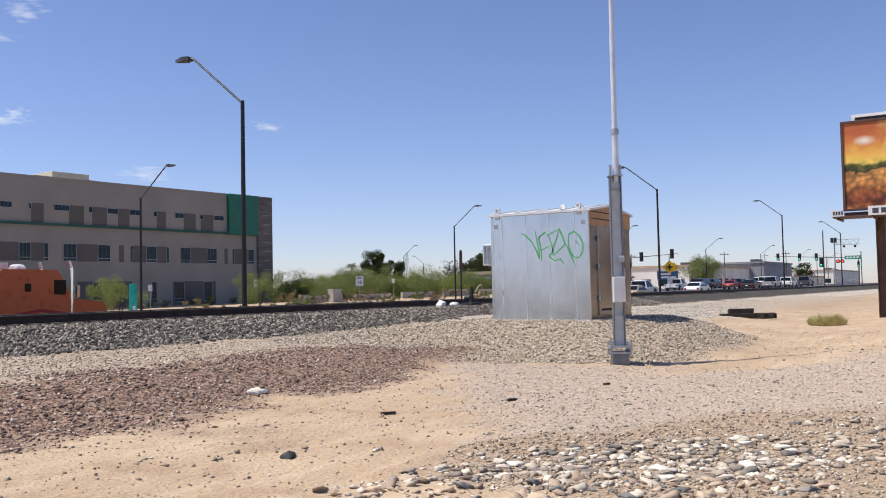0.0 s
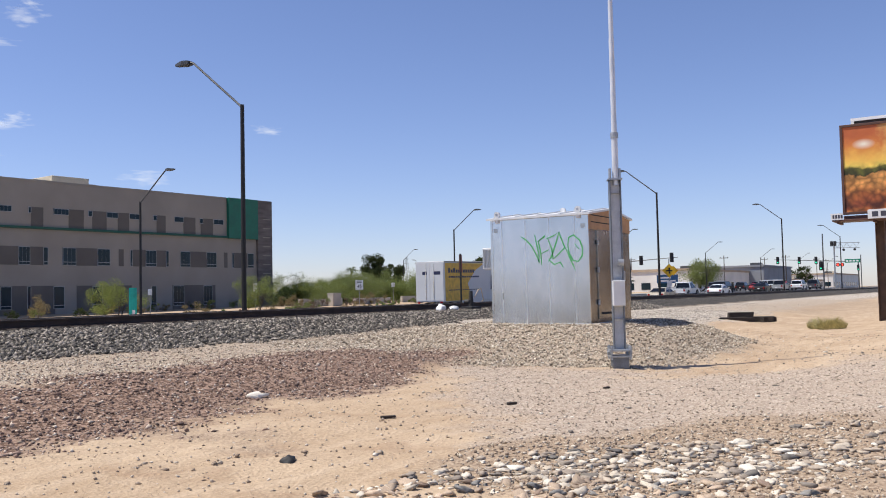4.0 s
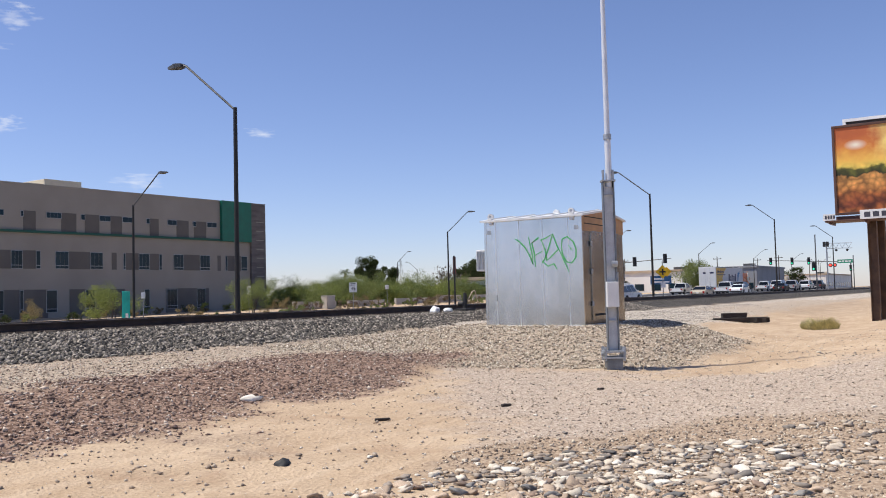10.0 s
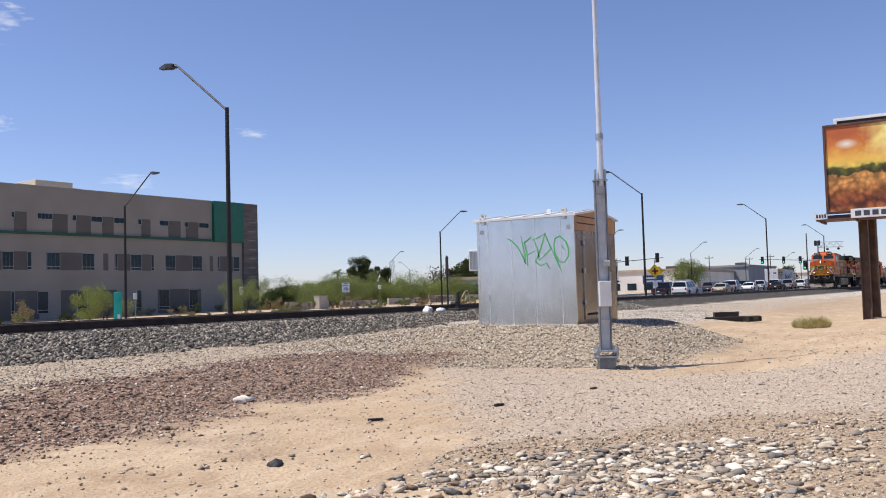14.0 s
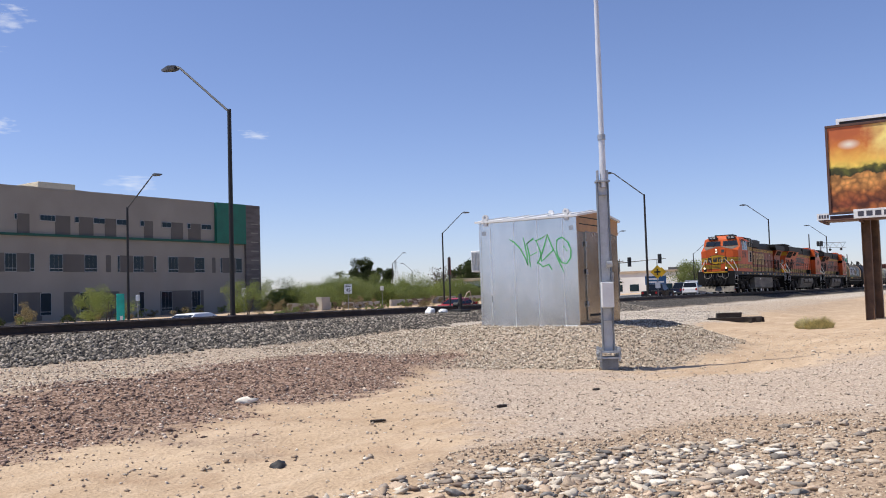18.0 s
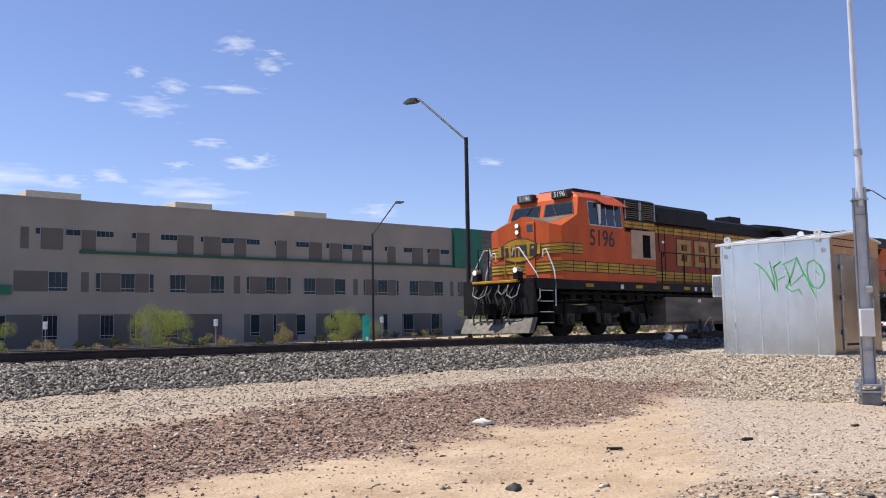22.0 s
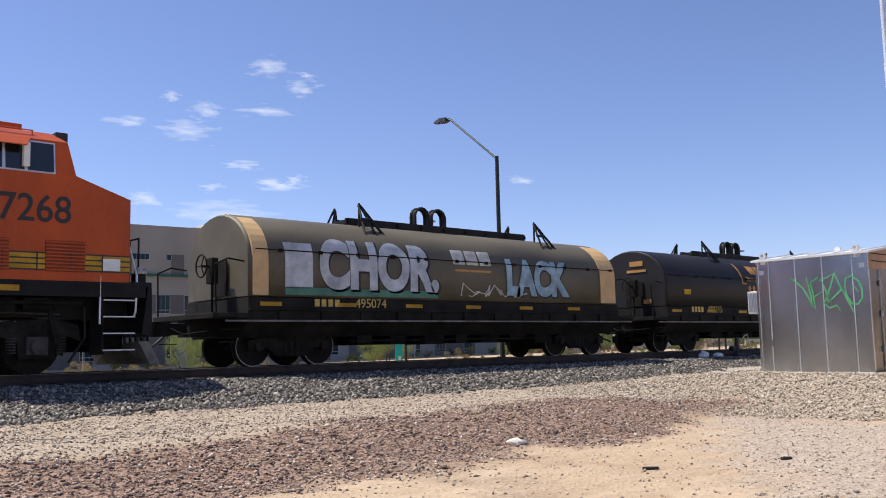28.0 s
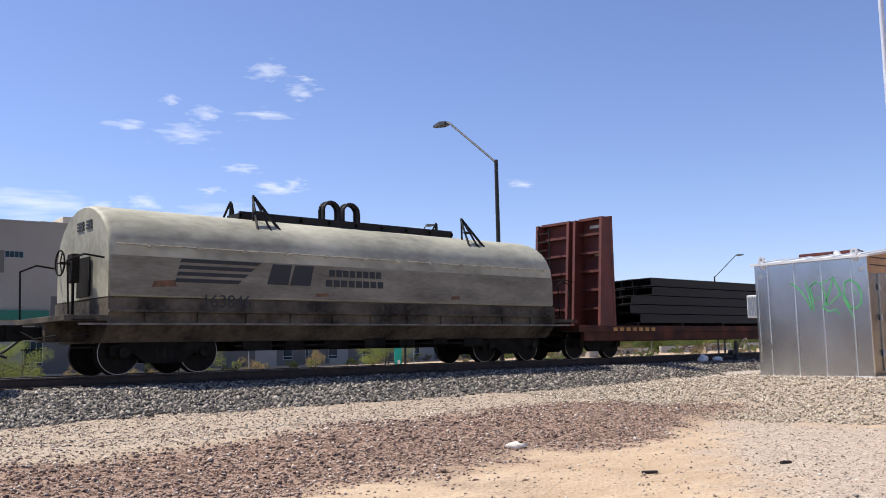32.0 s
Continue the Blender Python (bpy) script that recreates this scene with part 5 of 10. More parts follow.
tree("broad_tree", 217, 152, 10.6, 3.1, leaf_dark, "large dark round-headed tree", 62, 9000, 0.2, 0.4, 0.1, 24)
tree("broad_tree", 262, 150, 14.0, 7.0, leaf_dark, "large dark spreading tree", 63, 4500, 0.4, 0.4, 0.15, 20)
tree("broad_tree", 190, 55, 7.6, 5.2, leaf_mid, "broad grey-green tree beside the crossing road", 64, 16000, 0.10, 0.3, 0.1, 40)
tree("broad_tree", 150, 58, 6.0, 3.0, leaf_dark, "broad green tree beside the crossing road", 65, 3000, 0.2, 0.3, 0.2, 24)
tree("broad_tree", 330, 60, 8.0, 4.0, leaf_dark, "broad green tree beside the crossing road", 66, 2000, 0.25, 0.3, 0.2, 16)
tree("evergreen_tree", 141.0, 80.0, 7.6, 3.0, leaf_dark, "dark dense evergreen tree among the scrub", 68, 9000, 0.09, 0.14, 0.0, 30)
for k, (x, y, h) in enumerate(((236, 62, 9.0), (262, 52, 9.6), (300, 66, 10.0), (228, 84, 9.0), (345, 58, 11.0), (390, 62, 11.5))):
    up = root("utility_pole", "thin wooden utility pole with a cross-arm far down the road", "utility pole", "utility poles", m=pose(x, y, gz(x, y)))
    part("pole", tube(B(), (0, 0, -0.1), (0, 0, h), 0.14, 0.1, 8), bark, up)
    part("cross_arm", box(B(), -0.08, 0.08, -1.1, 1.1, h - 0.7, h - 0.55), bark, up)
    for yy in (-0.9, 0.9):
        part("insulator", tube(B(), (0, yy, h - 0.55), (0, yy, h - 0.35), 0.05, seg=6), lamp_grey, up)
tree("bare_tree", 128, 78, 7.0, 3.2, twig_mat, "leafless grey tree with fine twigs", 67, 500, 0.2, 0.18, 0.25, 16)
pm = root("palm_tree", "tall fan palm with a ragged head", "palm tree", m=pose(370, 287, 0.5))
pm.location.z += 2.0
part("trunk", tube(B(), (0, 0, -3), (0, 0, 13), 0.35, 0.25, 10), bark, pm)
bm = B()
for k in range(22):
    a = k * 2.4
    e_ = 0.9 - 0.09 * k
    d_ = Vector((math.cos(a), math.sin(a), 0))
    p0, p1 = Vector((0, 0, 13)), Vector((0, 0, 13)) + d_ * 2.2 + Vector((0, 0, 1.6 * e_))
    p2 = p1 + d_ * 1.3 + Vector((0, 0, -0.6))
    w_ = Vector((-d_.y, d_.x, 0)) * 0.55
    bm.faces.new([bm.verts.new(v) for v in (p0, p1 + w_, p2, p1 - w_)])
part("crown", bm, leaf_dark, pm)
# a power pylon, thin and far
py = root("pylon", "thin grey lattice power pylon far away", "pylon", m=pose(330, 225, 0.5))
for a in (-1, 1):
    for b in (-1, 1):
        part("leg", tube(B(), (a * 1.6, b * 1.6, 0), (a * 0.2, b * 0.2, 18), 0.06, seg=5), lamp_grey, py)
for z, w_ in ((13, 2.0), (15, 1.8), (17, 1.5)):
    part("cross_arm", box(B(), -w_, w_, -0.08, 0.08, z, z + 0.1), lamp_grey, py)

# ---- high wisps of cloud: thin sheets three kilometres off ----
def cloud_material():
    m = bpy.data.materials.new("cloud_wisp")
    m.use_nodes = True
    n, l = m.node_tree.nodes, m.node_tree.links
    n.remove(n["Principled BSDF"])
    out = n["Material Output"]
    tc, no, mp, ln, sub, mr, em, tr, mx = (n.new("ShaderNode" + k) for k in ("TexCoord", "TexNoise", "Mapping", "VectorMath", "Math", "MapRange", "Emission", "BsdfTransparent", "MixShader"))
    oi = n.new("ShaderNodeObjectInfo")
    ad = n.new("ShaderNodeVectorMath")
    mp.inputs["Scale"].default_value = (1.9, 3.0, 1)
    l.new(tc.outputs["Object"], mp.inputs["Vector"]), l.new(mp.outputs[0], ad.inputs[0])
    sc = n.new("ShaderNodeMath")
    sc.operation, sc.inputs[1].default_value = "MULTIPLY", 60.0
    l.new(oi.outputs["Random"], sc.inputs[0]), l.new(sc.outputs[0], ad.inputs[1])
    l.new(ad.outputs[0], no.inputs["Vector"])
    no.inputs["Scale"].default_value, no.inputs["Detail"].default_value, no.inputs["Roughness"].default_value = 0.9, 6, 0.52
    ln.operation = "LENGTH"
    l.new(tc.outputs["Object"], ln.inputs[0])
    sub.operation = "SUBTRACT"
    fall = n.new("ShaderNodeMath")
    fall.operation, fall.inputs[1].default_value = "MULTIPLY", 0.42
    l.new(ln.outputs["Value"], fall.inputs[0])
    l.new(no.outputs["Fac"], sub.inputs[0]), l.new(fall.outputs[0], sub.inputs[1])
    mr.inputs["From Min"].default_value, mr.inputs["From Max"].default_value, mr.inputs["To Max"].default_value = 0.22, 0.9, 0.72
    l.new(sub.outputs[0], mr.inputs["Value"])
    em.inputs["Color"].default_value, em.inputs["Strength"].default_value = (1.0, 1.0, 1.0, 1), 0.95
    l.new(mr.outputs[0], mx.inputs["Fac"]), l.new(tr.outputs[0], mx.inputs[1]), l.new(em.outputs[0], mx.inputs[2])
    l.new(mx.outputs[0], out.inputs["Surface"])
    return m


cloud_mat = cloud_material()
cloud_me = mesh_from("cloud", [(-1, -1, 0), (1, -1, 0), (1, 1, 0), (-1, 1, 0)], [(0, 1, 2, 3)], cloud_mat)
# bearing from the track's normal and height, degrees; half width and half height, metres
CLOUDS = [(31.0, 17.5, 111, 55), (27.1, 14.8, 101, 46), (26.1, 13.5, 152, 55), (30.9, 14.8, 152, 34), (33.2, 16.3, 91, 46), (25.0, 15.5, 57, 34), (22.6, 13.9, 111, 29), (23.6, 9.3, 91, 38), (30.9, 10.5, 81, 29), (32.7, 10.6, 61, 29), (27.5, 10.1, 61, 26), (28.3, 8.4, 303, 72), (47.1, 10.4, 77, 28), (39.9, 7.4, 122, 38), (17.5, 9.0, 344, 72), (33.4, 17.1, 45, 26), (29.5, 11.5, 101, 29), (31.9, 10.3, 122, 29), (21.3, 9.0, 81, 34)]
for az, el, hw_, hh_ in CLOUDS:
    az_, el_ = radians(az), radians(el)
    p = Vector((math.sin(az_) * math.cos(el_), math.cos(az_) * math.cos(el_), math.sin(el_))) * 3000
    ob = new("cloud", cloud_me)
    ob.matrix_basis = look(p, (0, 0, EYE_Z)) @ Matrix.Diagonal((0.86 * hw_, 0.9 * hh_, 1, 1))
    ob.visible_shadow = False
    tagged(ob, "small white wisp of high cloud", "cloud", "clouds", "structure")

# ---- train: materials ----
orange = mat("loco_orange", (0.50, 0.085, 0.017), 0.45, var=0.08, scale=1.1, bump=0.02, fine=14, stretch=(1.2, 1, 0.5), color2=(0.38, 0.066, 0.016), spec=0.2)
orange_worn = mat("loco_orange_worn", (0.55, 0.10, 0.022), 0.5, var=0.12, scale=1.0, bump=0.03, fine=18, stretch=(1.2, 1, 0.5), color2=(0.40, 0.07, 0.018), spec=0.2)
orange_dirty = mat("loco_orange_grimy", (0.25, 0.041, 0.012), 0.5, var=0.2, scale=0.9, bump=0.05, fine=25, color2=(0.15, 0.034, 0.012), stretch=(1, 1, 0.5), spec=0.2)
loco_yellow = mat("loco_yellow", (0.48, 0.27, 0.02), 0.5, var=0.2, scale=2, spec=0.2)
loco_gold = mat("loco_gold", (0.38, 0.21, 0.03), 0.5, var=0.2, scale=3)
loco_black = mat("loco_black", (0.013, 0.0125, 0.012), 0.6, var=0.3, scale=2, bump=0.1, spec=0.18)
grille_black = mat("grille_black", (0.006, 0.006, 0.006), 0.8, spec=0.1, stretch=(1, 1, 12), bump=0.4)
frame_black = mat("underframe_dirt", (0.018, 0.0155, 0.013), 0.85, var=0.3, scale=3, bump=0.4, color2=(0.006, 0.0055, 0.005), spec=0.12)
truck_dirt = mat("bogie_dirt", (0.026, 0.022, 0.018), 0.85, var=0.3, scale=4, bump=0.4, color2=(0.008, 0.007, 0.006), spec=0.12)
bogie_cast = mat("bogie_casting", (0.08, 0.07, 0.059), 0.8, var=0.2, scale=2.5, bump=0.3, color2=(0.014, 0.012, 0.010), spec=0.3)
cap_grey = mat("bearing_cap_grey", (0.06, 0.053, 0.046), 0.6, metal=0.3, var=0.25, scale=6, bump=0.2)
tank_dirt = mat("tank_dirt", (0.21, 0.175, 0.13), 0.7, color2=(0.075, 0.063, 0.048), scale=1.2, bump=0.2, stretch=(0.5, 1, 2))
wheel_steel = mat("wheel_steel", (0.018, 0.015, 0.013), 0.8, spec=0.15, var=0.2, scale=5)
tread_steel = mat("tread_steel", (0.30, 0.29, 0.28), 0.35, metal=1.0, var=0.1)
dark_glass = mat("dark_glass", (0.012, 0.016, 0.018), 0.05, var=0.1, spec=0.8)
alu_frame = mat("window_alu", (0.6, 0.6, 0.6), 0.4, metal=0.6, var=0.05)
white_rail = mat("white_handrail", (0.75, 0.74, 0.7), 0.5, var=0.08)
num_black = mat("number_black", (0.02, 0.02, 0.022), 0.6)
nose_grey = mat("nose_top_dust", (0.13, 0.105, 0.085), 0.8, var=0.2, scale=3, bump=0.1)
lamp_glow = glow("headlight_glow", (1.0, 0.88, 0.66), 1.3)
lens = mat("lens_glass", (0.40, 0.36, 0.30), 0.25, metal=0.3)
plow_grey = mat("plow_paint", (0.2, 0.175, 0.14), 0.8, var=0.2, scale=6, bump=0.3)
tan_panel = mat("tan_primer", (0.42, 0.30, 0.20), 0.6, var=0.1, scale=3)
post_rust = mat("rusty_post", (0.16, 0.075, 0.035), 0.7, var=0.3, scale=6)
rubber = mat("hose_rubber", (0.015, 0.015, 0.015), 0.7)
wheelsets = []


def wheelset(parent, x, r, half=0.75, bright=True):
    """An axle with two wheels that turns on its vehicle."""
    bm = B()
    tube(bm, (0, -half - 0.1, 0), (0, half + 0.1, 0), 0.085, seg=10)
    for s in (-1, 1):
        y = s * half
        tube(bm, (0, y - 0.065, 0), (0, y + 0.065, 0), r, seg=28)
        tube(bm, (0, y - s * 0.065, 0), (0, y - s * 0.1, 0), r + 0.025, seg=28)
        tube(bm, (0, y + s * 0.065, 0), (0, y + s * 0.11, 0), 0.14, seg=12)
        for k in range(3):
            a = 2.1 * k
            tube(bm, (0.26 * r * 2 * math.cos(a), y + s * 0.06, 0.52 * r * math.sin(a)), (0.52 * r * math.cos(a), y + s * 0.075, 0.52 * r * math.sin(a)), 0.03, seg=8)
    ob = part("wheelset", bm, wheel_steel, parent)
    ob.location = (x, 0, r)
    for s in (-1, 1) if bright else ():
        ring = B()
        outer, inner = r - 0.004, r - 0.016
        for k in range(28):
            a, b2 = k * math.tau / 28, (k + 1) * math.tau / 28
            y = s * (half + 0.068)
            ring.faces.new([ring.verts.new((q * math.cos(w), y, q * math.sin(w))) for q, w in ((inner, a), (outer, a), (outer, b2), (inner, b2))])
        part("rim", ring, tread_steel, ob, "worn bright wheel rim")
    wheelsets.append((ob, x, r))
    return ob


def loco_bogie(parent, cx):
    """A three-axle bogie: a slim cast frame with pedestals, so that the wheels show between them."""
    fr = B()
    for s in (-1, 1):
        y0, y1 = (0.98, 1.12) if s > 0 else (-1.12, -0.98)
        edge = [(cx - 2.85, 0.62), (cx - 2.78, 0.95), (cx - 2.3, 1.06), (cx - 1.2, 0.98), (cx - 0.5, 1.06), (cx + 0.5, 1.06), (cx + 1.2, 0.98), (cx + 2.3, 1.06), (cx + 2.78, 0.95), (cx + 2.85, 0.62)]
        low = []
        for dx in (2.0, 0.0, -2.0):
            low += [(cx + dx + 0.62, 0.72), (cx + dx + 0.36, 0.64), (cx + dx + 0.32, 0.3), (cx + dx - 0.32, 0.3), (cx + dx - 0.36, 0.64), (cx + dx - 0.62, 0.72)]
        prism(fr, edge + low, y0, y1, "y")
        box(fr, cx - 0.3, cx + 0.3, min(s * 1.05, s * 1.2), max(s * 1.05, s * 1.2), 0.82, 1.1, 0.02)
    box(fr, cx - 0.4, cx + 0.4, -1.1, 1.1, 0.6, 1.0)
    bogie = part("bogie_frame", fr, truck_dirt, parent, "dirty cast steel bogie frame")
    for dx in (-2.0, 0.0, 2.0):
        wheelset(parent, cx + dx, 0.533, bright=False)
        for s in (-1, 1):
            bm = B()
            box(bm, cx + dx - 0.2, cx + dx + 0.2, s * 1.14 - 0.08, s * 1.14 + 0.08, 0.36, 0.72, 0.03)
            ax = part("axle_box", bm, bogie_cast, bogie)
            bm = tube(B(), (cx + dx, s * 1.2, 0.53), (cx + dx, s * 1.26, 0.53), 0.15, 0.14, 16)
            for a in range(6):
                tube(bm, (cx + dx + 0.1 * math.cos(a * 1.047), s * 1.255, 0.53 + 0.1 * math.sin(a * 1.047)), (cx + dx + 0.1 * math.cos(a * 1.047), s * 1.285, 0.53 + 0.1 * math.sin(a * 1.047)), 0.018, seg=6)
            part("bearing_cap", bm, cap_grey, bogie, "round bearing cap")
            for d in (-0.46, 0.46):
                bm = B()
                for k in range(6):
                    tube(bm, (cx + dx + d, s * 1.13, 0.4 + k * 0.055), (cx + dx + d, s * 1.13, 0.43 + k * 0.055), 0.09, seg=10)
                part("spring", bm, bogie_cast, bogie)
    for s in (-1, 1):
        for dx in (-1.0, 1.0):
            bm = tube(B(), (cx + dx - 0.22, s * 1.22, 0.86), (cx + dx + 0.2, s * 1.22, 0.86), 0.1)
            tube(bm, (cx + dx + 0.2, s * 1.22, 0.86), (cx + dx + 0.5, s * 1.22, 0.7), 0.028)
            box(bm, cx + dx + 0.42, cx + dx + 0.52, s * 1.16 - 0.05, s * 1.16 + 0.05, 0.4, 0.78, 0.01)
            part("brake_cylinder", bm, bogie_cast, bogie)
            part("damper", tube(B(), (cx + dx * 2.35, s * 1.2, 0.55), (cx + dx * 2.2, s * 1.2, 1.25), 0.05, seg=8), frame_black, bogie)
        part("sand_pipe", pipe(B(), [(cx - 2.9, s * 1.1, 1.3), (cx - 2.95, s * 1.05, 0.7), (cx - 2.7, s * 0.85, 0.2)], 0.025, 6), rubber, bogie)
        part("brake_pipe", pipe(B(), [(cx - 2.4, s * 1.18, 1.14), (cx - 0.8, s * 1.2, 1.2), (cx + 0.9, s * 1.2, 1.13), (cx + 2.5, s * 1.18, 1.18)], 0.02, 6), bogie_cast, bogie)


def slats(name, parent, x0, x1, y, z0, z1, n, material, s, back=None):
    fr = part(name, box(B(), x0, x1, y - 0.004, y + 0.004, z0, z1), back or grille_black, parent)
    for k in range(n):
        z = z0 + (z1 - z0) * (k + 0.5) / n
        part("slat", box(B(), x0, x1, y, y + s * 0.03, z - 0.012, z + 0.012), material, fr)
    return fr


def stripe_band(parent, x0, x1, y, z0, z1, s, lines=2, gaps=()):
    """A yellow band with fine black lines, a few millimetres proud of the side y."""
    bm = box(B(), x0, x1, min(y, y + s * 0.006), max(y, y + s * 0.006), z0, z1)
    band = part("stripe", bm, loco_yellow, parent, "yellow paint band with black lines")
    bm = B()
    for k in range(lines + 2):
        z = z0 + (z1 - z0) * k / (lines + 1)
        box(bm, x0, x1, min(y, y + s * 0.01), max(y, y + s * 0.01), z - 0.014, z + 0.014)
    for x in np.arange(x0 + 0.55, x1 - 0.2, 0.62):
        box(bm, x - 0.011, x + 0.011, min(y, y + s * 0.018), max(y, y + s * 0.018), z0 - 0.02, z1 + 0.02)
    part("pinstripe", bm, num_black, band)
    return band


def steps_and_rails(parent, x0, x1, out):
    """The step well at one end; out is -1 towards the front, +1 towards the rear."""
    for s in (-1, 1):
        bm = B()
        box(bm, x0, x1, s * 0.8 - 0.02, s * 0.8 + 0.02, 0.42, 1.75)
        inner = x1 if out < 0 else x0
        box(bm, inner - 0.02, inner + 0.02, s * 1.12 - 0.33, s * 1.12 + 0.33, 0.35, 1.75)
        well = part("step_well", bm, frame_black, parent, "black steel boarding steps")
        for k in range(4):
            z = 0.42 + 0.33 * k
            part("step", box(B(), x0, x1, s * 1.12 - 0.33, s * 1.12 + 0.33, z, z + 0.03), frame_black, well)
            part("step_edge", box(B(), x0, x1, s * 1.452 - 0.006, s * 1.452 + 0.006, z + 0.005, z + 0.03), white_rail, well)
        fx = x0 - 0.1 if out < 0 else x1 + 0.1
        ix = x1 + 0.08 if out < 0 else x0 - 0.08
        bm = pipe(B(), [(fx, s * 0.45, 2.55), (fx, s * 0.5, 2.78), (fx, s * 0.75, 2.78), (fx - out * 0.05, s * 1.38, 1.95), (fx - out * 0.08, s * 1.46, 1.75), (fx - out * 0.1, s * 1.46, 1.2), (fx - out * 0.1, s * 1.36, 1.1)], 0.022)
        part("handrail", bm, white_rail, parent, "white painted end handrail")
        bm = pipe(B(), [(ix, s * 1.0, 2.5), (ix, s * 1.02, 2.74), (ix, s * 1.15, 2.74), (ix, s * 1.44, 2.1), (ix, s * 1.48, 1.9), (ix, s * 1.48, 0.95)], 0.022)
        part("handrail", bm, white_rail, parent, "white painted end handrail")


def side_railing(parent, x0, x1, n, z0=1.85, z1=2.9):
    for s in (-1, 1):
        bm = tube(B(), (x0, s * 1.45, z1), (x1, s * 1.45, z1), 0.02, seg=8)
        rail = part("handrail", bm, loco_black, parent, "long black side handrail")
        for k in range(n + 1):
            x = x0 + (x1 - x0) * k / n
            part("post", tube(B(), (x, s * 1.45, z0 - 0.25), (x, s * 1.45, z1), 0.02, seg=8), loco_black, rail)


def coupler(parent, x, out, z=0.88):
    bm = box(B(), min(x, x - out * 0.75), max(x, x - out * 0.75), -0.12, 0.12, z - 0.13, z + 0.13, 0.02)
    prism(bm, [(x - out * 0.35, -0.2), (x - out * 0.05, -0.22), (x + out * 0.06, -0.05), (x - out * 0.02, 0.05), (x + out * 0.04, 0.2), (x - out * 0.35, 0.18)], z - 0.16, z + 0.16, "z")
    part("coupler", bm, frame_black, parent, "rusty knuckle coupler")


def hoses(parent, x, out, n=5):
    rnd = random.Random(7)
    for s in (-1, 1):
        for k in range(n):
            y = s * (0.35 + 0.13 * k)
            a = 0.25 + 0.3 * rnd.random()
            pts = [(x, y, 1.45), (x + out * 0.12, y + s * 0.03, 1.3), (x + out * 0.16, y - s * 0.05, 1.45 - a), (x + out * 0.12, y - s * 0.14, 1.3 - a - 0.1)]
            part("air_hose", pipe(B(), pts, 0.024, 6), rubber, parent)


def arch(x, half, z0, zs, zt, n=8):
    """A ring across x: straight sides up to zs, a round top up to zt."""
    pts = [(x, -half, z0)] + [(x, -half * math.cos(math.pi * k / n), zs + (zt - zs) * math.sin(math.pi * k / n)) for k in range(n + 1)] + [(x, half, z0)]
    return pts


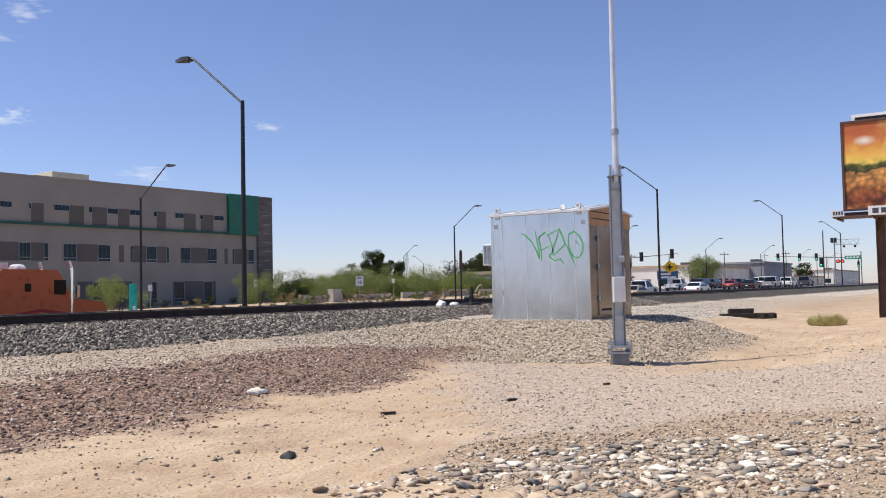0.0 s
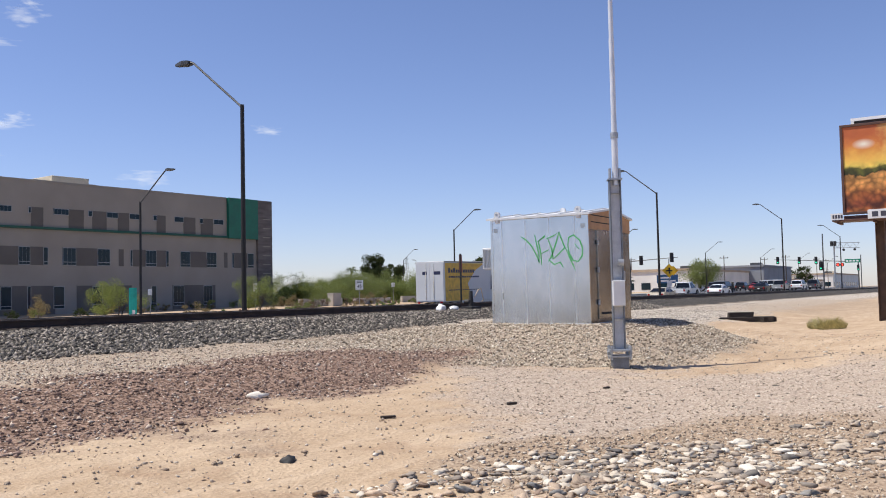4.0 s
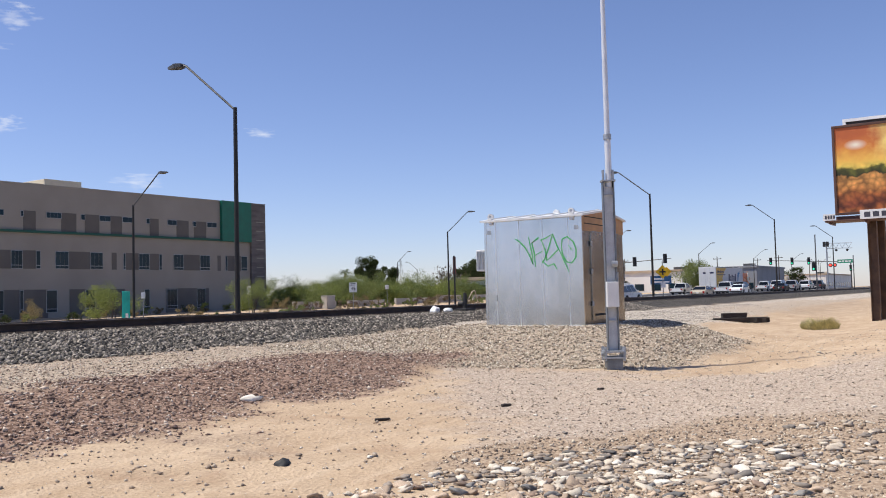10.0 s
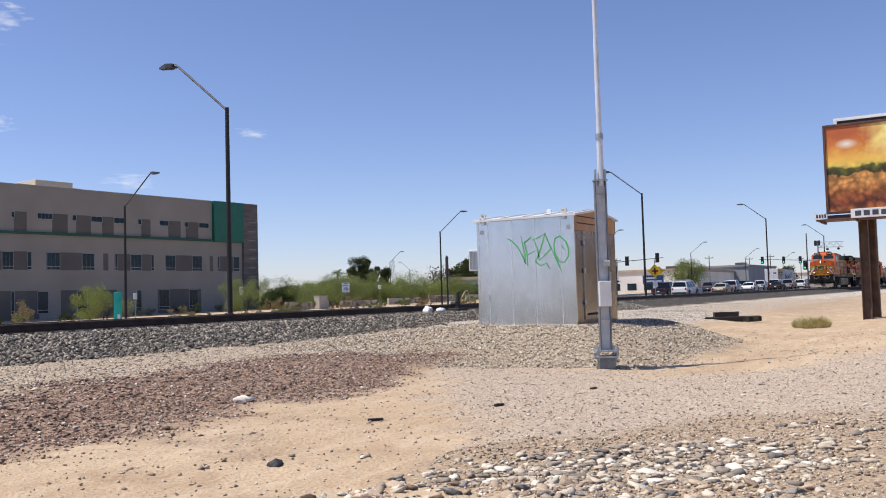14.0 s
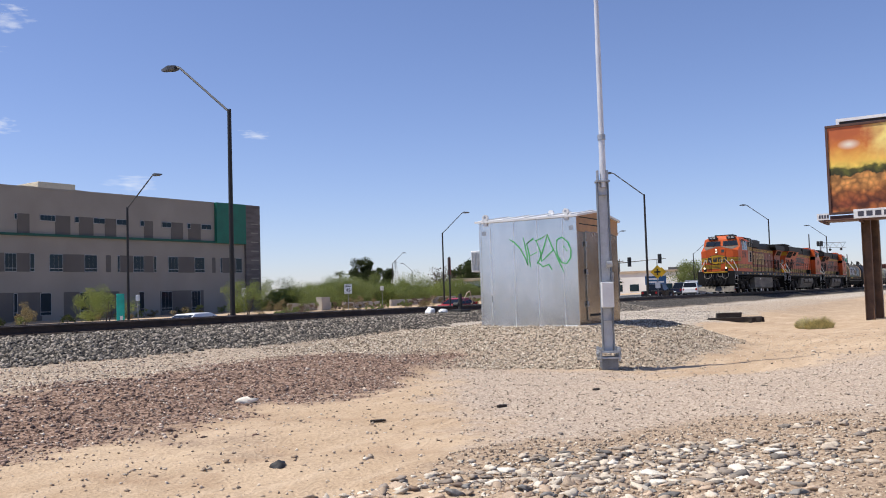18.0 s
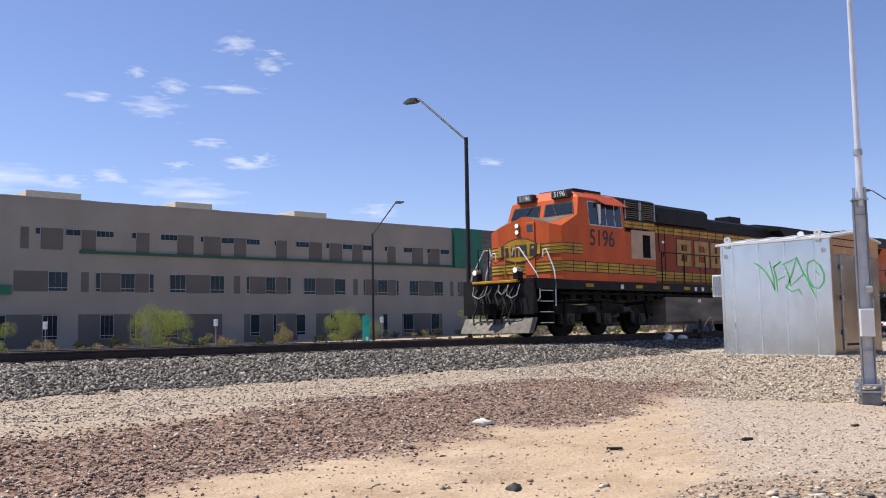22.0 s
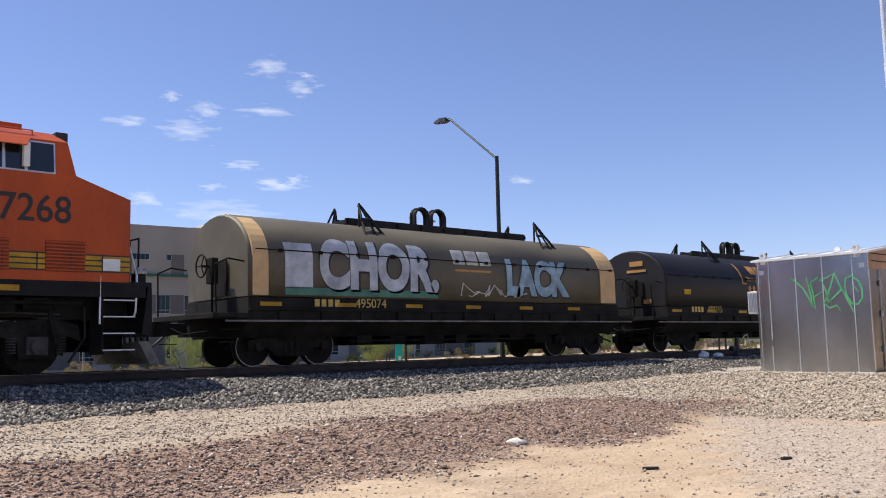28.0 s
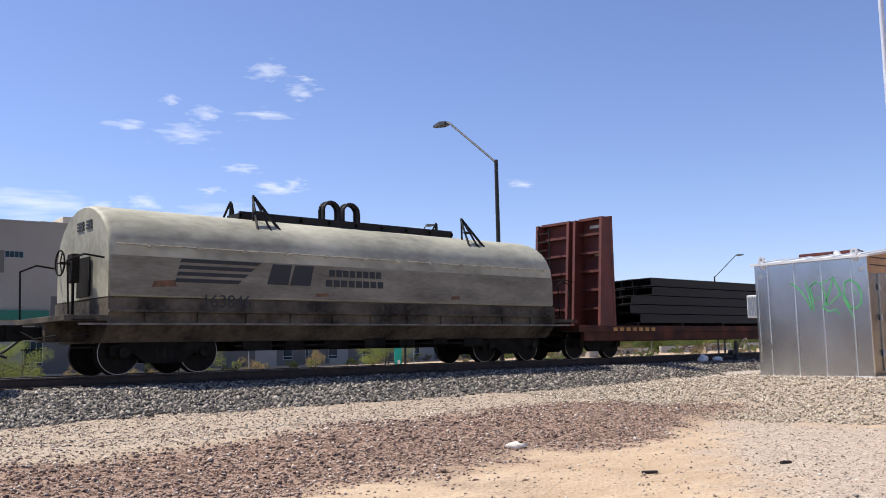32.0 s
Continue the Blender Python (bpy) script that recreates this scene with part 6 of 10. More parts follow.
def locomotive(kind, number, lit, side):
    """A six-axle road diesel, its cab at low x. kind: 'old' or 'new' hood; side: the sign of y of the lettered side."""
    r = root("locomotive", "orange and black freight diesel locomotive with yellow stripes, on the rails", "locomotive", "locomotives of the train")
    L = 22.3
    old = kind == "old"
    paint = orange if number == "6023" else orange_dirty
    # underframe
    bm = box(B(), 0.75, L - 0.75, -1.5, 1.5, 1.48, 1.78, 0.01)
    box(bm, 0.9, L - 0.9, -0.9, 0.9, 1.1, 1.5)
    sill = part("frame", bm, loco_black, r, "black side sill and deck")
    rnd = random.Random(3)
    for s in (-1, 1):
        for x in (3.4, 6.2, 7.9, 9.3, 11.2, 13.2, 15.6, 17.1, 18.7, 20.3):
            part("reflector", box(B(), x - 0.2, x + 0.2, s * 1.503 - 0.006, s * 1.503 + 0.006, 1.57, 1.68), loco_yellow, sill, "yellow reflector patch")
        for x in (5.2, 9.9, 10.4, 14.1, 16.3):
            part("sill_plate", box(B(), x - 0.08, x + 0.08, s * 1.503 - 0.006, s * 1.503 + 0.006, 1.54, 1.68), white_rail, sill)
    # pipes along the sill
    for s in (-1, 1):
        part("air_pipe", tube(B(), (2, s * 1.38, 1.36), (L - 2, s * 1.38, 1.36), 0.04, seg=8), frame_black, sill)
        bm = B()
        for x in np.arange(2.6, L - 2.4, 0.62):
            box(bm, x, x + 0.25 + 0.25 * rnd.random(), s * 1.2 - 0.12, s * 1.2 + 0.12, 1.12 + 0.12 * rnd.random(), 1.45)
        part("underframe_gear", bm, frame_black, sill)["kind"] = "stuff"
    # fuel tank
    tx0, tx1 = (7.95, 15.45) if old else (6.7, 14.2)
    tz0 = 0.30 if old else 0.26
    prof = [(-1.42, 1.3), (-1.42, 0.85), (-1.2, tz0), (1.2, tz0), (1.42, 0.85), (1.42, 1.3)]
    if old:
        prof = [(-1.42, 1.3), (-1.42, tz0 + 0.12), (-1.3, tz0), (1.3, tz0), (1.42, tz0 + 0.12), (1.42, 1.3)]
    tank = part("fuel_tank", prism(B(), prof, tx0, tx1, "x"), tank_dirt, r, "dusty grey-brown fuel tank")
    if not old:
        for s in (-1, 1):
            for a, b2 in ((8.2, 10.2), (10.6, 12.6)):
                bm = tube(B(), (a, s * 1.32, 1.02), (b2, s * 1.32, 1.02), 0.22, seg=20)
                part("air_tank", bm, tank_dirt, tank, "dusty cylindrical air reservoir")
            part("tank_recess", box(B(), 8.1, 12.7, s * 1.425 - 0.01, s * 1.425 + 0.01, 0.78, 1.28), frame_black, tank)
    for s in (-1, 1):
        part("tank_gauge", box(B(), tx0 + 2.2, tx0 + 2.4, s * 1.43 - 0.01, s * 1.43 + 0.01, 1.12, 1.24), white_rail, tank)
    loco_bogie(r, 4.75)
    loco_bogie(r, L - 4.75)
    # cab and nose
    if old:
        nf, ns, nb = 1.9, 2.02, 2.85     # nose front at the middle, at the sides; foot of the windscreen
        ct, cr = 3.12, 5.45
        nose_low, nose_high, roof = 3.48, 3.9, 4.72
    else:
        nf, ns, nb = 0.85, 1.1, 2.2
        ct, cr = 2.45, 4.95
        nose_low, nose_high, roof = 3.46, 3.84, 4.72
    hw = 1.1 if old else 0.55     # half width of the flat nose front
    prism_low = [(ns, -1.5), (nf, -hw), (nf, hw), (ns, 1.5), (cr, 1.5), (cr, -1.5)]
    bm = B()
    lowz, base = nose_low, 1.78
    ring = lambda z, k: [(px_, py_, z) for px_, py_ in k]
    hull(bm, [ring(base, prism_low), ring(lowz, prism_low)])
    # gabled nose top that slopes up to the windscreen's foot
    peak = lowz + (0.4 if old else 0.2)
    mid_z = peak - (peak - lowz) * (hw / 1.5)
    face = lambda *pts: bm.faces.new([bm.verts.new(p) for p in pts])
    face((nf, -hw, lowz), (nf, hw, lowz), (nf, hw, mid_z), (nf, 0, peak), (nf, -hw, mid_z))
    for s in (-1, 1):
        face((ns, s * 1.5, lowz), (nf, s * hw, lowz), (nf, s * hw, mid_z))
        face((nf, 0, peak), (nf, s * hw, mid_z), (nb, 0, nose_high))
        face((nf, s * hw, mid_z), (ns, s * 1.5, lowz), (nb, s * 1.5, nose_high), (nb, 0, nose_high))
        face((ns, s * 1.5, lowz), (nb, s * 1.5, nose_high), (cr, s * 1.5, nose_high), (cr, s * 1.5, lowz))
    bmesh.ops.recalc_face_normals(bm, faces=bm.faces)
    # upper cab: the side windows' wall leans in above the waist
    eave = roof - 0.22
    hull(bm, [[(nb, -1.5, nose_high), (nb, 1.5, nose_high), (cr, 1.5, nose_high), (cr, -1.5, nose_high)],
              [(ct - 0.1, -1.42, eave), (ct - 0.1, 1.42, eave), (cr, 1.42, eave), (cr, -1.42, eave)],
              [(ct + 0.1, -1.05, roof), (ct + 0.1, 1.05, roof), (cr, 1.05, roof), (cr, -1.05, roof)],
              [(ct + 0.2, -0.4, roof + 0.1), (ct + 0.2, 0.4, roof + 0.1), (cr, 0.4, roof + 0.1), (cr, -0.4, roof + 0.1)]])
    skin = orange_worn if old else orange
    cab = part("cab", bm, skin, r, "orange wide-nosed driver's cab")
    # side windows in pale frames, sunshade, mirror
    wx0, wx1 = (3.45, 5.3) if old else (2.6, 4.4)
    wz0, wz1 = (3.62, eave - 0.14) if old else (nose_high + 0.02, eave - 0.08)
    slope = (1.5 - 1.42) / (eave - nose_high)
    for s in (-1, 1):
        widths = [0, 0.3, 0.52, 0.78, 1.0]
        for a, b2 in zip(widths, widths[1:]):
            xa, xb = wx0 + (wx1 - wx0) * a + 0.03, wx0 + (wx1 - wx0) * b2 - 0.03
            y_at = lambda z: s * (1.5 - max(z - nose_high, 0.0) * slope)
            bm = B()
            hull(bm, [[(xa - 0.03, y_at(wz0 - 0.03), wz0 - 0.03), (xb + 0.03, y_at(wz0 - 0.03), wz0 - 0.03), (xb + 0.03, y_at(wz1 + 0.03), wz1 + 0.03), (xa - 0.03, y_at(wz1 + 0.03), wz1 + 0.03)],
                      [(xa - 0.03, y_at(wz0 - 0.03) + s * 0.02, wz0 - 0.03), (xb + 0.03, y_at(wz0 - 0.03) + s * 0.02, wz0 - 0.03), (xb + 0.03, y_at(wz1 + 0.03) + s * 0.02, wz1 + 0.03), (xa - 0.03, y_at(wz1 + 0.03) + s * 0.02, wz1 + 0.03)]])
            fr = part("window_frame", bm, alu_frame, cab, "pale aluminium side window frame")
            bm = B()
            hull(bm, [[(x, y_at(z) + s * o, z) for x, z in ((xa, wz0), (xb, wz0), (xb, wz1), (xa, wz1))] for o in (0.0, 0.026)])
            part("pane", bm, dark_glass, fr)
        bm = B()
        hull(bm, [[(x, s * (1.44 + o), z + dz) for x, o, z in ((wx0 + 0.45, 0.0, eave - 0.02), (wx1 + 0.05, 0.0, eave - 0.02), (wx1 + 0.1, 0.28, eave - 0.22), (wx0 + 0.6, 0.28, eave - 0.22))] for dz in (0, 0.02)])
        part("sunshade", bm, orange, cab, "orange sunshade over the side window")
        bm = box(B(), wx0 + 0.5, wx0 + 0.62, s * 1.52 - 0.02, s * 1.52 + 0.1, wz0 + 0.05, wz1 - 0.05, 0.01)
        part("mirror", bm, white_rail, cab)
    # windscreens on the raked front
    for s in (-1, 1):
        f = lambda y, k: (nb - 0.012 - 0.0 + (ct - 0.1 - nb) * k, y * (1.5 - 0.08 * k) / 1.5, nose_high + (eave - nose_high) * k)
        for o, m_, nm, g in ((0.0, num_black, "screen_seal", 0.0), (0.012, dark_glass, "windscreen", 0.05)):
            lo, hi = (0.06, 0.76) if old else (0.1, 0.92)
            q = [f(s * (0.1 + g), lo + g), f(s * (1.36 - g), lo + g + 0.03), f(s * (1.30 - g), hi - g), f(s * (0.12 + g), hi - g)]
            bm = B()
            hull(bm, [[(p[0] - o, p[1], p[2]) for p in q], [(p[0] - o - 0.012, p[1], p[2]) for p in q]])
            part(nm, bm, m_, cab)
        # number boards above the screens
        bm = box(B(), ct - 0.22, ct + 0.02, s * 0.75 - 0.34, s * 0.75 + 0.34, eave + 0.0, eave + 0.27, 0.02)
        board = part("number_board", bm, num_black, cab, "black number board with white figures")
        if old:
            mm = Matrix.Translation((ct - 0.225, s * 0.75, eave + 0.135)) @ Matrix.Rotation(radians(-90), 4, "Z") @ FACE
            letters("number", number, 0.24, white_rail, board, mm)
            mm = Matrix.Translation((ct - 0.1, s * 1.095, eave + 0.135)) @ (FACE if s < 0 else Matrix.Rotation(math.pi, 4, "Z") @ FACE)
        part("wiper", tube(B(), (nb - 0.06, s * 0.7, nose_high + 0.06), (nb + 0.06, s * 0.45, nose_high + 0.42), 0.012, seg=5), num_black, cab)
        part("roof_grab", pipe(B(), [(ct + 0.5, s * 1.2, eave + 0.1), (ct + 0.5, s * 1.22, eave + 0.2), (cr - 0.3, s * 1.22, eave + 0.2), (cr - 0.3, s * 1.2, eave + 0.1)], 0.014, 5), orange, cab)
    # air conditioner on the roof
    part("roof_unit", box(B(), ct + 0.55, cr - 0.25, -0.75, 0.75, roof + 0.02, roof + 0.2, 0.03), loco_black if old else orange, cab)
    # front: headlights, door, number, platform, plow
    for z in ((lowz + 0.12, lowz - 0.09) if old else (lowz - 0.02, lowz - 0.24)):
        hy = 0.22 if old else -0.1
        bm = tube(B(), (nf - 0.05, hy, z), (nf + 0.05, hy, z), 0.09, seg=16)
        hl = part("headlight", bm, lens, cab, "round headlight on the nose")
        part("bulb", tube(B(), (nf - 0.06, hy, z), (nf - 0.052, hy, z), 0.06, seg=16), lamp_glow if lit else lens, hl)
    dy = -0.62 if old else 0.0
    door = part("nose_door", box(B(), nf - 0.03, nf + 0.02, 0.1 + dy, 0.52 + dy, 1.95, lowz + (0.2 if old else 0.08), 0.02), skin, cab)
    part("door_window", box(B(), nf - 0.036, nf, 0.16 + dy, 0.44 + dy, lowz - (0.14 if old else 0.26), lowz + (0.14 if old else 0.0), 0.03), dark_glass, door)
    bm = B()
    for s in (-1, 1):
        for tri in (((nf, 0, peak), (nf, s * hw, mid_z), (nb, 0, nose_high)), ((nf, s * hw, mid_z), (ns, s * 1.5, lowz), (nb, s * 1.5, nose_high)), ((nf, s * hw, mid_z), (nb, s * 1.5, nose_high), (nb, 0, nose_high))):
            c3 = Vector((nb - 0.35, s * 0.7, 0))
            q = [(p[0] + (c3.x - p[0]) * 0.07, p[1] + (s * 0.55 - p[1]) * 0.07, p[2] + (nose_high - p[2]) * 0.02) for p in tri]
            hull(bm, [[(p[0], p[1], p[2] + o) for p in q] for o in (-0.02, 0.016)])
    part("anti_glare_panel", bm, nose_grey if old else frame_black, cab, "dull dusty panel on top of the nose")
    # nose stripes: wrap-round band and wing emblem, as plain shapes
    edge = [(ns, -1.5), (nf, -hw), (nf, hw), (ns, 1.5)]
    for z0, z1 in ((2.05, 2.38), (2.62, 2.95)) if old else ((1.98, 2.3),):
        bm = B()
        for (xa, ya), (xb, yb) in zip(edge, edge[1:]):
            d = Vector((ya - yb, xb - xa, 0)).normalized() * 0.008
            hull(bm, [[(xa, ya, z0), (xb, yb, z0), (xb, yb, z1), (xa, ya, z1)], [(xa - abs(d.x), ya + d.y * 0, z0), (xb - abs(d.x), yb, z0), (xb - abs(d.x), yb, z1), (xa - abs(d.x), ya, z1)]])
        nose_band = part("nose_stripe", bm, loco_yellow, cab, "yellow band round the nose")
        bm = B()
        for (xa, ya), (xb, yb) in zip(edge, edge[1:]):
            for z in np.linspace(z0, z1, 4):
                tube(bm, (xa - 0.01, ya, z), (xb - 0.01, yb, z), 0.012, seg=6)
        part("pinstripe", bm, num_black, nose_band)
    if old:
        oval = lambda a, b2: [(0.15 + a * math.cos(k * math.tau / 28), 2.79 + b2 * math.sin(k * math.tau / 28)) for k in range(28)]
        part("emblem_rim", prism(B(), oval(0.84, 0.40), nf - 0.036, nf - 0.03, "x"), num_black, cab)
        emblem = part("nose_emblem", prism(B(), oval(0.80, 0.365), nf - 0.04, nf - 0.034, "x"), loco_yellow, cab, "yellow oval emblem crossed by dark blocks")
        part("emblem_bar", box(B(), nf - 0.045, nf - 0.03, -0.75, 1.05, 2.62, 2.95, 0.004), loco_yellow, emblem)
        for k in range(4):
            y = -0.45 + k * 0.4
            lean = 0.03 if k % 2 else -0.03
            part("emblem_block", prism(B(), [(y - 0.16, 2.6), (y + 0.15, 2.6), (y + 0.15 + lean, 2.97), (y - 0.16 + lean, 2.97)], nf - 0.052, nf - 0.043, "x"), num_black, emblem)
            part("block_notch", box(B(), nf - 0.058, nf - 0.05, y - 0.05, y + 0.04, 2.82 - 0.14 * (k % 2), 2.9 - 0.14 * (k % 2)), loco_yellow, emblem)
    for s in (-1, 1):
        if old:
            stripe_band(r, ns + 0.01, cr - 0.02, s * 1.502, 2.05, 2.38, s)
            stripe_band(r, ns + 0.01, ns + 1.05, s * 1.502, 2.62, 2.95, s)
        else:
            stripe_band(r, ns + 0.01, cr - 0.02, s * 1.502, 1.98, 2.3, s)
            for xa in (2.0, 3.4):
                slats("vent", r, xa, xa + 0.75, s * 1.51, 1.95, 2.55, 9, orange, s, orange_dirty)
            part("plate", box(B(), 1.3, 1.65, s * 1.508 - 0.005, s * 1.508 + 0.005, 2.0, 2.24), white_rail, r)
    bm = box(B(), 0.62, nf + 0.2, -1.48, 1.48, 1.7, 1.8, 0.01)
    part("end_platform", bm, loco_black, r)
    bm = B()
    prism(bm, [(0.62, 1.7), (0.7, 1.7), (0.82, 0.75), (0.6, 0.7)], -1.48, 1.48, "y")
    part("pilot", bm, loco_black, r, "black pilot plate")
    part("anticlimber", box(B(), 0.45, 0.66, -0.95, 0.95, 1.68, 1.77, 0.02), loco_yellow if old else loco_black, r, "ribbed anticlimber shelf")
    for y0_, y1_, zl in ((-1.05, -0.55, 1.2), (-0.6, -0.2, 1.32), (0.3, 0.9, 1.22)):
        part("jumper_cable", pipe(B(), [(0.5, y0_, 1.62), (0.4, y0_ + 0.04, zl + 0.1), (0.38, (y0_ + y1_) / 2, zl), (0.4, y1_ - 0.04, zl + 0.1), (0.5, y1_, 1.62)], 0.018, 6), lens, r, "pale looped jumper cable")
    for k in range(6):
        y = -0.75 + 0.3 * k
        part("cable", pipe(B(), [(0.6, y, 1.62), (0.42, y + 0.06, 1.3), (0.38, y - 0.1, 1.0), (0.42, y + 0.12, 0.62), (0.36, y + 0.05, 0.42)], 0.032, 6), rubber, r)
    for s in (-1, 1):
        bm = B()
        hull(bm, [[(0.58, s * 0.05, 0.56), (0.86, s * 0.05, 0.56), (0.86, s * 1.42, 0.6), (0.64, s * 1.42, 0.6)],
                  [(0.05, s * 0.0, 0.13), (0.3, s * 0.0, 0.13), (0.62, s * 1.45, 0.13), (0.4, s * 1.45, 0.13)]])
        part("plow", bm, plow_grey, r, "scraped grey snow plow blade")
        part("light_bracket", box(B(), 0.52, 0.76, s * 0.86 - 0.1, s * 0.86 + 0.1, 1.74, 2.02, 0.01), loco_black, r)
        bm = tube(B(), (0.5, s * 0.86, 2.06), (0.7, s * 0.86, 2.06), 0.1, seg=16)
        dl = part("ditch_light", bm, lens, r, "round ditch light above the pilot")
        part("bulb", tube(B(), (0.488, s * 0.86, 2.06), (0.498, s * 0.86, 2.06), 0.07, seg=16), lamp_glow if lit else lens, dl)
        bm = B()
        for y in (0.35, 0.8):
            tube(bm, (0.62, s * y, 1.75), (0.62, s * y, 2.78), 0.02, seg=8)
        tube(bm, (0.62, s * 0.35, 2.78), (0.62, s * 0.8, 2.78), 0.02, seg=8)
        part("end_rail", bm, loco_black if s > 0 else loco_yellow, r)
    part("chain", pipe(B(), [(0.6, -0.35, 2.5), (0.58, 0, 2.3), (0.6, 0.35, 2.5)], 0.012, 6), frame_black, r)
    coupler(r, 0.0, -1)
    coupler(r, L, 1)
    hoses(r, 0.62, -1)
    hoses(r, L - 0.62, 1)
    steps_and_rails(r, 0.95, 1.6, -1)
    steps_and_rails(r, L - (1.05 if old else 1.5), L - (0.4 if old else 0.9), 1)
    part("end_platform", box(B(), L - 1.6, L - 0.36, -1.48, 1.48, 1.62, 1.76, 0.01), loco_black, r)
    for s in (-1, 1):
        bm = B()
        for y in (0.3, 0.78):
            box(bm, L - 0.5, L - 0.42, s * y - 0.05, s * y + 0.05, 1.1, 2.75, 0.01)
        tube(bm, (L - 0.46, s * 0.3, 2.7), (L - 0.46, s * 0.78, 2.7), 0.02, seg=8)
        part("end_rail", bm, loco_black if s > 0 else post_rust, r)
        for k in range(3):
            part("jumper_cable", pipe(B(), [(L - 0.42, s * (0.3 + 0.2 * k), 1.55), (L - 0.2, s * (0.32 + 0.2 * k), 1.15 - 0.1 * k), (L + 0.05, s * (0.2 + 0.22 * k), 1.05), (L + 0.2, s * (0.3 + 0.2 * k), 1.4)], 0.022, 6), lens if k == 1 else rubber, r)
    part("chain", pipe(B(), [(L - 0.46, -0.3, 2.5), (L - 0.46, 0, 2.3), (L - 0.46, 0.3, 2.5)], 0.012, 6), frame_black, r)
    # hood
    hz = 4.5
    end = 21.35 if old else 20.45
    rad0 = 18.4 if old else 14.9
    stack0, wing0 = (16.3, 17.0) if old else (14.0, 14.3)
    dyn1 = 11.45 if old else 10.0
    bm = B()
    hull(bm, [arch(x, 0.96, 1.78, hz - 0.25, hz + 0.06) for x in (cr, rad0)])
    hood = part("hood", bm, paint, r, "orange engine hood with black roof")
    bm = B()
    hull(bm, [arch(x, 0.975, 3.95, hz - 0.24, hz + 0.08) for x in (cr, rad0)])
    part("hood_roof", bm, loco_black, hood)
    for s in (-1, 1):
        a0 = cr + (2.1 if old else 0.0)
        stripe_band(r, a0, rad0 - 0.02, s * 0.978, 3.64, 3.9, s, 1)
        stripe_band(r, a0 - (0 if old else 0.0), rad0 - 0.02, s * 0.965, 1.9, 2.26, s, 2)
        part("hood_pipe", tube(B(), (a0, s * 1.0, 3.97), (rad0 - 0.1, s * 1.0, 3.97), 0.022, seg=6), loco_black, hood)
        for xk, zk, w_ in ((a0 + 1.0, 3.3, 0.16), (a0 + 2.7, 2.62, 0.12), (rad0 - 1.6, 3.42, 0.18), (rad0 - 3.1, 2.5, 0.1)):
            part("label_plate", box(B(), xk, xk + w_, s * 0.976 - 0.004, s * 0.976 + 0.004, zk, zk + 0.09), white_rail, hood)
        # hood doors
        n = 9 if old else 8
        for k in range(n):
            xa = a0 + (rad0 - a0) * k / n
            xb = a0 + (rad0 - a0) * (k + 1) / n
            bm = box(B(), xa + 0.03, xb - 0.03, s * 0.963 - 0.008, s * 0.963 + 0.008, 2.3, 3.6, 0.004)
            dr = part("hood_door", bm, paint, hood)
            part("latch", box(B(), xb - 0.16, xb - 0.08, s * 0.975 - 0.01, s * 0.975 + 0.01, 2.8, 2.95), loco_black, dr)
            part("hinge", box(B(), xa - 0.012, xa + 0.02, s * 0.968 - 0.01, s * 0.968 + 0.01, 2.3, 3.6), loco_black, dr)
    # wide cabinets behind the cab
    bm = B()
    if old:
        hull(bm, [arch(x, 1.42, 3.93, 4.62, 4.8, 6) for x in (cr + 0.02, cr + 2.0)])
        inv = part("blower_cabinet", bm, loco_black, r, "black louvred cabinet behind the cab")
        hull_b = B()
        hull(hull_b, [arch(x, 1.4, 1.78, 3.5, 3.93, 4) for x in (cr + 0.02, cr + 2.0)])
        low = part("equipment_cabinet", hull_b, skin, r, "orange equipment cabinet")
        hull_b = B()
        hull(hull_b, [arch(x, 1.22, 4.0, 4.55, 4.82, 6) for x in (cr + 2.0, dyn1)])
        part("brake_housing", hull_b, loco_black, r, "black dynamic brake housing on the roof")
        for s in (-1, 1):
            slats("louvre", inv, cr + 0.15, cr + 0.95, s * 1.425, 3.98, 4.55, 8, plow_grey, s)
            slats("louvre", inv, cr + 1.1, cr + 1.9, s * 1.425, 3.98, 4.55, 8, plow_grey, s)
            for xa in (cr + 0.12, cr + 0.98, cr + 1.07, cr + 1.93):
                part("louvre_edge", box(B(), xa - 0.012, xa + 0.012, s * 1.445 - 0.02, s * 1.445 + 0.02, 3.95, 4.58), alu_frame, inv)
            pn = part("cabinet_door", box(B(), cr + 0.5, cr + 1.98, s * 1.405 - 0.01, s * 1.405 + 0.01, 2.6, 3.6, 0.006), tan_panel, low, "unpainted tan cabinet door")
            part("opening", box(B(), cr + 1.2, cr + 1.65, s * 1.418 - 0.006, s * 1.418 + 0.006, 2.66, 3.45), grille_black, pn)
            stripe_band(low, cr + 0.03, cr + 1.98, s * 1.405, 2.05, 2.38, s)
            stripe_band(low, cr + 0.03, cr + 1.98, s * 1.405, 3.66, 3.9, s, 1)
            part("grab_rail", pipe(B(), [(cr + 0.1, s * 1.46, 4.3), (cr + 2.1, s * 1.46, 4.25), (cr + 2.15, s * 1.46, 2.9)], 0.018, 6), loco_black, inv)
    else:
        hull(bm, [arch(x, 1.02, 3.93, 4.6, 4.82, 6) for x in (cr + 0.02, dyn1)])
        inv = part("brake_housing", bm, loco_black, r, "black dynamic brake housing on the roof")
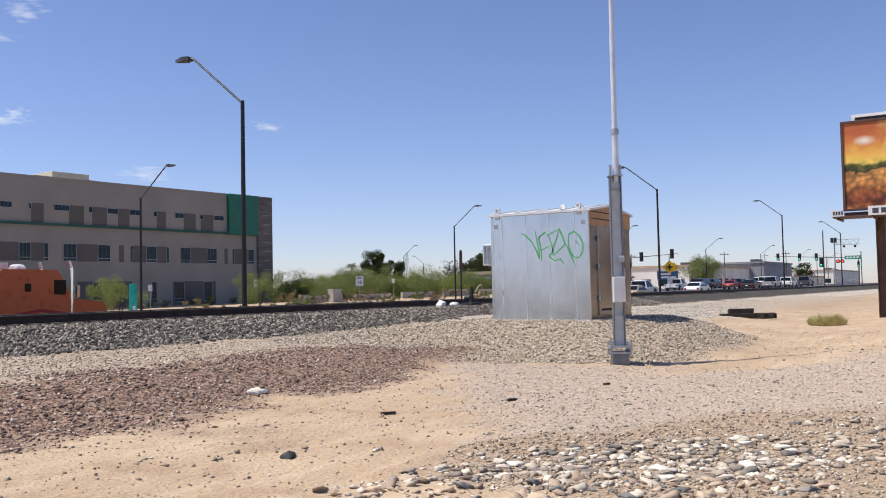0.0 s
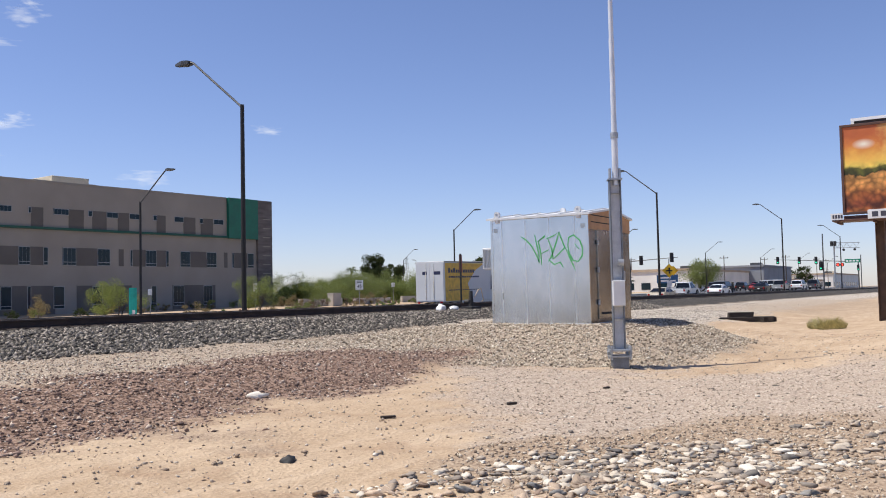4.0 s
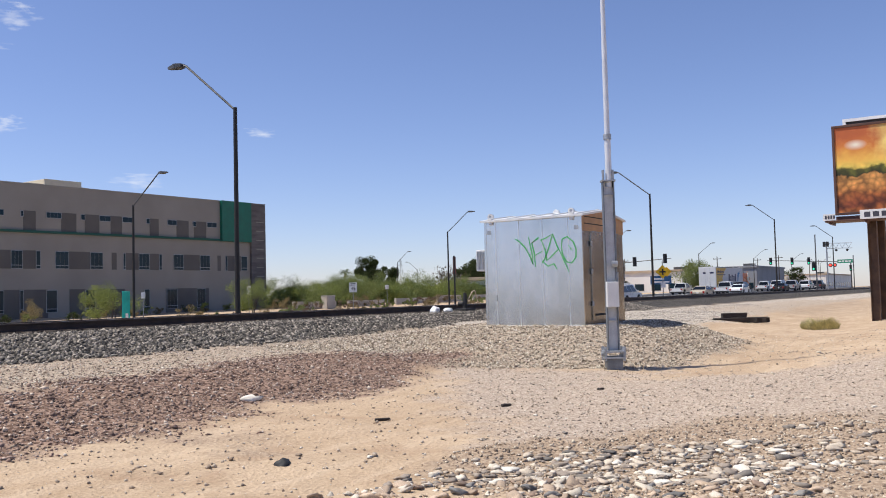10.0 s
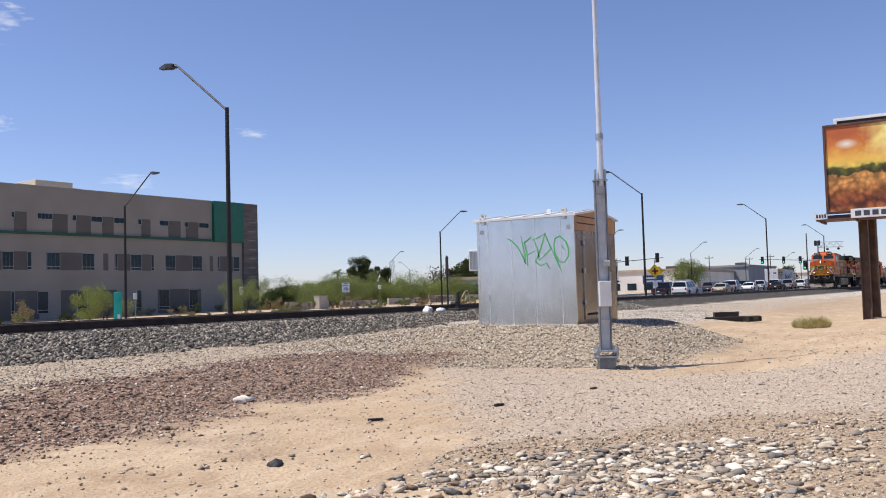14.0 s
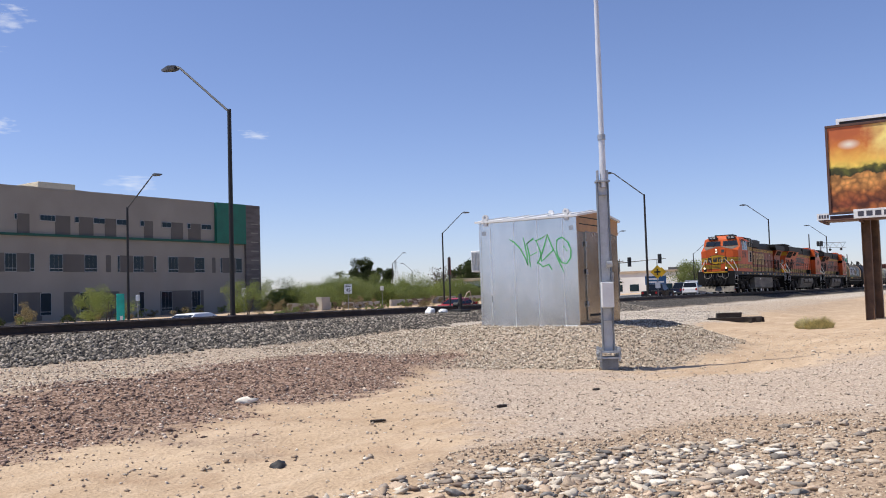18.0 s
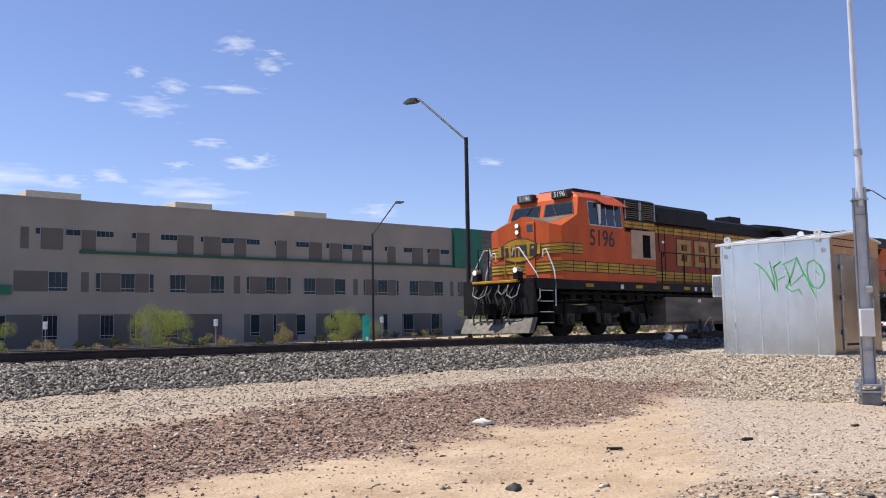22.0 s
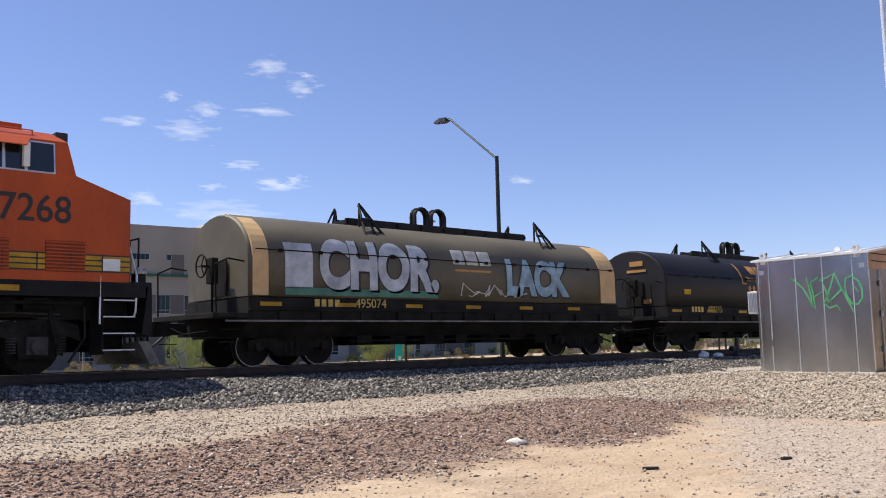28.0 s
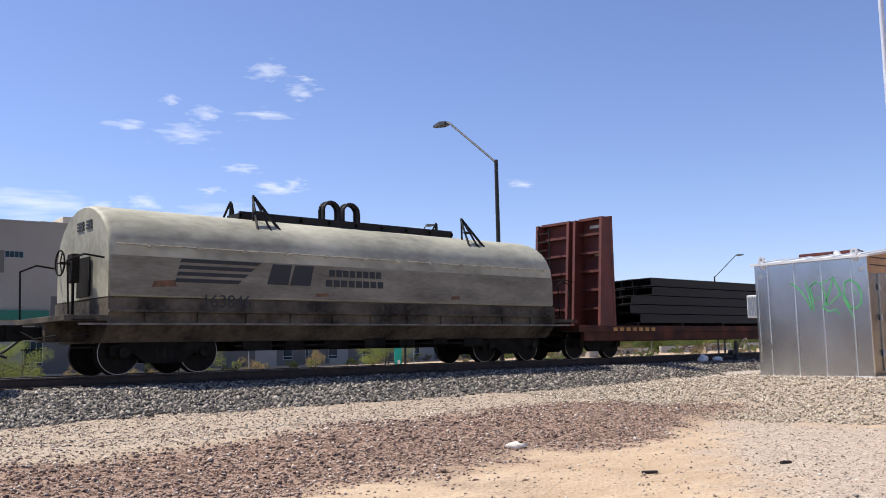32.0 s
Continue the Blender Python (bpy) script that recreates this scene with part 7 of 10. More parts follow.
        for s in (-1, 1):
            for xa in (cr + 0.5, cr + 1.9, cr + 3.3):
                slats("louvre", inv, xa, xa + 0.9, s * 1.005, 4.05, 4.45, 7, grille_black, s)
            part("brake_stand", box(B(), cr + 2.5, cr + 2.95, s * 1.15 - 0.2, s * 1.15 + 0.2, 1.78, 2.25, 0.02), loco_black, r, "small black box on the walkway")
            part("cab_mirror", box(B(), cr - 0.08, cr + 0.02, s * 1.56 - 0.02, s * 1.56 + 0.12, 3.7, 4.15, 0.02), num_black, cab)
    # radiator end with overhanging wings
    rz0, rz1, rr = (3.98, 4.42, 4.62) if old else (4.05, 4.5, 4.78)
    hw = 1.5 if old else 1.56
    bm = B()
    hull(bm, [[(x, -hw, z0_), (x, -hw, rz1), (x, -0.35, rr), (x, 0.35, rr), (x, hw, rz1), (x, hw, z0_)] for x, z0_ in ((wing0, rz1 - 0.16 if old else rz0 + 0.2), (wing0 + 0.5, rz0), (end + (0.22 if old else 0.42), rz0))])
    wing = part("radiator_wing", bm, loco_black, r, "black overhanging radiator housing")
    if not old:
        part("radiator_cover", prism(B(), [(-0.75, rr - 0.02), (-0.6, rr + 0.12), (0.6, rr + 0.12), (0.75, rr - 0.02)], wing0 + 1.5, wing0 + 4.3, "x"), frame_black, wing)
    body = B()
    bw = 1.05
    hull(body, [[(x, -bw, 1.78), (x, -bw, 3.35), (x, -hw + 0.12, rz0 + 0.02), (x, hw - 0.12, rz0 + 0.02), (x, bw, 3.35), (x, bw, 1.78)] for x in (rad0, end)])
    rb = part("radiator_body", body, paint, r, "orange radiator compartment with dark grilles")
    for s in (-1, 1):
        glazed = ((0.55, 1.4, 0.25, 0.85), (1.5, 2.4, 0.25, 0.85)) if old else ((0.12, 1.3, 0.08, 0.92), (1.42, 2.52, 0.08, 0.92), (3.05, 4.35, 0.42, 0.92))
        for o0, o1, k0, k1 in glazed:
            xa, xb = end - o1, end - o0
            f = lambda k2: (s * (bw + (hw - 0.12 - bw) * k2 + 0.012), 3.35 + (rz0 - 3.33) * k2)
            bm = B()
            hull(bm, [[(xa, f(k0)[0], f(k0)[1]), (xb, f(k0)[0], f(k0)[1]), (xb, f(k1)[0], f(k1)[1]), (xa, f(k1)[0], f(k1)[1])],
                      [(xa, f(k0)[0] + s * 0.015, f(k0)[1] - 0.01), (xb, f(k0)[0] + s * 0.015, f(k0)[1] - 0.01), (xb, f(k1)[0] + s * 0.015, f(k1)[1] - 0.01), (xa, f(k1)[0] + s * 0.015, f(k1)[1] - 0.01)]])
            part("radiator_grille", bm, grille_black, rb)
        # doors: distance from the rear, width, foot, head
        doors = ((0.3, 0.28, 2.0, 3.25), (0.72, 0.27, 2.15, 3.0), (1.14, 0.28, 2.0, 3.2), (1.62, 0.36, 2.0, 3.2), (2.45, 0.34, 2.0, 3.05), (3.05, 0.68, 2.3, 3.3), (3.95, 0.36, 2.75, 3.25)) if not old else ((0.5, 0.2, 2.05, 3.05), (0.8, 0.22, 2.05, 3.05), (1.15, 0.22, 2.05, 3.05), (1.55, 0.36, 1.95, 2.35), (2.05, 0.24, 2.05, 3.05), (2.4, 0.36, 2.1, 2.55), (2.4, 0.36, 2.65, 3.1), (2.86, 0.05, 2.1, 3.1))
        for off, w, z0_, z1_ in doors:
            xa = end - off - w
            leaf = part("radiator_door", box(B(), xa, xa + w, s * (bw + 0.006) - 0.01, s * (bw + 0.006) + 0.01, z0_, z1_, 0.005), grille_black, rb)
            part("hinge", box(B(), xa + w + 0.01, xa + w + 0.05, s * (bw + 0.012) - 0.012, s * (bw + 0.012) + 0.012, z0_ + 0.1, z0_ + 0.2), loco_black, leaf)
        if old:
            ring_ = [(end - 1.73 + 0.14 * math.cos(a), s * (bw + 0.02), 2.78 + 0.14 * math.sin(a)) for a in np.linspace(0, math.tau, 13)]
            part("hand_wheel", pipe(B(), ring_, 0.025, 6), paint, rb)
        for xk in np.arange(rad0 + 0.5, end - 0.2, 0.8):
            part("panel_seam", box(B(), xk - 0.006, xk + 0.006, s * (bw + 0.003) - 0.004, s * (bw + 0.003) + 0.004, 2.24, 3.3), num_black, rb)
        stripe_band(rb, rad0 + 0.02, end - 0.02, s * (bw + 0.002), 1.9, 2.22, s, 2)
    # stack, horns, antennas
    part("exhaust_pipe", box(B(), stack0 - 1.5, stack0 - 0.55, -0.35, 0.35, hz, hz + 0.32, 0.02), loco_black, r)
    horn = B()
    for dy, dx in ((-0.18, -0.3), (0.0, -0.36), (0.18, 0.3)):
        tube(horn, (stack0 - 3.2, dy, hz + 0.2), (stack0 - 3.2 + dx, dy, hz + 0.2), 0.03, 0.09, 10)
    tube(horn, (stack0 - 3.2, -0.2, hz), (stack0 - 3.2, -0.2, hz + 0.2), 0.03)
    part("horn", horn, loco_black, r, "triple-chime air horn")
    # rear end: plate, light
    bm = box(B(), end, end + 0.03, -1.2, 1.2, 3.62, 3.96)
    part("rear_stripe", bm, loco_yellow, r, "yellow band across the rear")
    part("rear_stripe", box(B(), end, end + 0.028, -1.04, 1.04, 1.92, 2.26), loco_yellow, r)
    part("rear_door", box(B(), end, end + 0.034, -0.35, 0.35, 1.9, 3.2, 0.01), orange, r)
    part("rear_light", tube(B(), (end, 0.75, 3.1), (end + 0.08, 0.75, 3.1), 0.11, seg=14), lens, r)
    part("rear_light", tube(B(), (end, 0.75, 2.86), (end + 0.08, 0.75, 2.86), 0.11, seg=14), lens, r)
    side_railing(r, cr + (2.3 if old else 2.8), end - 0.1, 9 if old else 11)
    # figures and emblem blocks on the lettered side
    face = FACE if side < 0 else Matrix.Rotation(math.pi, 4, "Z") @ FACE
    nx_ = 4.15 if old else 2.95
    letters("road_number", number, 0.76 if old else 0.74, num_black, r, Matrix.Translation((nx_, side * 1.506, 3.16 if old else 3.12)) @ face, "black painted road number", squash=0.92, bold=0.006)
    if old:
        for k, (w, xo) in enumerate(((1.0, 9.55), (1.05, 10.8), (0.9, 12.0), (0.95, 13.2))):
            q = B()
            for a, b2 in (((0, 0.3), (0.7, 1.0)) if k in (0, 1) else ((0.0, 0.35), (0.55, 1.0))):
                box(q, xo + w * a - 0.035, xo + w * b2 + 0.035, side * 0.978 - 0.004, side * 0.978 + 0.004, 2.46, 3.54)
            blk = part("emblem_outline", q, num_black, r)
            q = B()
            o = side * 0.984
            shape = ((0, 0.3), (0.7, 1.0)) if k in (0, 1) else ((0.0, 0.35), (0.55, 1.0))
            for a, b2 in shape:
                box(q, xo + w * a, xo + w * b2, o - 0.004, o + 0.004, 2.5, 3.5)
            for za, zb in ((2.5, 2.68), (2.92, 3.08), (3.32, 3.5)):
                box(q, xo + 0.01, xo + w - 0.01, o - 0.0045, o + 0.0045, za, zb)
            part("emblem", q, loco_gold, blk, "gold block emblem")
    else:
        for k in range(4):
            xo = 14.45 - 1.32 * k
            bm = prism(B(), [(xo, 3.02), (xo - 1.16, 3.02), (xo - 1.42, 3.5), (xo - 0.26, 3.5)], side * 0.982 - 0.005, side * 0.982 + 0.005, "y")
            blk = part("emblem", bm, num_black, r, "black slanted block emblem")
            bm = prism(B(), [(xo - 0.47, 3.13), (xo - 0.8, 3.13), (xo - 0.94, 3.39), (xo - 0.61, 3.39)], side * 0.988 - 0.005, side * 0.988 + 0.005, "y")
            part("emblem_gap", bm, orange, blk)
        bm = prism(B(), [(14.85, 2.62), (14.5, 2.9), (9.3, 2.74)], side * 0.982 - 0.005, side * 0.982 + 0.005, "y")
        part("emblem_swoosh", bm, num_black, r, "long black tapering swoosh")
        letters("rear_number", number, 0.34, num_black, r, Matrix.Translation((end - 0.0, 0, 0)) @ Matrix.Translation((0.05, 0.55 * -side, 3.42)) @ Matrix.Rotation(radians(90), 4, "Z") @ FACE)
    return r


# ---- train: freight cars ----
def freight_bogie(parent, cx):
    fr = B()
    for s in (-1, 1):
        prism(fr, [(cx - 1.15, 0.36), (cx - 1.15, 0.58), (cx - 0.5, 0.74), (cx + 0.5, 0.74), (cx + 1.15, 0.58), (cx + 1.15, 0.36), (cx + 0.65, 0.42), (cx + 0.4, 0.22), (cx - 0.4, 0.22), (cx - 0.65, 0.42)], s * 0.98 - 0.07, s * 0.98 + 0.07, "y")
    box(fr, cx - 0.22, cx + 0.22, -1.0, 1.0, 0.42, 0.72, 0.02)
    bogie = part("bogie_frame", fr, frame_black, parent, "dirty cast steel bogie side frames")
    for s in (-1, 1):
        for dx in (-0.89, 0.89):
            part("axle_cap", tube(B(), (cx + dx, s * 1.0, 0.45), (cx + dx, s * 1.13, 0.45), 0.11, seg=12), truck_dirt, bogie)
        for dx in (-0.16, 0.0, 0.16):
            part("spring", tube(B(), (cx + dx, s * 0.99, 0.24), (cx + dx, s * 0.99, 0.56), 0.075, seg=8), truck_dirt, bogie)
    for dx in (-0.89, 0.89):
        wheelset(parent, cx + dx, 0.45)


def car_end(parent, x, out, half, material):
    """Coupler, end platform, ladder rungs, hand rails and brake gear at one end of a freight car."""
    coupler(parent, x + out * 1.55, out)
    bm = box(B(), min(x, x + out * 0.85), max(x, x + out * 0.85), -half, half, 1.08, 1.2, 0.01)
    box(bm, min(x, x + out * 0.8), max(x, x + out * 0.8), -0.3, 0.3, 0.7, 1.1)
    pf = part("end_platform", bm, material, parent, "end platform with grating")
    for s in (-1, 1):
        pts = [(x + out * 0.75, s * (half - 0.05), 1.2), (x + out * 0.78, s * (half - 0.08), 2.25), (x + out * 0.45, s * (half - 0.1), 2.4), (x + out * 0.05, s * (half - 0.1), 2.35)]
        part("hand_rail", pipe(B(), pts, 0.02, 6), frame_black, parent)
        bm = B()
        for k in range(3):
            z = 0.55 + 0.27 * k
            box(bm, min(x + out * 0.25, x + out * 0.7), max(x + out * 0.25, x + out * 0.7), s * half - 0.02, s * half + 0.02, z, z + 0.025)
        part("step_rungs", bm, frame_black, parent)
        part("uncoupling_rod", pipe(B(), [(x + out * 0.95, s * half * 0.95, 0.8), (x + out * 1.1, s * 0.6, 0.75), (x + out * 1.3, s * 0.15, 0.95)], 0.014, 6), frame_black, parent)
    part("air_hose", pipe(B(), [(x + out * 1.1, 0.3, 0.75), (x + out * 1.35, 0.3, 0.55), (x + out * 1.65, 0.1, 0.4)], 0.03, 6), rubber, parent)
    if out < 0:
        bm = B()
        rim = [(x - 0.55 + 0.0, -0.35 + 0.26 * math.cos(a), 2.3 + 0.26 * math.sin(a)) for a in np.linspace(0, math.tau, 15)]
        pipe(bm, rim, 0.018, 6)
        for a in (0, 2.1, 4.2):
            tube(bm, (x - 0.55, -0.35, 2.3), (x - 0.55, -0.35 + 0.26 * math.cos(a), 2.3 + 0.26 * math.sin(a)), 0.014, seg=6)
        tube(bm, (x - 0.55, -0.35, 2.3), (x - 0.3, -0.35, 2.3), 0.03, seg=8)
        box(bm, x - 0.36, x - 0.2, -0.5, -0.2, 1.9, 2.5, 0.02)
        tube(bm, (x - 0.28, -0.35, 1.2), (x - 0.28, -0.35, 2.0), 0.03)
        part("brake_wheel", bm, frame_black, parent, "hand brake wheel and gear box")


def hook_loops(parent, cx, material, z=3.62):
    """A pair of round lifting loops on top of a cover."""
    bm = B()
    for dx in (-0.31, 0.31):
        pts = [(cx + dx + 0.25 * math.cos(a), 0.0, z + 0.28 + 0.23 * math.sin(a)) for a in np.linspace(0, math.pi, 9)]
        pts = [(cx + dx + 0.25, 0, z - 0.02)] + pts + [(cx + dx - 0.25, 0, z - 0.02)]
        for y in (-0.09, 0.09):
            pipe(bm, [(p[0], y, p[2]) for p in pts], 0.042, 6)
        for a, b2 in zip(pts, pts[1:]):
            bm.faces.new([bm.verts.new(v) for v in ((a[0], -0.09, a[2]), (a[0], 0.09, a[2]), (b2[0], 0.09, b2[2]), (b2[0], -0.09, b2[2]))])
    part("lifting_loop", bm, material, parent, "pair of dark lifting loops")


def cover(parent, x0, x1, half, z0, zs, zt, material, ribs=0, rib_mat=None):
    """A round-topped cover over the coils, with rounded ends."""
    bm = B()
    n = 14
    secs = []
    for x, k in ((x0, 0.965), (x0 + 0.06, 0.99), (x0 + 0.14, 1.0), (x1 - 0.14, 1.0), (x1 - 0.06, 0.99), (x1, 0.965)):
        secs.append([(x, y * k, z0 + (z - z0) * (k + (1 - k) * 0.3)) for _, y, z in arch(x, half, z0, zs, zt, n)])
    hull(bm, secs)
    cv = part("cover", bm, material, parent, "", False)
    me = cv.data
    me.polygons.foreach_set("use_smooth", [abs(p.normal.x) < 0.7 for p in me.polygons])
    # seam with small clips along the side
    for s in (-1, 1):
        bm = tube(B(), (x0 + 0.15, s * (half + 0.01), zs + 0.22), (x1 - 0.15, s * (half + 0.01), zs + 0.22), 0.014, seg=6)
        for x in np.arange(x0 + 0.8, x1 - 0.3, 1.1):
            box(bm, x - 0.05, x + 0.05, s * (half + 0.02) - 0.02, s * (half + 0.02) + 0.02, zs + 0.17, zs + 0.25)
        part("seam_rail", bm, rib_mat or (frame_black if material in (cover_olive, cover_black) else seam_pale), cv)
    return cv


def stand(parent, x, z, material):
    """An A-shaped guide stand on the near and far shoulder of a cover."""
    for s in (-1, 1):
        bm = B()
        y, zb = s * 1.12, z - 0.72
        tube(bm, (x - 0.2, y, zb + 0.25), (x - 0.02, s * 0.55, z + 0.5), 0.03, seg=6)
        tube(bm, (x + 0.2, y, zb + 0.25), (x + 0.02, s * 0.55, z + 0.5), 0.03, seg=6)
        tube(bm, (x + 0.02, s * 0.55, z + 0.5), (x + 0.45, s * 1.0, zb + 0.4), 0.036, seg=6)
        tube(bm, (x - 0.15, s * 0.8, z + 0.1), (x + 0.2, s * 0.8, z + 0.1), 0.036, seg=6)
        tube(bm, (x, s * 0.55, z - 0.15), (x, s * 0.55, z + 0.55), 0.03, seg=6)
        part("guide_stand", bm, material, parent)


def coil_car(label, x0, x1, cov_mat, sill_mat, hardware, two=False, sills=None):
    """A covered coil-steel car; x0 and x1 are the ends of its body."""
    r = root("coil_car", label, "freight car", "covered coil cars of the train")
    half = 1.5
    prof = [(-half, 1.55), (-half, 1.3), (-half + 0.02, 1.0), (-1.15, 0.66), (1.15, 0.66), (half - 0.02, 1.0), (half, 1.3), (half, 1.55)]
    body = part("body", prism(B(), prof, x0, x1, "x"), sill_mat, r, "long steel trough body")
    for s in (-1, 1):
        bm = box(B(), x0, x1, s * (half + 0.04) - 0.05, s * (half + 0.04) + 0.05, 1.26, 1.31)
        part("side_flange", bm, sill_mat, body)
        part("walk_edge", box(B(), x0 - 0.6, x1 + 0.6, s * (half + 0.07) - 0.02, s * (half + 0.07) + 0.02, 1.0, 1.04), sill_edge, body, "thin pale edge along the sill")
        for x in np.arange(x0 + 0.9, x1 - 0.6, 1.15):
            part("stake_pocket", box(B(), x - 0.14, x + 0.14, s * (half + 0.0) - 0.045, s * (half + 0.0) + 0.045, 1.0, 1.25, 0.01), sill_mat, body)
        for x in np.arange(x0 + 0.3, x1 - 0.5, (x1 - x0) / 6.3) if sill_mat is sill_black else ():
            part("reflector", box(B(), x, x + 0.55, s * (half + 0.004) - 0.006, s * (half + 0.004) + 0.006, 1.36, 1.45), loco_yellow, body, "worn yellow reflector strip")
    bm = B()
    rnd = random.Random(int(x0))
    box(bm, x0 + 3.0, x1 - 3.0, -0.35, 0.35, 0.45, 0.7)
    for k in range(7):
        x = x0 + 3.2 + (x1 - x0 - 6.6) * k / 6
        box(bm, x, x + 0.4 + 0.4 * rnd.random(), -1.0 - 0.2 * rnd.random(), -0.3, 0.42 + 0.1 * rnd.random(), 0.7)
    tube(bm, (x0 + 3, -1.1, 0.55), (x1 - 3, -1.1, 0.55), 0.025)
    part("brake_gear", bm, frame_black, body)
    freight_bogie(r, x0 + 1.4)
    freight_bogie(r, x1 - 1.4)
    car_end(r, x0, -1, half, sill_mat)
    car_end(r, x1, 1, half, sill_mat)
    zs, zt = 2.42, 3.58
    if two:
        mid = (x0 + x1) / 2
        for a, b2 in ((x0 + 0.02, mid - 0.06), (mid + 0.06, x1 - 0.02)):
            c = cover(r, a, b2, half - 0.02, 1.58, zs, zt, cov_mat)
            q = (b2 - a)
            hook_loops(c, (a + b2) / 2, hardware, zt + 0.02)
            part("lifting_frame", box(B(), (a + b2) / 2 - 1.3, (a + b2) / 2 + 1.3, -0.22, 0.22, zt - 0.01, zt + 0.06, 0.01), hardware, c)
            for x in (a + q * 0.22, a + q * 0.82):
                for s in (-1, 1):
                    part("guide_post", box(B(), x - 0.045, x + 0.045, s * 1.0 - 0.05, s * 1.0 + 0.05, zt - 0.55, zt + 0.32, 0.01), cov_mat, c)
                bm = tube(B(), (x, -1.0, zt + 0.2), (x, 1.0, zt + 0.2), 0.03, seg=6)
                for s in (-1, 1):
                    box(bm, x - 0.75, x, s * 0.98 - 0.02, s * 0.98 + 0.02, zt + 0.13, zt + 0.2)
                part("cross_bar", bm, cov_mat, c)
    else:
        c = cover(r, x0 + 0.02, x1 - 0.02, half - 0.01, 1.58, zs, zt, cov_mat)
        q = x1 - x0
        hook_loops(c, (x0 + x1) / 2, hardware, zt + 0.16)
        bm = box(B(), x0 + q * 0.27, x1 - q * 0.22, -0.28, -0.2, zt - 0.02, zt + 0.17)
        box(bm, x0 + q * 0.27, x1 - q * 0.22, 0.2, 0.28, zt - 0.02, zt + 0.17)
        for k in range(9):
            x = x0 + q * (0.27 + 0.51 * k / 8)
            box(bm, x - 0.04, x + 0.04, -0.28, 0.28, zt + 0.02, zt + 0.12)
        part("lifting_frame", bm, hardware, c, "dark lifting frame along the cover's top")
        stand(c, x0 + q * 0.285, zt - 0.02, hardware)
        stand(c, x0 + q * 0.79, zt - 0.02, hardware)
    # framed notices on the end
    part("end_panel", box(B(), x0 - 0.03, x0 - 0.005, -0.55, 0.15, 1.62, 2.45), frame_black, r)
    return r


def writing(r, text, size, material, x, z, y=-1.5, label="", squash=1.0):
    return letters("writing", text, size, material, r, Matrix.Translation((x, y - 0.006, z)) @ FACE, label, squash=squash)


def curved_panel(name, parent, material, x0, x1, z0, z1, label="", zs=2.42, zt=3.58, half=1.49, off=0.012):
    """A thin painted panel that follows a cover's side."""
    def yz(z):
        if z <= zs:
            return -(half + off)
        k = min(1.0, (z - zs) / (zt - zs))
        return -(half * math.sqrt(max(0.0, 1 - k * k)) + off)
    zz = np.linspace(z0, z1, 14)
    bm = hull(B(), [[(x0, yz(a), a), (x1, yz(a), a), (x1, yz(a) + off + 0.02, a), (x0, yz(a) + off + 0.02, a)] for a in zz])
    return part(name, bm, material, parent, label)


def curved_letters(name, parent, text, size, material, x, z, label="", off=0.014, squash=1.0, bold=0.0, width=0.0, zs=2.42, zt=3.58, half=1.49):
    """Writing that follows a cover's side."""
    ob = letters(name, text, size, material, parent, Matrix.Translation((x, 0, z)) @ FACE, label, squash=squash, bold=bold)
    bm = B()
    bm.from_mesh(ob.data)
    if width:
        xs_ = [v.co.x for v in bm.verts]
        k, mid_ = width / (max(xs_) - min(xs_)), (max(xs_) + min(xs_)) / 2
        for v in bm.verts:
            v.co.x = x + (v.co.x - mid_) * k
    for k in range(9):
        zc = zs + 0.12 * k
        bmesh.ops.bisect_plane(bm, geom=bm.verts[:] + bm.edges[:] + bm.faces[:], plane_co=(0, 0, zc), plane_no=(0, 0, 1))
    for v in bm.verts:
        k = min(1.0, max(0.0, (v.co.z - zs) / (zt - zs)))
        v.co.y -= half * math.sqrt(1 - k * k) + off
    bm.to_mesh(ob.data)
    bm.free()
    return ob


cover_olive = mat("olive_cover", (0.115, 0.095, 0.06), 0.6, var=0.2, scale=1.0, stretch=(0.4, 1, 1))
cover_black = mat("black_cover", (0.022, 0.018, 0.018), 0.5, var=0.2, scale=0.8, stretch=(0.4, 1, 1), color2=(0.013, 0.012, 0.013), spec=0.25)
cover_grey = mat("putty_cover", (0.481, 0.455, 0.345), 0.6, var=0.1, scale=0.7, fine=7, stretch=(0.5, 1, 0.8), color2=(0.24, 0.225, 0.165), spec=0.3)


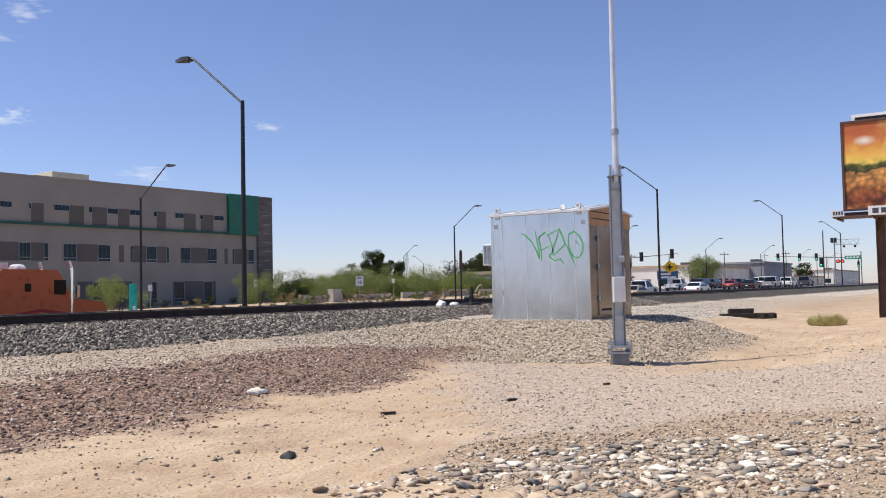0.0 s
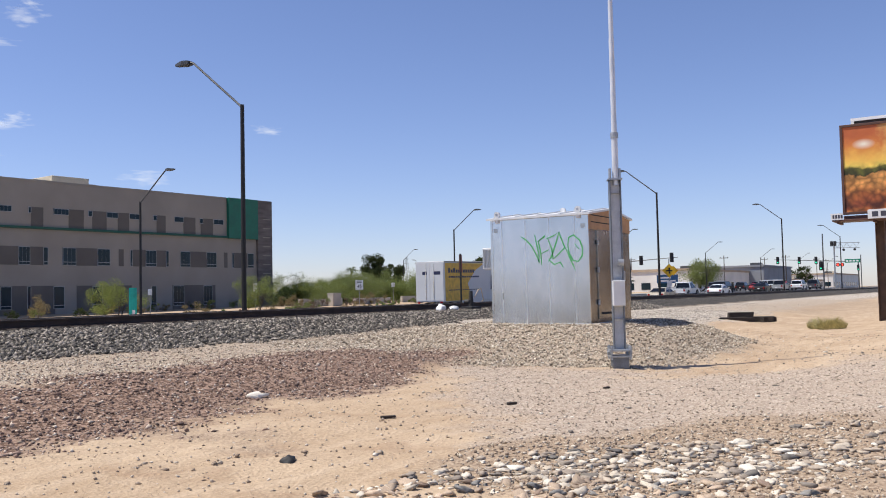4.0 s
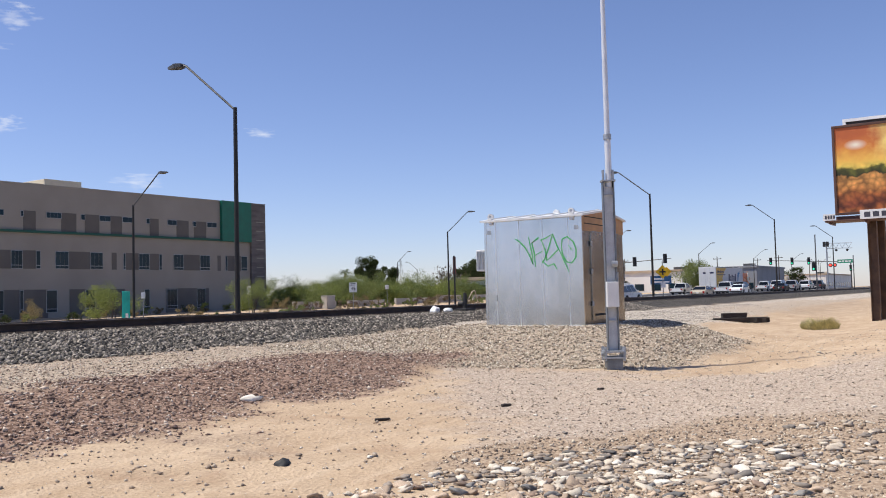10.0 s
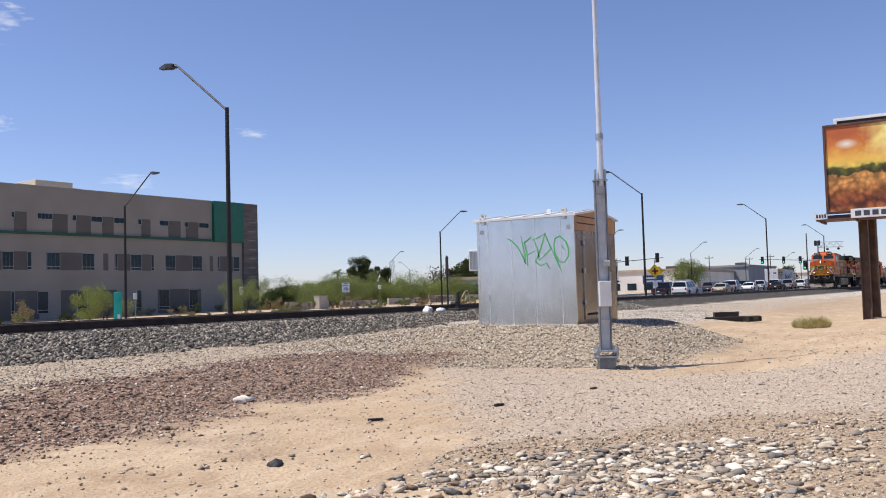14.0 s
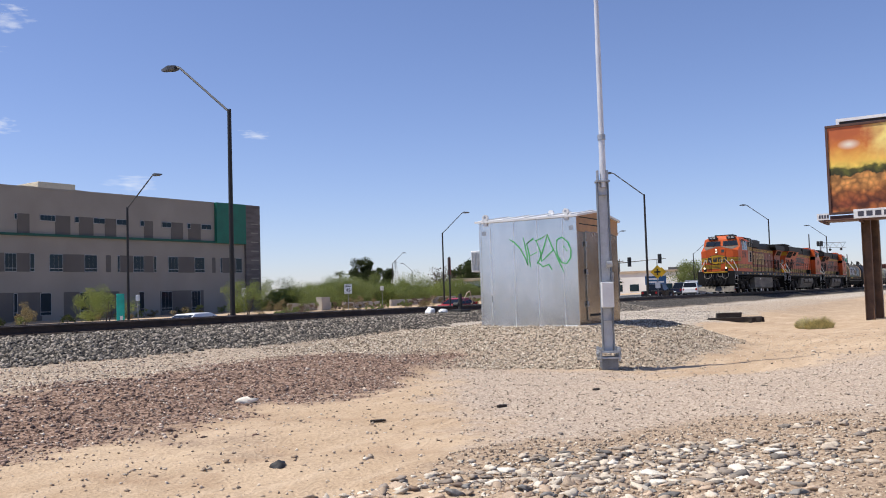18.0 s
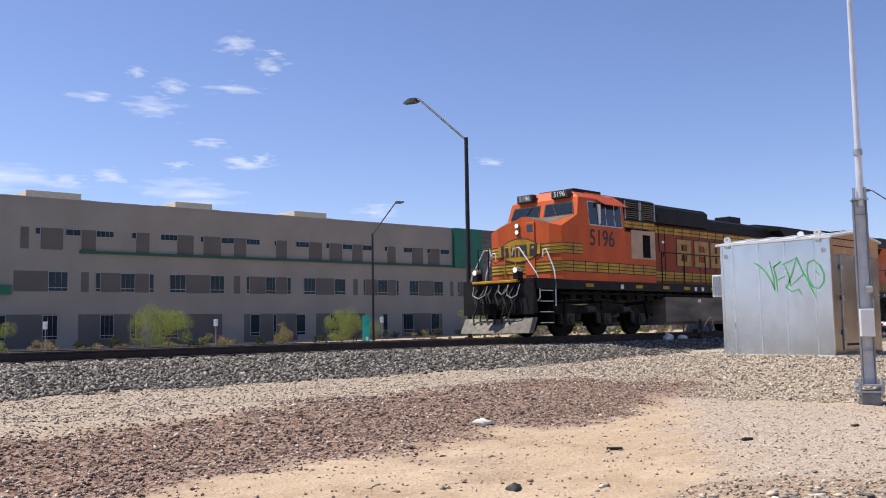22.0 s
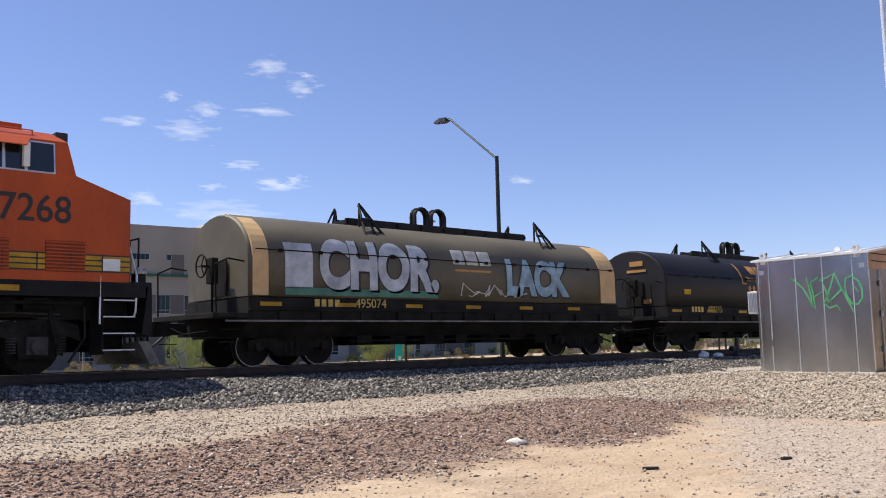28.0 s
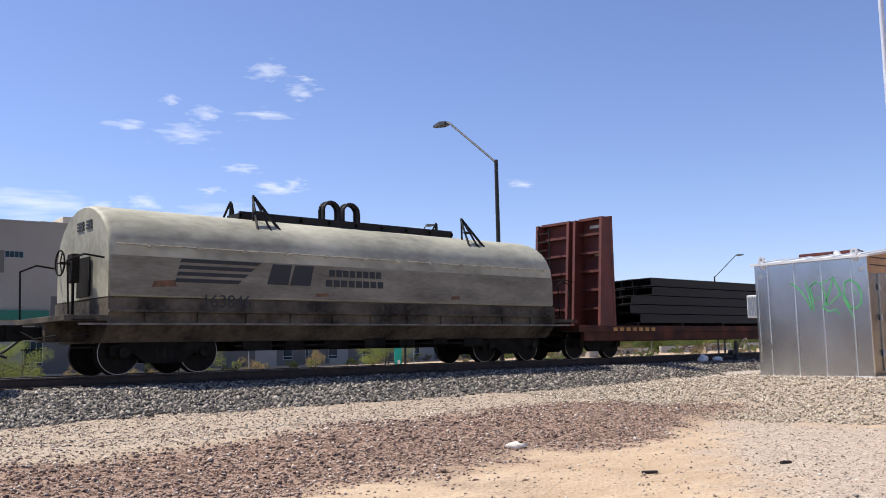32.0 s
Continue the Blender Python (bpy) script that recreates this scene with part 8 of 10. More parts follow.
def rust_material():
    m = mat("rusty_cream", (0.68, 0.57, 0.40), 0.7, var=0.1, scale=1.0)
    n, l = m.node_tree.nodes, m.node_tree.links
    b = n["Principled BSDF"]
    base = b.inputs["Base Color"].links[0].from_socket
    tc, mp, no, rp = n.new("ShaderNodeTexCoord"), n.new("ShaderNodeMapping"), n.new("ShaderNodeTexNoise"), n.new("ShaderNodeValToRGB")
    mp.inputs["Scale"].default_value = (2.6, 1.0, 0.8)
    no.inputs["Scale"].default_value, no.inputs["Detail"].default_value, no.inputs["Roughness"].default_value = 1.3, 9, 0.65
    rp.color_ramp.elements[0].position, rp.color_ramp.elements[1].position = 0.50, 0.585
    l.new(tc.outputs["Object"], mp.inputs["Vector"]), l.new(mp.outputs["Vector"], no.inputs["Vector"])
    # the far cover has lost most of the paint on its crown
    sp, zr, xr, mu, ad = n.new("ShaderNodeSeparateXYZ"), n.new("ShaderNodeMapRange"), n.new("ShaderNodeMapRange"), n.new("ShaderNodeMath"), n.new("ShaderNodeMath")
    l.new(tc.outputs["Object"], sp.inputs[0])
    zr.inputs["From Min"].default_value, zr.inputs["From Max"].default_value, zr.inputs["To Max"].default_value = 2.75, 3.5, 0.13
    xr.inputs["From Min"].default_value, xr.inputs["From Max"].default_value, xr.inputs["To Min"].default_value = 6.6, 8.0, 0.25
    l.new(sp.outputs["Z"], zr.inputs["Value"]), l.new(sp.outputs["X"], xr.inputs["Value"])
    mu.operation = "MULTIPLY"
    l.new(zr.outputs[0], mu.inputs[0]), l.new(xr.outputs[0], mu.inputs[1])
    l.new(mu.outputs[0], ad.inputs[0]), l.new(no.outputs["Fac"], ad.inputs[1]), l.new(ad.outputs[0], rp.inputs["Fac"])
    no2, rp2, mx = n.new("ShaderNodeTexNoise"), n.new("ShaderNodeValToRGB"), n.new("ShaderNodeMix")
    no2.inputs["Scale"].default_value = 6
    rp2.color_ramp.elements[0].color, rp2.color_ramp.elements[1].color = (0.035, 0.016, 0.01, 1), (0.30, 0.095, 0.03, 1)
    rp2.color_ramp.elements[0].position, rp2.color_ramp.elements[1].position = 0.42, 0.62
    l.new(tc.outputs["Object"], no2.inputs["Vector"]), l.new(no2.outputs["Fac"], rp2.inputs["Fac"])
    mx.data_type = "RGBA"
    l.new(rp.outputs["Color"], mx.inputs["Factor"]), l.new(base, mx.inputs["A"]), l.new(rp2.outputs["Color"], mx.inputs["B"])
    l.new(mx.outputs["Result"], b.inputs["Base Color"])
    return m


cover_rust = rust_material()
seam_pale = mat("seam_rail_pale", (0.40, 0.36, 0.28), 0.6, var=0.25, scale=6)
sill_edge = mat("pale_sill_edge", (0.17, 0.155, 0.135), 0.6, var=0.3, scale=3)
sill_black = mat("black_sill", (0.018, 0.016, 0.014), 0.75, var=0.3, scale=2, bump=0.2, spec=0.15)
sill_grey = mat("putty_sill", (0.115, 0.095, 0.07), 0.8, var=0.25, scale=1.1, fine=9, bump=0.2, color2=(0.022, 0.017, 0.013), spec=0.2)
hardware_dark = mat("dark_hardware", (0.018, 0.016, 0.015), 0.6, spec=0.2)
decal_gold = mat("gold_paint", (0.50, 0.24, 0.06), 0.6)
decal_yellow = mat("yellow_paint", (0.55, 0.38, 0.09), 0.6, var=0.2, scale=5)
decal_white = mat("faded_white_paint", (0.6, 0.58, 0.5), 0.7, var=0.2, scale=4)
decal_blue = mat("blue_paint", (0.03, 0.05, 0.105), 0.7, var=0.3, scale=5)
blue_ink = mat("blue_spray_line", (0.04, 0.09, 0.30), 0.6, var=0.2, scale=5)
spray_pale = mat("pale_spray_paint", (0.48, 0.50, 0.52), 0.6, var=0.2, scale=3)
spray_green = mat("green_spray_paint", (0.07, 0.20, 0.13), 0.6, var=0.2, scale=3)
spray_blue = mat("blue_spray_paint", (0.30, 0.42, 0.48), 0.6, var=0.25, scale=3)
cream_end = mat("cream_end", (0.62, 0.40, 0.18), 0.6, var=0.1, scale=2)
bulk_red = mat("oxide_red", (0.125, 0.03, 0.022), 0.7, var=0.2, scale=1.5, bump=0.15)
deck_rust = mat("deck_rust", (0.10, 0.032, 0.018), 0.8, var=0.25, scale=1.4, bump=0.2, color2=(0.028, 0.014, 0.011), spec=0.25)
load_steel = mat("load_steel", (0.025, 0.023, 0.022), 0.6, spec=0.2, var=0.2, scale=0.6, bump=0.1)

loco_a = locomotive("old", "5196", True, -1)
loco_b = locomotive("new", "6023", False, 1)
loco_c = locomotive("new", "7268", False, 1)

# first car: olive, with sprayed letters
car_a = coil_car("olive-brown covered coil car with large sprayed graffiti", 26.8 - 25.2, 40.05 - 25.2, cover_olive, sill_black, hardware_dark)
ox = -25.2
curved_panel("end_band", car_a, cream_end, 39.2 + ox, 39.93 + ox, 1.6, 3.57, "cream band at the cover's end", off=0.03)
curved_panel("end_band", car_a, cream_end, 26.9 + ox, 27.3 + ox, 1.6, 3.57, "cream band at the cover's end", off=0.03)
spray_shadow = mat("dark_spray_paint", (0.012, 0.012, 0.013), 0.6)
for text, size_, xk, zk, m_, w_ in (("CHOR.", 1.55, 30.56, 2.32, spray_pale, 3.75), ("LACK", 1.30, 36.35, 2.22, spray_blue, 2.7)):
    curved_letters("graffiti_outline", car_a, text, size_, spray_shadow, xk + ox + 0.05, zk - 0.03, "dark outline of sprayed letters", off=0.016, bold=0.10, width=w_ + 0.06)
    curved_letters("graffiti_letter", car_a, text, size_, m_, xk + ox, zk, "fat pale sprayed letters", off=0.026, bold=0.08, width=w_)
curved_panel("graffiti_block", car_a, spray_pale, 27.75 + ox, 28.5 + ox, 1.78, 2.84, "pale sprayed block", off=0.02)
curved_panel("graffiti_foot", car_a, spray_green, 27.75 + ox, 32.4 + ox, 1.62, 1.8, "green sprayed foot of the letters", off=0.02)
for k in range(3):
    curved_panel("emblem", car_a, decal_white, 33.0 + ox + 0.5 * k, 33.42 + ox + 0.5 * k, 2.55, 2.95, "worn white block emblem")
curved_panel("emblem_bar", car_a, decal_gold, 33.05 + ox, 34.4 + ox, 2.36, 2.42)
writing(car_a, "495074", 0.32, decal_yellow, 30.2 + ox, 1.44, label="white car number")
for k in range(4):
    part("lettering_bar", box(B(), 28.55 + ox + 0.19 * k, 28.68 + ox + 0.19 * k, -1.508, -1.5, 1.36, 1.53), decal_yellow, car_a)
# second car: black
car_b = coil_car("matt black covered coil car with gold lettering", 42.77 - 42.77, 56.3 - 42.77, cover_black, sill_black, hardware_dark)
ox = -42.77
for k in range(3):
    curved_panel("emblem", car_b, decal_gold, 48.55 + ox + 0.56 * k, 49.0 + ox + 0.56 * k, 2.85, 3.18, "gold block emblem")
curved_letters("slogan", car_b, "How tomorrow moves", 0.27, decal_gold, 49.3 + ox, 2.64, "thin gold slogan", squash=0.95)
for xa, xb in ((47.75, 47.82), (50.72, 50.79)):
    curved_panel("emblem_frame", car_b, decal_gold, xa + ox, xb + ox, 2.5, 3.25)
for xa in (47.72, 50.5):
    curved_panel("emblem_frame", car_b, decal_gold, xa + ox, xa + 0.32 + ox, 2.44, 2.5)
for xa in (48.25, 48.55, 50.15, 50.42):
    part("emblem_dot", tube(B(), (xa + ox, -1.51, 2.3), (xa + ox, -1.495, 2.3), 0.1, seg=16), decal_gold, car_b)
writing(car_b, "493215", 0.32, decal_yellow, 45.75 + ox, 1.46, label="white car number")
for k in range(4):
    part("lettering_bar", box(B(), 44.25 + ox + 0.2 * k, 44.38 + ox + 0.2 * k, -1.508, -1.5, 1.37, 1.56), decal_yellow, car_b)
part("warning_plate", box(B(), 43.85 + ox, 44.25 + ox, -1.503, -1.493, 1.98, 2.16), loco_yellow, car_b, "small yellow plate")
for dz, dw in ((3.0, 0.55), (2.78, 0.8)):
    part("end_lettering", box(B(), 0.0 - 0.004, 0.012, -0.3 - dw / 2, -0.3 + dw / 2, dz, dz + (0.17 if dw < 0.7 else 0.09)), decal_gold, car_b)
part("end_lettering", box(B(), -0.02, 0.0, -0.9, -0.2, 1.68, 1.82), decal_gold, car_b)
# third car: cream, rusting, two covers
car_c = coil_car("cream covered coil car streaked with heavy rust", 58.32 - 58.32, 72.8 - 58.32, cover_rust, sill_black, hardware_dark, two=True)
ox = -58.32
for k in range(3):
    curved_panel("emblem", car_c, decal_blue, 62.15 + ox + 0.44 * k, 62.52 + ox + 0.44 * k, 2.68, 3.0, "faded blue block emblem")
curved_panel("emblem_bar", car_c, decal_blue, 62.1 + ox, 63.4 + ox, 2.5, 2.55)
writing(car_c, "496018", 0.38, decal_yellow, 61.8 + ox, 1.44, label="yellow car number")
writing(car_c, "Mini Truckin", 0.44, num_black, 68.3 + ox, 2.24, y=-1.49, label="dark scrawled words")
writing(car_c, "is not Dead", 0.40, num_black, 68.5 + ox, 1.88, y=-1.49, label="dark scrawled words")


def scrawl(parent, x0, x1, z0, z1, n, material, seed, label, half=1.49, zs=2.42, zt=3.58):
    """Looping sprayed strokes that follow a cover's side."""
    rnd = random.Random(seed)
    for k in range(n):
        xa, w = x0 + (x1 - x0) * k / n, (x1 - x0) / n * 1.25
        pts = []
        for j in range(7):
            z = z0 + (z1 - z0) * rnd.random()
            q = min(1.0, max(0.0, (z - zs) / (zt - zs)))
            pts.append((xa + w * (j / 6.0 + rnd.uniform(-0.25, 0.25)), -(half * math.sqrt(1 - q * q) + 0.004), z))
        part("graffiti_scrawl", pipe(B(), pts, 0.016, 5), material, parent, label)


scrawl(car_c, 69.9 + ox, 72.3 + ox, 1.66, 2.0, 6, blue_ink, 3, "blue sprayed scrawl")
scrawl(car_c, 66.6 + ox, 67.5 + ox, 1.85, 2.2, 2, blue_ink, 4, "blue sprayed scrawl")
scrawl(car_c, 68.3 + ox, 70.6 + ox, 2.5, 2.85, 7, num_black, 5, "black sprayed scrawl")
scrawl(car_c, 71.0 + ox, 72.4 + ox, 2.3, 2.6, 3, num_black, 6, "black sprayed scrawl")
scrawl(car_c, 60.4 + ox, 61.1 + ox, 1.7, 1.92, 3, num_black, 7, "small black tag")
scrawl(car_a, 33.1 + ox + 33.12, 35.6 + ox + 33.12, 1.68, 2.05, 5, decal_white, 8, "thin white sprayed scrawl", half=1.5)
scrawl(car_b, 51.0 + ox + 15.55, 51.6 + ox + 15.55, 1.62, 2.0, 2, decal_white, 9, "thin white sprayed scrawl", half=1.5)
part("hood_plate", box(B(), 58.3 + ox - 0.02, 58.32 + ox, -0.5, 0.5, 2.2, 2.7), cover_rust, car_c)
# fourth car: putty grey
car_d = coil_car("dusty putty-grey covered coil car with dark emblem", 75.84 - 75.84, 89.2 - 75.84, cover_grey, sill_grey, hardware_dark)
ox = -75.84
# added thin sheet below the seam: side shade painted in, with grime
shaded_grimy_sheet = mat("shaded_grimy_side", (0.235, 0.215, 0.165), 0.7, var=0.2, scale=1.3, bump=0.05, fine=10, stretch=(0.4, 1, 1.6), color2=(0.12, 0.10, 0.07))
curved_panel("side_sheet", car_d, shaded_grimy_sheet, 0.05, 13.3, 1.6, 2.41, "lower side sheet, olive-brown with grime and the side's painted shade", off=0.007)
for x, w, z, h in ((0.9, 0.55, 1.78, 0.16), (4.9, 0.4, 1.66, 0.1), (9.2, 0.35, 1.68, 0.12)):
    part("rust_streak", prism(B(), [(x, z), (x + w, z + 0.03), (x + 0.9 * w, z + h), (x + 0.1 * w, z + 0.8 * h)], -1.503, -1.495, "y"), post_rust, car_d, "orange-brown rust streak")
for k in range(4):
    bm = prism(B(), [(77.35 + ox - k * 0.04, 1.9 + 0.14 * (3 - k)), (79.2 + ox - 0.16 * k, 1.9 + 0.14 * (3 - k)), (79.3 + ox - 0.16 * k, 1.98 + 0.14 * (3 - k)), (77.4 + ox - k * 0.04, 1.98 + 0.14 * (3 - k))], -1.51, -1.49, "y")
    part("emblem_bar", bm, num_black, car_d, "dark slanted emblem bar")
for k in range(2):
    bm = prism(B(), [(79.45 + ox + k * 0.6, 1.92), (80.0 + ox + k * 0.6, 1.92), (80.1 + ox + k * 0.6, 2.38), (79.6 + ox + k * 0.6, 2.38)], -1.51, -1.49, "y")
    part("emblem", bm, num_black, car_d, "dark block emblem")
for k in range(8):
    part("lettering_bar", box(B(), 81.15 + ox + 0.2 * k, 81.3 + ox + 0.2 * k, -1.51, -1.49, 2.16, 2.32), num_black, car_d)
    part("lettering_bar", box(B(), 81.05 + ox + 0.22 * k, 81.22 + ox + 0.22 * k, -1.51, -1.49, 1.92, 2.08), num_black, car_d)
writing(car_d, "163846", 0.40, num_black, 78.45 + ox, 1.5, label="dark car number")
for dy, w in ((-0.55, 0.3), (-0.1, 0.36)):
    for k in range(3):
        part("end_lettering", box(B(), -0.004, 0.012, dy, dy + w, 3.05 + 0.07 * k, 3.09 + 0.07 * k), num_black, car_d)

# fifth car: bulkhead flat with steel beams
flat = root("bulkhead_flatcar", "oxide-red bulkhead flatcar loaded with dark steel beams", "freight car")
x1f = 22.0
bm = box(B(), 0.0, x1f, -1.45, 1.45, 0.82, 1.02, 0.01)
box(bm, 0.3, x1f - 0.3, -1.4, -1.25, 0.55, 0.85)
box(bm, 0.3, x1f - 0.3, 1.25, 1.4, 0.55, 0.85)
deck = part("deck", bm, deck_rust, flat, "rust-stained deck and side sills")
for k in range(7):
    part("sill_mark", box(B(), 1.7 + 0.34 * k, 1.9 + 0.34 * k, -1.456, -1.45, 0.85, 0.96), decal_gold, deck)
for xb in (1.85, x1f - 1.85):
    d = 1 if xb < 5 else -1
    bm = B()
    hull(bm, [[(xb - 0.06, -1.42, 1.0), (xb + 0.06, -1.42, 1.0), (xb + 0.06, 1.42, 1.0), (xb - 0.06, 1.42, 1.0)], [(xb - 0.06, -1.42, 4.55), (xb + 0.06, -1.42, 4.55), (xb + 0.06, 1.42, 4.55), (xb - 0.06, 1.42, 4.55)]])
    bh = part("bulkhead", bm, bulk_red, flat, "tall oxide-red end bulkhead")
    for y in (-1.36, -0.28, 0.0, 1.36):
        bm = prism(B(), [(xb, 4.5), (xb - d * 0.46, 4.5), (xb - d * 0.75, 1.0), (xb, 1.0)], y - 0.05, y + 0.05, "y")
        part("bulkhead_rib", bm, bulk_red, bh)
    for z in (1.6, 2.2, 2.8, 3.4, 4.0, 4.5):
        for ya, yb in ((-1.3, -0.33), (0.06, 1.3)):
            part("bulkhead_stiffener", box(B(), min(xb - d * 0.3, xb - d * 0.04), max(xb - d * 0.3, xb - d * 0.04), ya, yb, z - 0.04, z + 0.04), bulk_red, bh)
    bm = B()
    for k in range(11):
        tube(bm, (xb - d * 0.5, 0.8, 1.3 + 0.29 * k), (xb - d * 0.5, 1.3, 1.3 + 0.29 * k), 0.016, seg=6)
    for y in (0.8, 1.3):
        tube(bm, (xb - d * 0.5, y, 1.0), (xb - d * 0.5, y, 4.35), 0.022, seg=6)
    part("ladder", bm, hardware_dark, bh, "dark steel ladder")
    for z, w in ((4.22, 0.55), (3.3, 0.4)):
        part("lettering_bar", box(B(), xb - d * 0.07, xb - d * 0.06, -1.15, -1.15 + w, z, z + 0.09), decal_white, bh)
freight_bogie(flat, 1.4)
freight_bogie(flat, x1f - 1.4)
car_end(flat, 0.0, -1, 1.42, deck_rust)
car_end(flat, x1f, 1, 1.42, deck_rust)
# its load, one beam upon the other
beams = root("steel_beams", "stack of dark steel beams lying on the flatcar", "steel beams")
rnd = random.Random(11)
for row in range(5):
    for k in range(5):
        y = -1.15 + 0.56 * k
        z = 1.12 + 0.31 * row
        xa = (2.6 + 1.5 * rnd.random() if row < 3 else 3.9 + 0.25 * rnd.random())
        bm = box(B(), xa, 19.6 - rnd.random(), y - 0.22, y + 0.22, z, z + 0.03)
        box(bm, xa, 19.6, y - 0.22, y + 0.22, z + 0.25, z + 0.28)
        box(bm, xa, 19.6, y - 0.012 - (0.2 if k == 0 else 0), y + 0.012 - (0.2 if k == 0 else 0), z + 0.02, z + 0.27)
        part("beam", bm, load_steel, beams)
bm = B()
for x in np.arange(3, 19, 2.6):
    box(bm, x, x + 0.15, -1.4, 1.4, 1.02, 1.12)
part("packing_timber", bm, truck_dirt, beams)

# train order: thing, offset along the track, turned round or not
TRAIN = [(loco_a, -41.7, 0), (loco_b, 2.9, 180), (loco_c, 25.2, 180), (car_a, 25.2, 0), (car_b, 42.77, 0), (car_c, 58.32, 0), (car_d, 75.84, 0), (flat, 90.35, 0), (beams, 90.35, 0)]


def train_x(t):
    d = t - 26.0
    return 9.451 - 13.065 * d + 0.01245 * d * d - 0.00139 * d ** 3


def train_motion():
    for thing, u, turn in TRAIN:
        walk(thing, [(t, pose(train_x(t) + u, TRACK_Y, RAIL_Z, 0, 0, turn)) for t in range(0, 33)])
    for ob, x, r in wheelsets:
        sign = -1
        top = ob.parent
        turned = any(th == top and tn == 180 for th, _, tn in TRAIN)
        rows = [(0.0, pose(x, 0, r))]
        for k in range(0, 401):
            t = 12.0 + k * 0.05
            a = math.degrees((train_x(t) - train_x(12.0)) / r) * (-1 if turned else 1)
            rows.append((t, pose(x, 0, r, 0, a, 0)))
        walk(ob, rows)

# ---- road vehicles ----
tyre_black = mat("tyre_rubber", (0.018, 0.018, 0.018), 0.85, bump=0.2)
rim_grey = mat("rim_alloy", (0.45, 0.45, 0.46), 0.35, metal=0.8)
car_glass = mat("car_glass", (0.008, 0.01, 0.012), 0.05, spec=0.4)
tail_red = mat("tail_lamp", (0.35, 0.01, 0.01), 0.25)
head_clear = mat("head_lamp", (0.7, 0.7, 0.68), 0.15)
bumper_dark = mat("bumper_plastic", (0.03, 0.03, 0.03), 0.6)
PAINT = {n_: mat("paint_" + n_, c_, 0.3, var=0.04, spec=0.15 if max(c_) < 0.2 else 0.35) for n_, c_ in (("white", (0.75, 0.75, 0.74)), ("black", (0.012, 0.012, 0.014)), ("navy", (0.02, 0.025, 0.05)), ("silver", (0.42, 0.42, 0.41)), ("red", (0.32, 0.015, 0.02)), ("grey", (0.09, 0.09, 0.10)), ("tan", (0.40, 0.34, 0.26)))}
CAR_SHAPES = {
    "sedan": (4.7, 1.8, [(0, 0.32), (0.0, 0.72), (0.12, 0.93), (1.0, 0.99), (3.35, 0.95), (4.45, 0.76), (4.7, 0.52), (4.68, 0.28)], [(0.55, 0.97), (1.35, 1.42), (2.35, 1.46), (3.45, 0.94)], (0.95, 3.75), 0.33),
    "suv": (4.9, 1.95, [(0, 0.38), (0.0, 0.95), (0.06, 1.08), (3.5, 1.08), (4.6, 0.98), (4.9, 0.7), (4.88, 0.36)], [(0.08, 1.07), (0.35, 1.72), (2.75, 1.78), (3.62, 1.07)], (1.0, 3.95), 0.38),
    "van": (5.7, 2.05, [(0, 0.4), (0.0, 1.0), (0.05, 1.15), (4.3, 1.15), (5.4, 1.02), (5.7, 0.7), (5.68, 0.36)], [(0.06, 1.14), (0.25, 1.88), (3.6, 1.93), (4.4, 1.14)], (1.15, 4.65), 0.4),
    "pickup": (5.9, 2.0, [(0, 0.5), (0.0, 1.05), (2.2, 1.08), (4.3, 1.12), (5.6, 1.05), (5.9, 0.75), (5.88, 0.42)], [(2.05, 1.07), (2.25, 1.82), (3.5, 1.86), (4.35, 1.1)], (1.2, 4.75), 0.42),
}


def car_wheel(parent, x, y, r, s):
    w = part("wheel", tube(B(), (0, -0.11, 0), (0, 0.11, 0), r, seg=20), tyre_black, parent)
    w.location = (x, y, r)
    part("rim", tube(B(), (0, s * 0.105, 0), (0, s * 0.125, 0), r * 0.62, seg=14), rim_grey, w)
    for k in range(5):
        a = k * math.tau / 5
        part("spoke", tube(B(), (0, s * 0.128, 0), (r * 0.55 * math.cos(a), s * 0.128, r * 0.55 * math.sin(a)), 0.03, seg=5), rim_grey, w)
    return w


